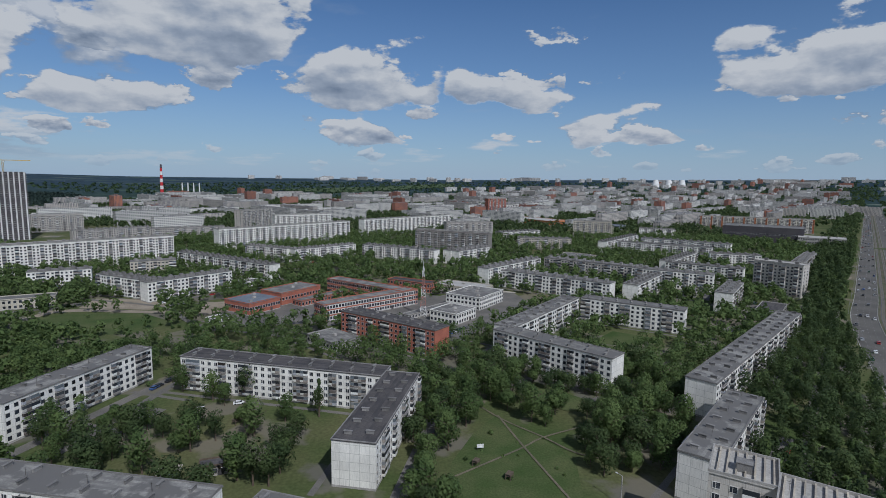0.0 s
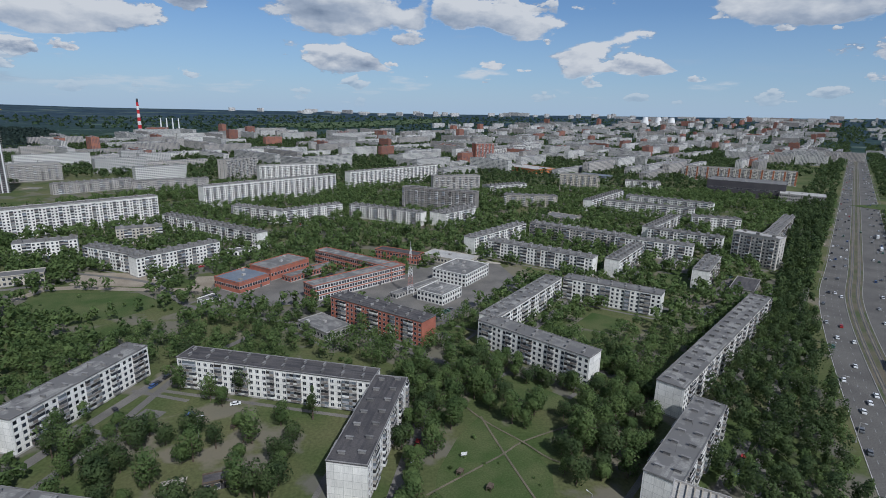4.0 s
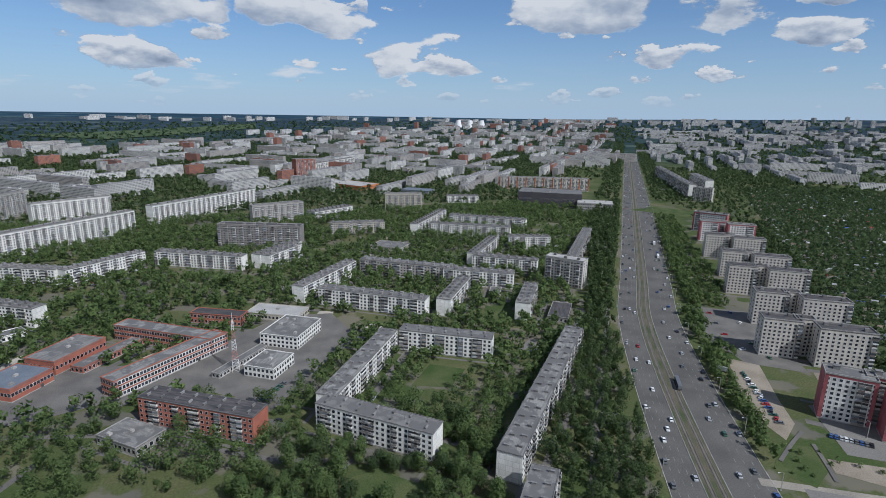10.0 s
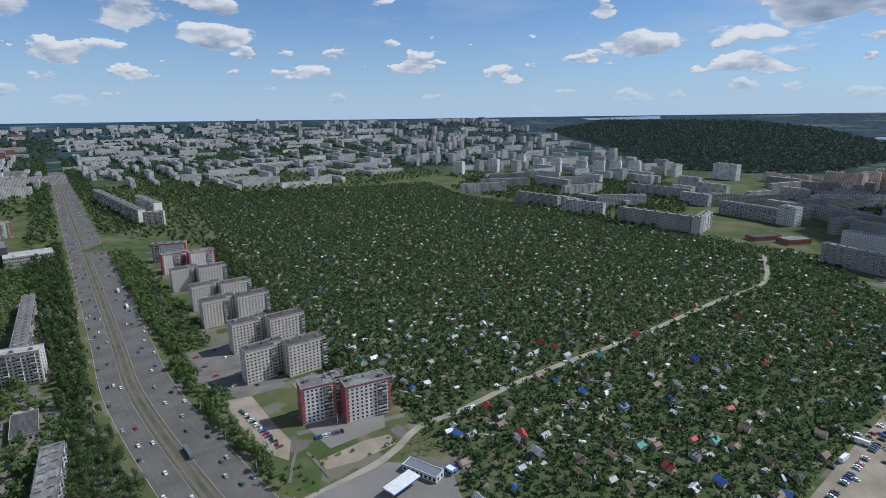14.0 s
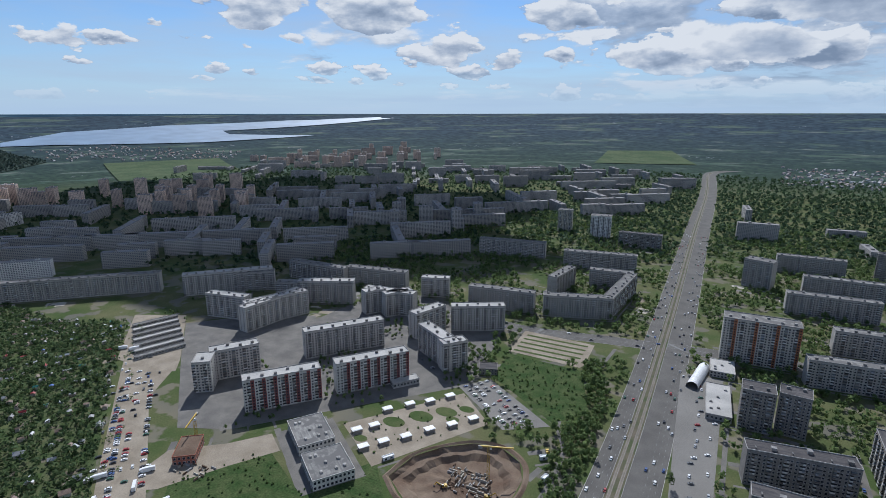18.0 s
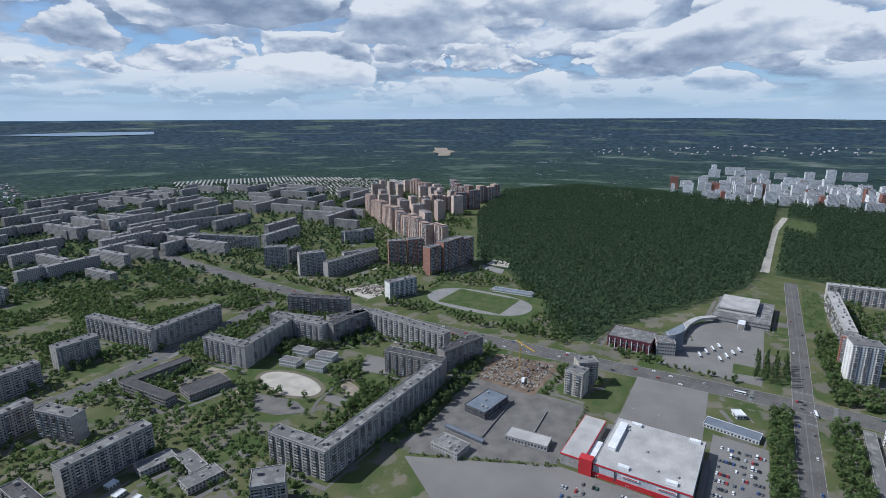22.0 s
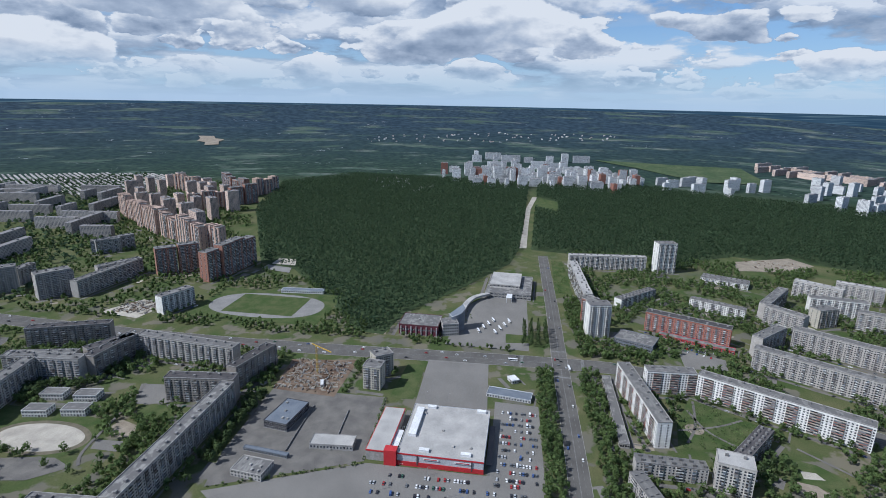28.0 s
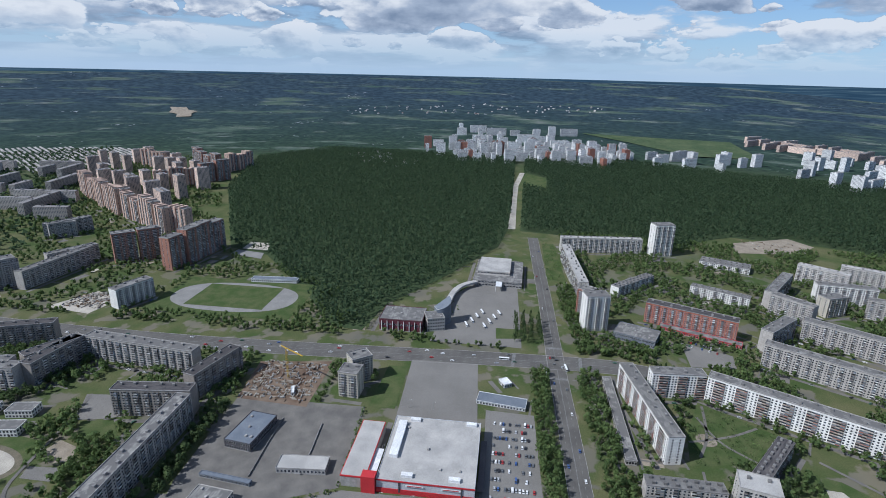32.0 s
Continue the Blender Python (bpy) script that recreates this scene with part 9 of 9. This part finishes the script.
far_estate("far_housing", [(-683, -2100), (-1254, -2000), (-1650, -1386), (-1099, -907), (-558, -972), (-470, -1455)], 10, [9, 9], 80, (60, 130), FW["grey"], "grey panel blocks in the south-west", 0.5)


far_estate("far_housing", [(106, -1920), (502, -1595), (1019, -1438), (1544, -1487), (1719, -1225), (2075, -1495), (1700, -1900), (1200, -2150), (500, -2300), (134, -2330)], 30, [5, 9, 9, 12], 86, (50, 120), FW["grey"], "grey quarters beyond the shaded estate", 0.5)
far_estate("far_towers", [(625, -939), (419, -1004), (474, -1141), (706, -1069)], 30, [14, 16], 66, (26, 34), FW["grey"], "tall grey towers in the shaded estate", 0.7)
far_estate("far_towers", [(1254, -772), (1087, -824), (1030, -969), (1182, -1122), (1419, -884)], 40, [16, 17], 72, (26, 34), FW["pink"], "brown towers in the shaded estate", 0.7)


def garages(pts, way, step, label):
    """Long rows of low lock-up garages with lanes between."""
    a = np.array(pts, float)
    mid, reach = a.mean(0), np.ptp(a, axis=0).max()
    t = radians(way)
    g, w = np.meshgrid(np.arange(-reach, reach, 60), np.arange(-reach, reach, step))
    u, w = g.ravel() + rng.uniform(-6, 6, g.size), w.ravel()
    px, py = mid[0] + math.cos(t) * u - math.sin(t) * w, mid[1] + math.sin(t) * u + math.cos(t) * w
    ok = inside(px, py, pts)
    v, f = boxes([(0, 0, 1.4, 57, 7, 2.8), (0, 1.5, 2.9, 57.4, 4, 0.2)])
    allv = [np.stack([v[:, 0] * math.cos(t) - v[:, 1] * math.sin(t) + x, v[:, 0] * math.sin(t) + v[:, 1] * math.cos(t) + y, v[:, 2]], -1) for x, y in zip(px[ok], py[ok])]
    allf = [f + len(v) * k for k in range(len(allv))]
    tagged(new("far_garages", mesh_of("far_garages", np.concatenate(allv), np.concatenate(allf), [M["garage"]])), label, "garages", kind="stuff")


M["garage"] = surface("garage_roofs", (0.40, 0.38, 0.36), (0.28, 0.26, 0.245), 0.05, 0.4, 0.9, bump=0, island=0.25)
garages([(-1413, -2255), (-1755, -2146), (-1946, -1701), (-2005, -1434), (-1895, -1333), (-1746, -1240), (-1567, -1274), (-1461, -1460), (-1233, -1966)], 52, 17, "rows of pale lock-up garages at the forest edge")
far_estate("far_housing", [(-1050, -640), (-1400, -760), (-1880, -1180), (-1750, -1350), (-1200, -1000)], 52, [14, 16, 18, 20], 74, (26, 34), FW["pink"], "pinkish towers at the forest edge", 0.75)
WHITE_W = [(-1985, 329), (-2060, 145), (-2010, -8), (-2030, -181), (-2280, -351), (-2480, -300), (-2600, 300), (-2440, 509), (-2217, 500)]
far_estate("far_towers", WHITE_W, 100, [9, 10, 10, 12, 16, 17], 56, (20, 52), FW["blue"], "bright white new blocks beyond the forest", 0.72)
far_estate("far_towers", WHITE_W, 100, [12, 16, 17], 150, (26, 40), FW["red"], "brick-red towers among the white blocks", 0.6)
far_estate("far_towers", [(-2660, -300), (-2620, -20), (-2700, 380), (-3050, 420), (-3000, -20), (-2940, -300)], 100, [9, 10, 12, 16], 92, (40, 110), FW["blue"], "white and cream rows at the back of the new town", 0.42)
far_estate("far_towers", [(-2020, 520), (-2300, 520), (-2420, 620), (-2240, 960), (-2010, 880)], 112, [10, 12, 16], 70, (26, 50), FW["blue"], "bright white towers along the forest", 0.62)
far_estate("far_towers", [(-1960, 930), (-2420, 1190), (-2260, 1500), (-1900, 1330), (-1650, 1150), (-1758, 1032)], 125, [10, 12, 16, 17], 74, (26, 70), FW["blue"], "white and grey new blocks at the meadow", 0.55)
far_estate("far_towers", [(-1600, 1170), (-1950, 1380), (-1836, 1500), (-1700, 1560), (-1500, 1290)], 125, [10, 12, 16], 70, (26, 70), FW["blue"], "white new blocks behind the pines", 0.6)
far_estate("far_housing", [(-2720, 1070), (-2888, 1133), (-2624, 1400), (-2260, 1560), (-2180, 1500), (-2470, 1322)], 125, [9], 66, (70, 120), FW["pink"], "beige blocks beyond the meadow", 0.85)
far_estate("far_housing", [(-3067, 1936), (-3214, 2024), (-2896, 2305), (-2761, 2203)], 125, [9], 90, (70, 140), FW["pink"], "pinkish far quarter at the edge of the plain", 0.7)


def village(pts, count, label):
    """Many small far houses with pitched roofs."""
    a = np.array(pts, float)
    px, py = rng.uniform(*np.stack([a.min(0), a.max(0)])[:, 0], count), rng.uniform(*np.stack([a.min(0), a.max(0)])[:, 1], count)
    ok = inside(px, py, pts)
    px, py = px[ok], py[ok]
    w, d, t, z = rng.uniform(4, 6, len(px)), rng.uniform(3.5, 5, len(px)), rng.uniform(0, math.pi, len(px)), land_z(px, py)
    base = np.array([(-1, -1, 0), (1, -1, 0), (1, 1, 0), (-1, 1, 0), (-1, -1, 4), (1, -1, 4), (1, 1, 4), (-1, 1, 4), (-1, 0, 7), (1, 0, 7)], float)
    v = base[None] * np.stack([w, d, np.ones_like(w)], -1)[:, None]
    x, y = v[..., 0] * np.cos(t)[:, None] - v[..., 1] * np.sin(t)[:, None] + px[:, None], v[..., 0] * np.sin(t)[:, None] + v[..., 1] * np.cos(t)[:, None] + py[:, None]
    v = np.stack([x, y, v[..., 2] + z[:, None]], -1).reshape(-1, 3)
    quad = np.array([(0, 1, 5, 4), (1, 2, 6, 5), (2, 3, 7, 6), (3, 0, 4, 7), (4, 5, 9, 8), (7, 8, 9, 6), (4, 8, 7, 7), (5, 6, 9, 9)], np.int32)[:6]
    f = (quad[None] + 10 * np.arange(len(px))[:, None, None]).reshape(-1, 4)
    tagged(new("far_village", mesh_of("far_village", v, f, [FW["pale"], M["village_roof"]], np.tile([0, 0, 0, 0, 1, 1], len(px)))), label, "far houses", kind="stuff")


M["village_roof"] = surface("village_roof", (0.30, 0.20, 0.16), (0.42, 0.42, 0.42), 0.01, 0.5, 0.8, bump=0, island=0.5)
village([(-2089, -605), (-2237, -529), (-1964, -277), (-1848, -359), (-1907, -492)], 130, "small cottages with red roofs in a forest clearing")
village([(-221, -2796), (-1004, -2727), (-806, -2160), (-175, -2178)], 420, "village of small houses beyond the estate")
village([(3116, -1456), (3004, -1809), (2373, -2136), (2198, -1896), (2732, -1353)], 420, "village of small houses by the lake")
village([(-3448, -1116), (-3829, -107), (-3821, 644), (-3663, 621), (-3230, -1045)], 200, "far villages beyond the forest")


def drape(name, pts, mat, label, category, lift=3.0, kind="structure"):
    """A far area laid on the rising land."""
    bm = bmesh.new()
    bm.faces.new([bm.verts.new((x, y, 0)) for x, y in pts])
    bmesh.ops.triangulate(bm, faces=bm.faces)
    for _ in range(4):
        bmesh.ops.subdivide_edges(bm, edges=bm.edges, cuts=1, use_grid_fill=True)
    for v in bm.verts:
        v.co.z = float(land_z(np.array(v.co.x), np.array(v.co.y))) + lift
    bmesh.ops.recalc_face_normals(bm, faces=bm.faces)
    me = bpy.data.meshes.new(name)
    bm.to_mesh(me), bm.free()
    me.materials.append(mat)
    tagged(new(name, me), label, category, kind=kind)


# dark blue tint of the far woods stands in for haze and cloud shade
M["leaf_hazy"] = leaf_mat("hazy_needles", (0.034, 0.054, 0.046), (0.052, 0.076, 0.064))
M["hazy_wood"] = surface("hazy_wood", (0.030, 0.048, 0.038), (0.042, 0.062, 0.048), 0.01, 0.06, 1.0, bump=0.4, spec=0.1)
M["meadow"] = surface("far_meadow", (0.055, 0.085, 0.040), (0.085, 0.11, 0.055), 0.012, 0.1, 1.0, spec=0.1)
for name, pts in (("far_lake", [(3357, -1302), (3620, -1899), (3505, -2500), (3073, -3276), (2475, -3864), (2643, -3467), (3062, -2610), (2916, -2534), (2462, -2843), (2768, -2214), (3219, -1608)]),
                  ("far_lake", [(3220, -2989), (2868, -3521), (2603, -3840), (2544, -3784), (2909, -3074), (3063, -2834)]),
                  ("far_lake", [(-1440, -4121), (-1860, -3994), (-2235, -3764), (-2187, -3676), (-1747, -3892)]),
                  ("far_lake", [(4649, 154), (4737, -450), (4538, -434), (4530, 81)])):
    drape(name, pts, M["water"], "pale distant lake", "lake", 4.5)
for pts in ([(564, -2636), (120, -2752), (274, -3203), (596, -3109)], [(1769, 88), (1679, -175), (2157, -223), (2070, -4)], [(2501, -1447), (2250, -1872), (1690, -1540), (1805, -1091)],
            [(-2971, 374), (-2800, 1045), (-2367, 1026), (-2377, 768), (-2748, 565)],
            [(-1044, 3232), (84, 4306), (77, 3906), (-615, 3035)]):
    drape("far_meadow", pts, M["meadow"], "bright green distant meadow", "meadow", 3.5)
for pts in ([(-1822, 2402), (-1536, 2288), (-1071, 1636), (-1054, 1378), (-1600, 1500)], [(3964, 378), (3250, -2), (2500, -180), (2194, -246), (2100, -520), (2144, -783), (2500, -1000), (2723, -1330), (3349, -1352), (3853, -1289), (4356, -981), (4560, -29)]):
    drape("far_forest", pts, M["hazy_wood"], "dark distant forest", "forest", 3.0)
    grove("far_forest_trees", pts, 20, 15, M["leaf_hazy"], "dark distant forest trees", leaves=8, size=5.0, spread=0.8, category="forest")


def cloud(x, y, z, rx, ry, rz):
    """A heap cloud added unseen above the view so that its shadow lies on the far quarters."""
    bm = bmesh.new()
    bmesh.ops.create_icosphere(bm, subdivisions=4, radius=1)
    for v in bm.verts:
        n = noise.fractal(v.co * 2.2 + Vector((x, y, z)) * 0.01, 0.7, 2.0, 4)
        v.co *= 1 + 0.35 * n
        v.co = Vector((v.co.x * rx, v.co.y * ry, max(v.co.z, -0.35) * rz))
    me = bpy.data.meshes.new("cloud")
    bm.to_mesh(me), bm.free()
    me.materials.append(M["cloud"])
    ob = new("cloud", me)
    ob.location = (x, y, z)
    tagged(ob, "unseen white heap cloud placed to shade the far quarters", "cloud", kind="backdrop")


M["cloud"] = surface("cloud_white", (0.85, 0.86, 0.88), (0.8, 0.82, 0.85), 0.002, 0.01, 1.0, bump=0)
cloud(1760, -2239, 1500, 690, 570, 160)
EDGE_E = [(1357, 362), (1139, -18), (978, -186), (978, -334), (880, -387), (723, -463), (889, -609), (1376, -495), (1564, -315), (1928, 106), (1767, 455)]
far_estate("far_housing", EDGE_E, 46, [5, 9, 5], 84, (40, 90), FW["pale"], "pale slabs beyond the gardens", 0.12)
far_estate("far_housing", [(3620, 1416), (3764, 363), (2151, -330), (1599, -237), (1905, 327), (2128, 865)], 46, [5, 9, 9, 14], 86, (50, 120), FW["pale"], "pale far housing", 0.5)

drape("far_quarry", [(-3040, -1930), (-3075, -1850), (-3010, -1800), (-3000, -1740), (-2930, -1735), (-2850, -1690), (-2800, -1745), (-2880, -1790), (-2900, -1850), (-2980, -1880)], M["dirt"], "pale sand quarry in the forest", "quarry", 4.0)

far_estate("far_housing", [(-1700, 4400), (-1000, 4680), (500, 4760), (1500, 4480), (2800, 3800), (3800, 2800), (3000, 2200), (2700, 3500), (1500, 4150), (500, 4560), (-1000, 4460)], 50, [5, 9, 9], 105, (40, 120), FW["pale"], "pale distant quarters below the skyline", 0.55)
far_estate("far_housing", [(3800, 2800), (4650, 900), (3900, 450), (3650, 1450), (2900, 2100)], 46, [5, 9, 14], 90, (50, 120), FW["pale"], "pale distant quarters in the east", 0.5)
grove("far_trees", [(-2500, 2900), (-1000, 4200), (500, 4500), (2500, 3900), (4000, 2600), (3000, 2200), (1000, 3500), (-400, 2700), (-1500, 2500)], 60, 10, M["leaf_c"], "dark trees among the distant quarters", leaves=6, size=8.0, spread=1.6)
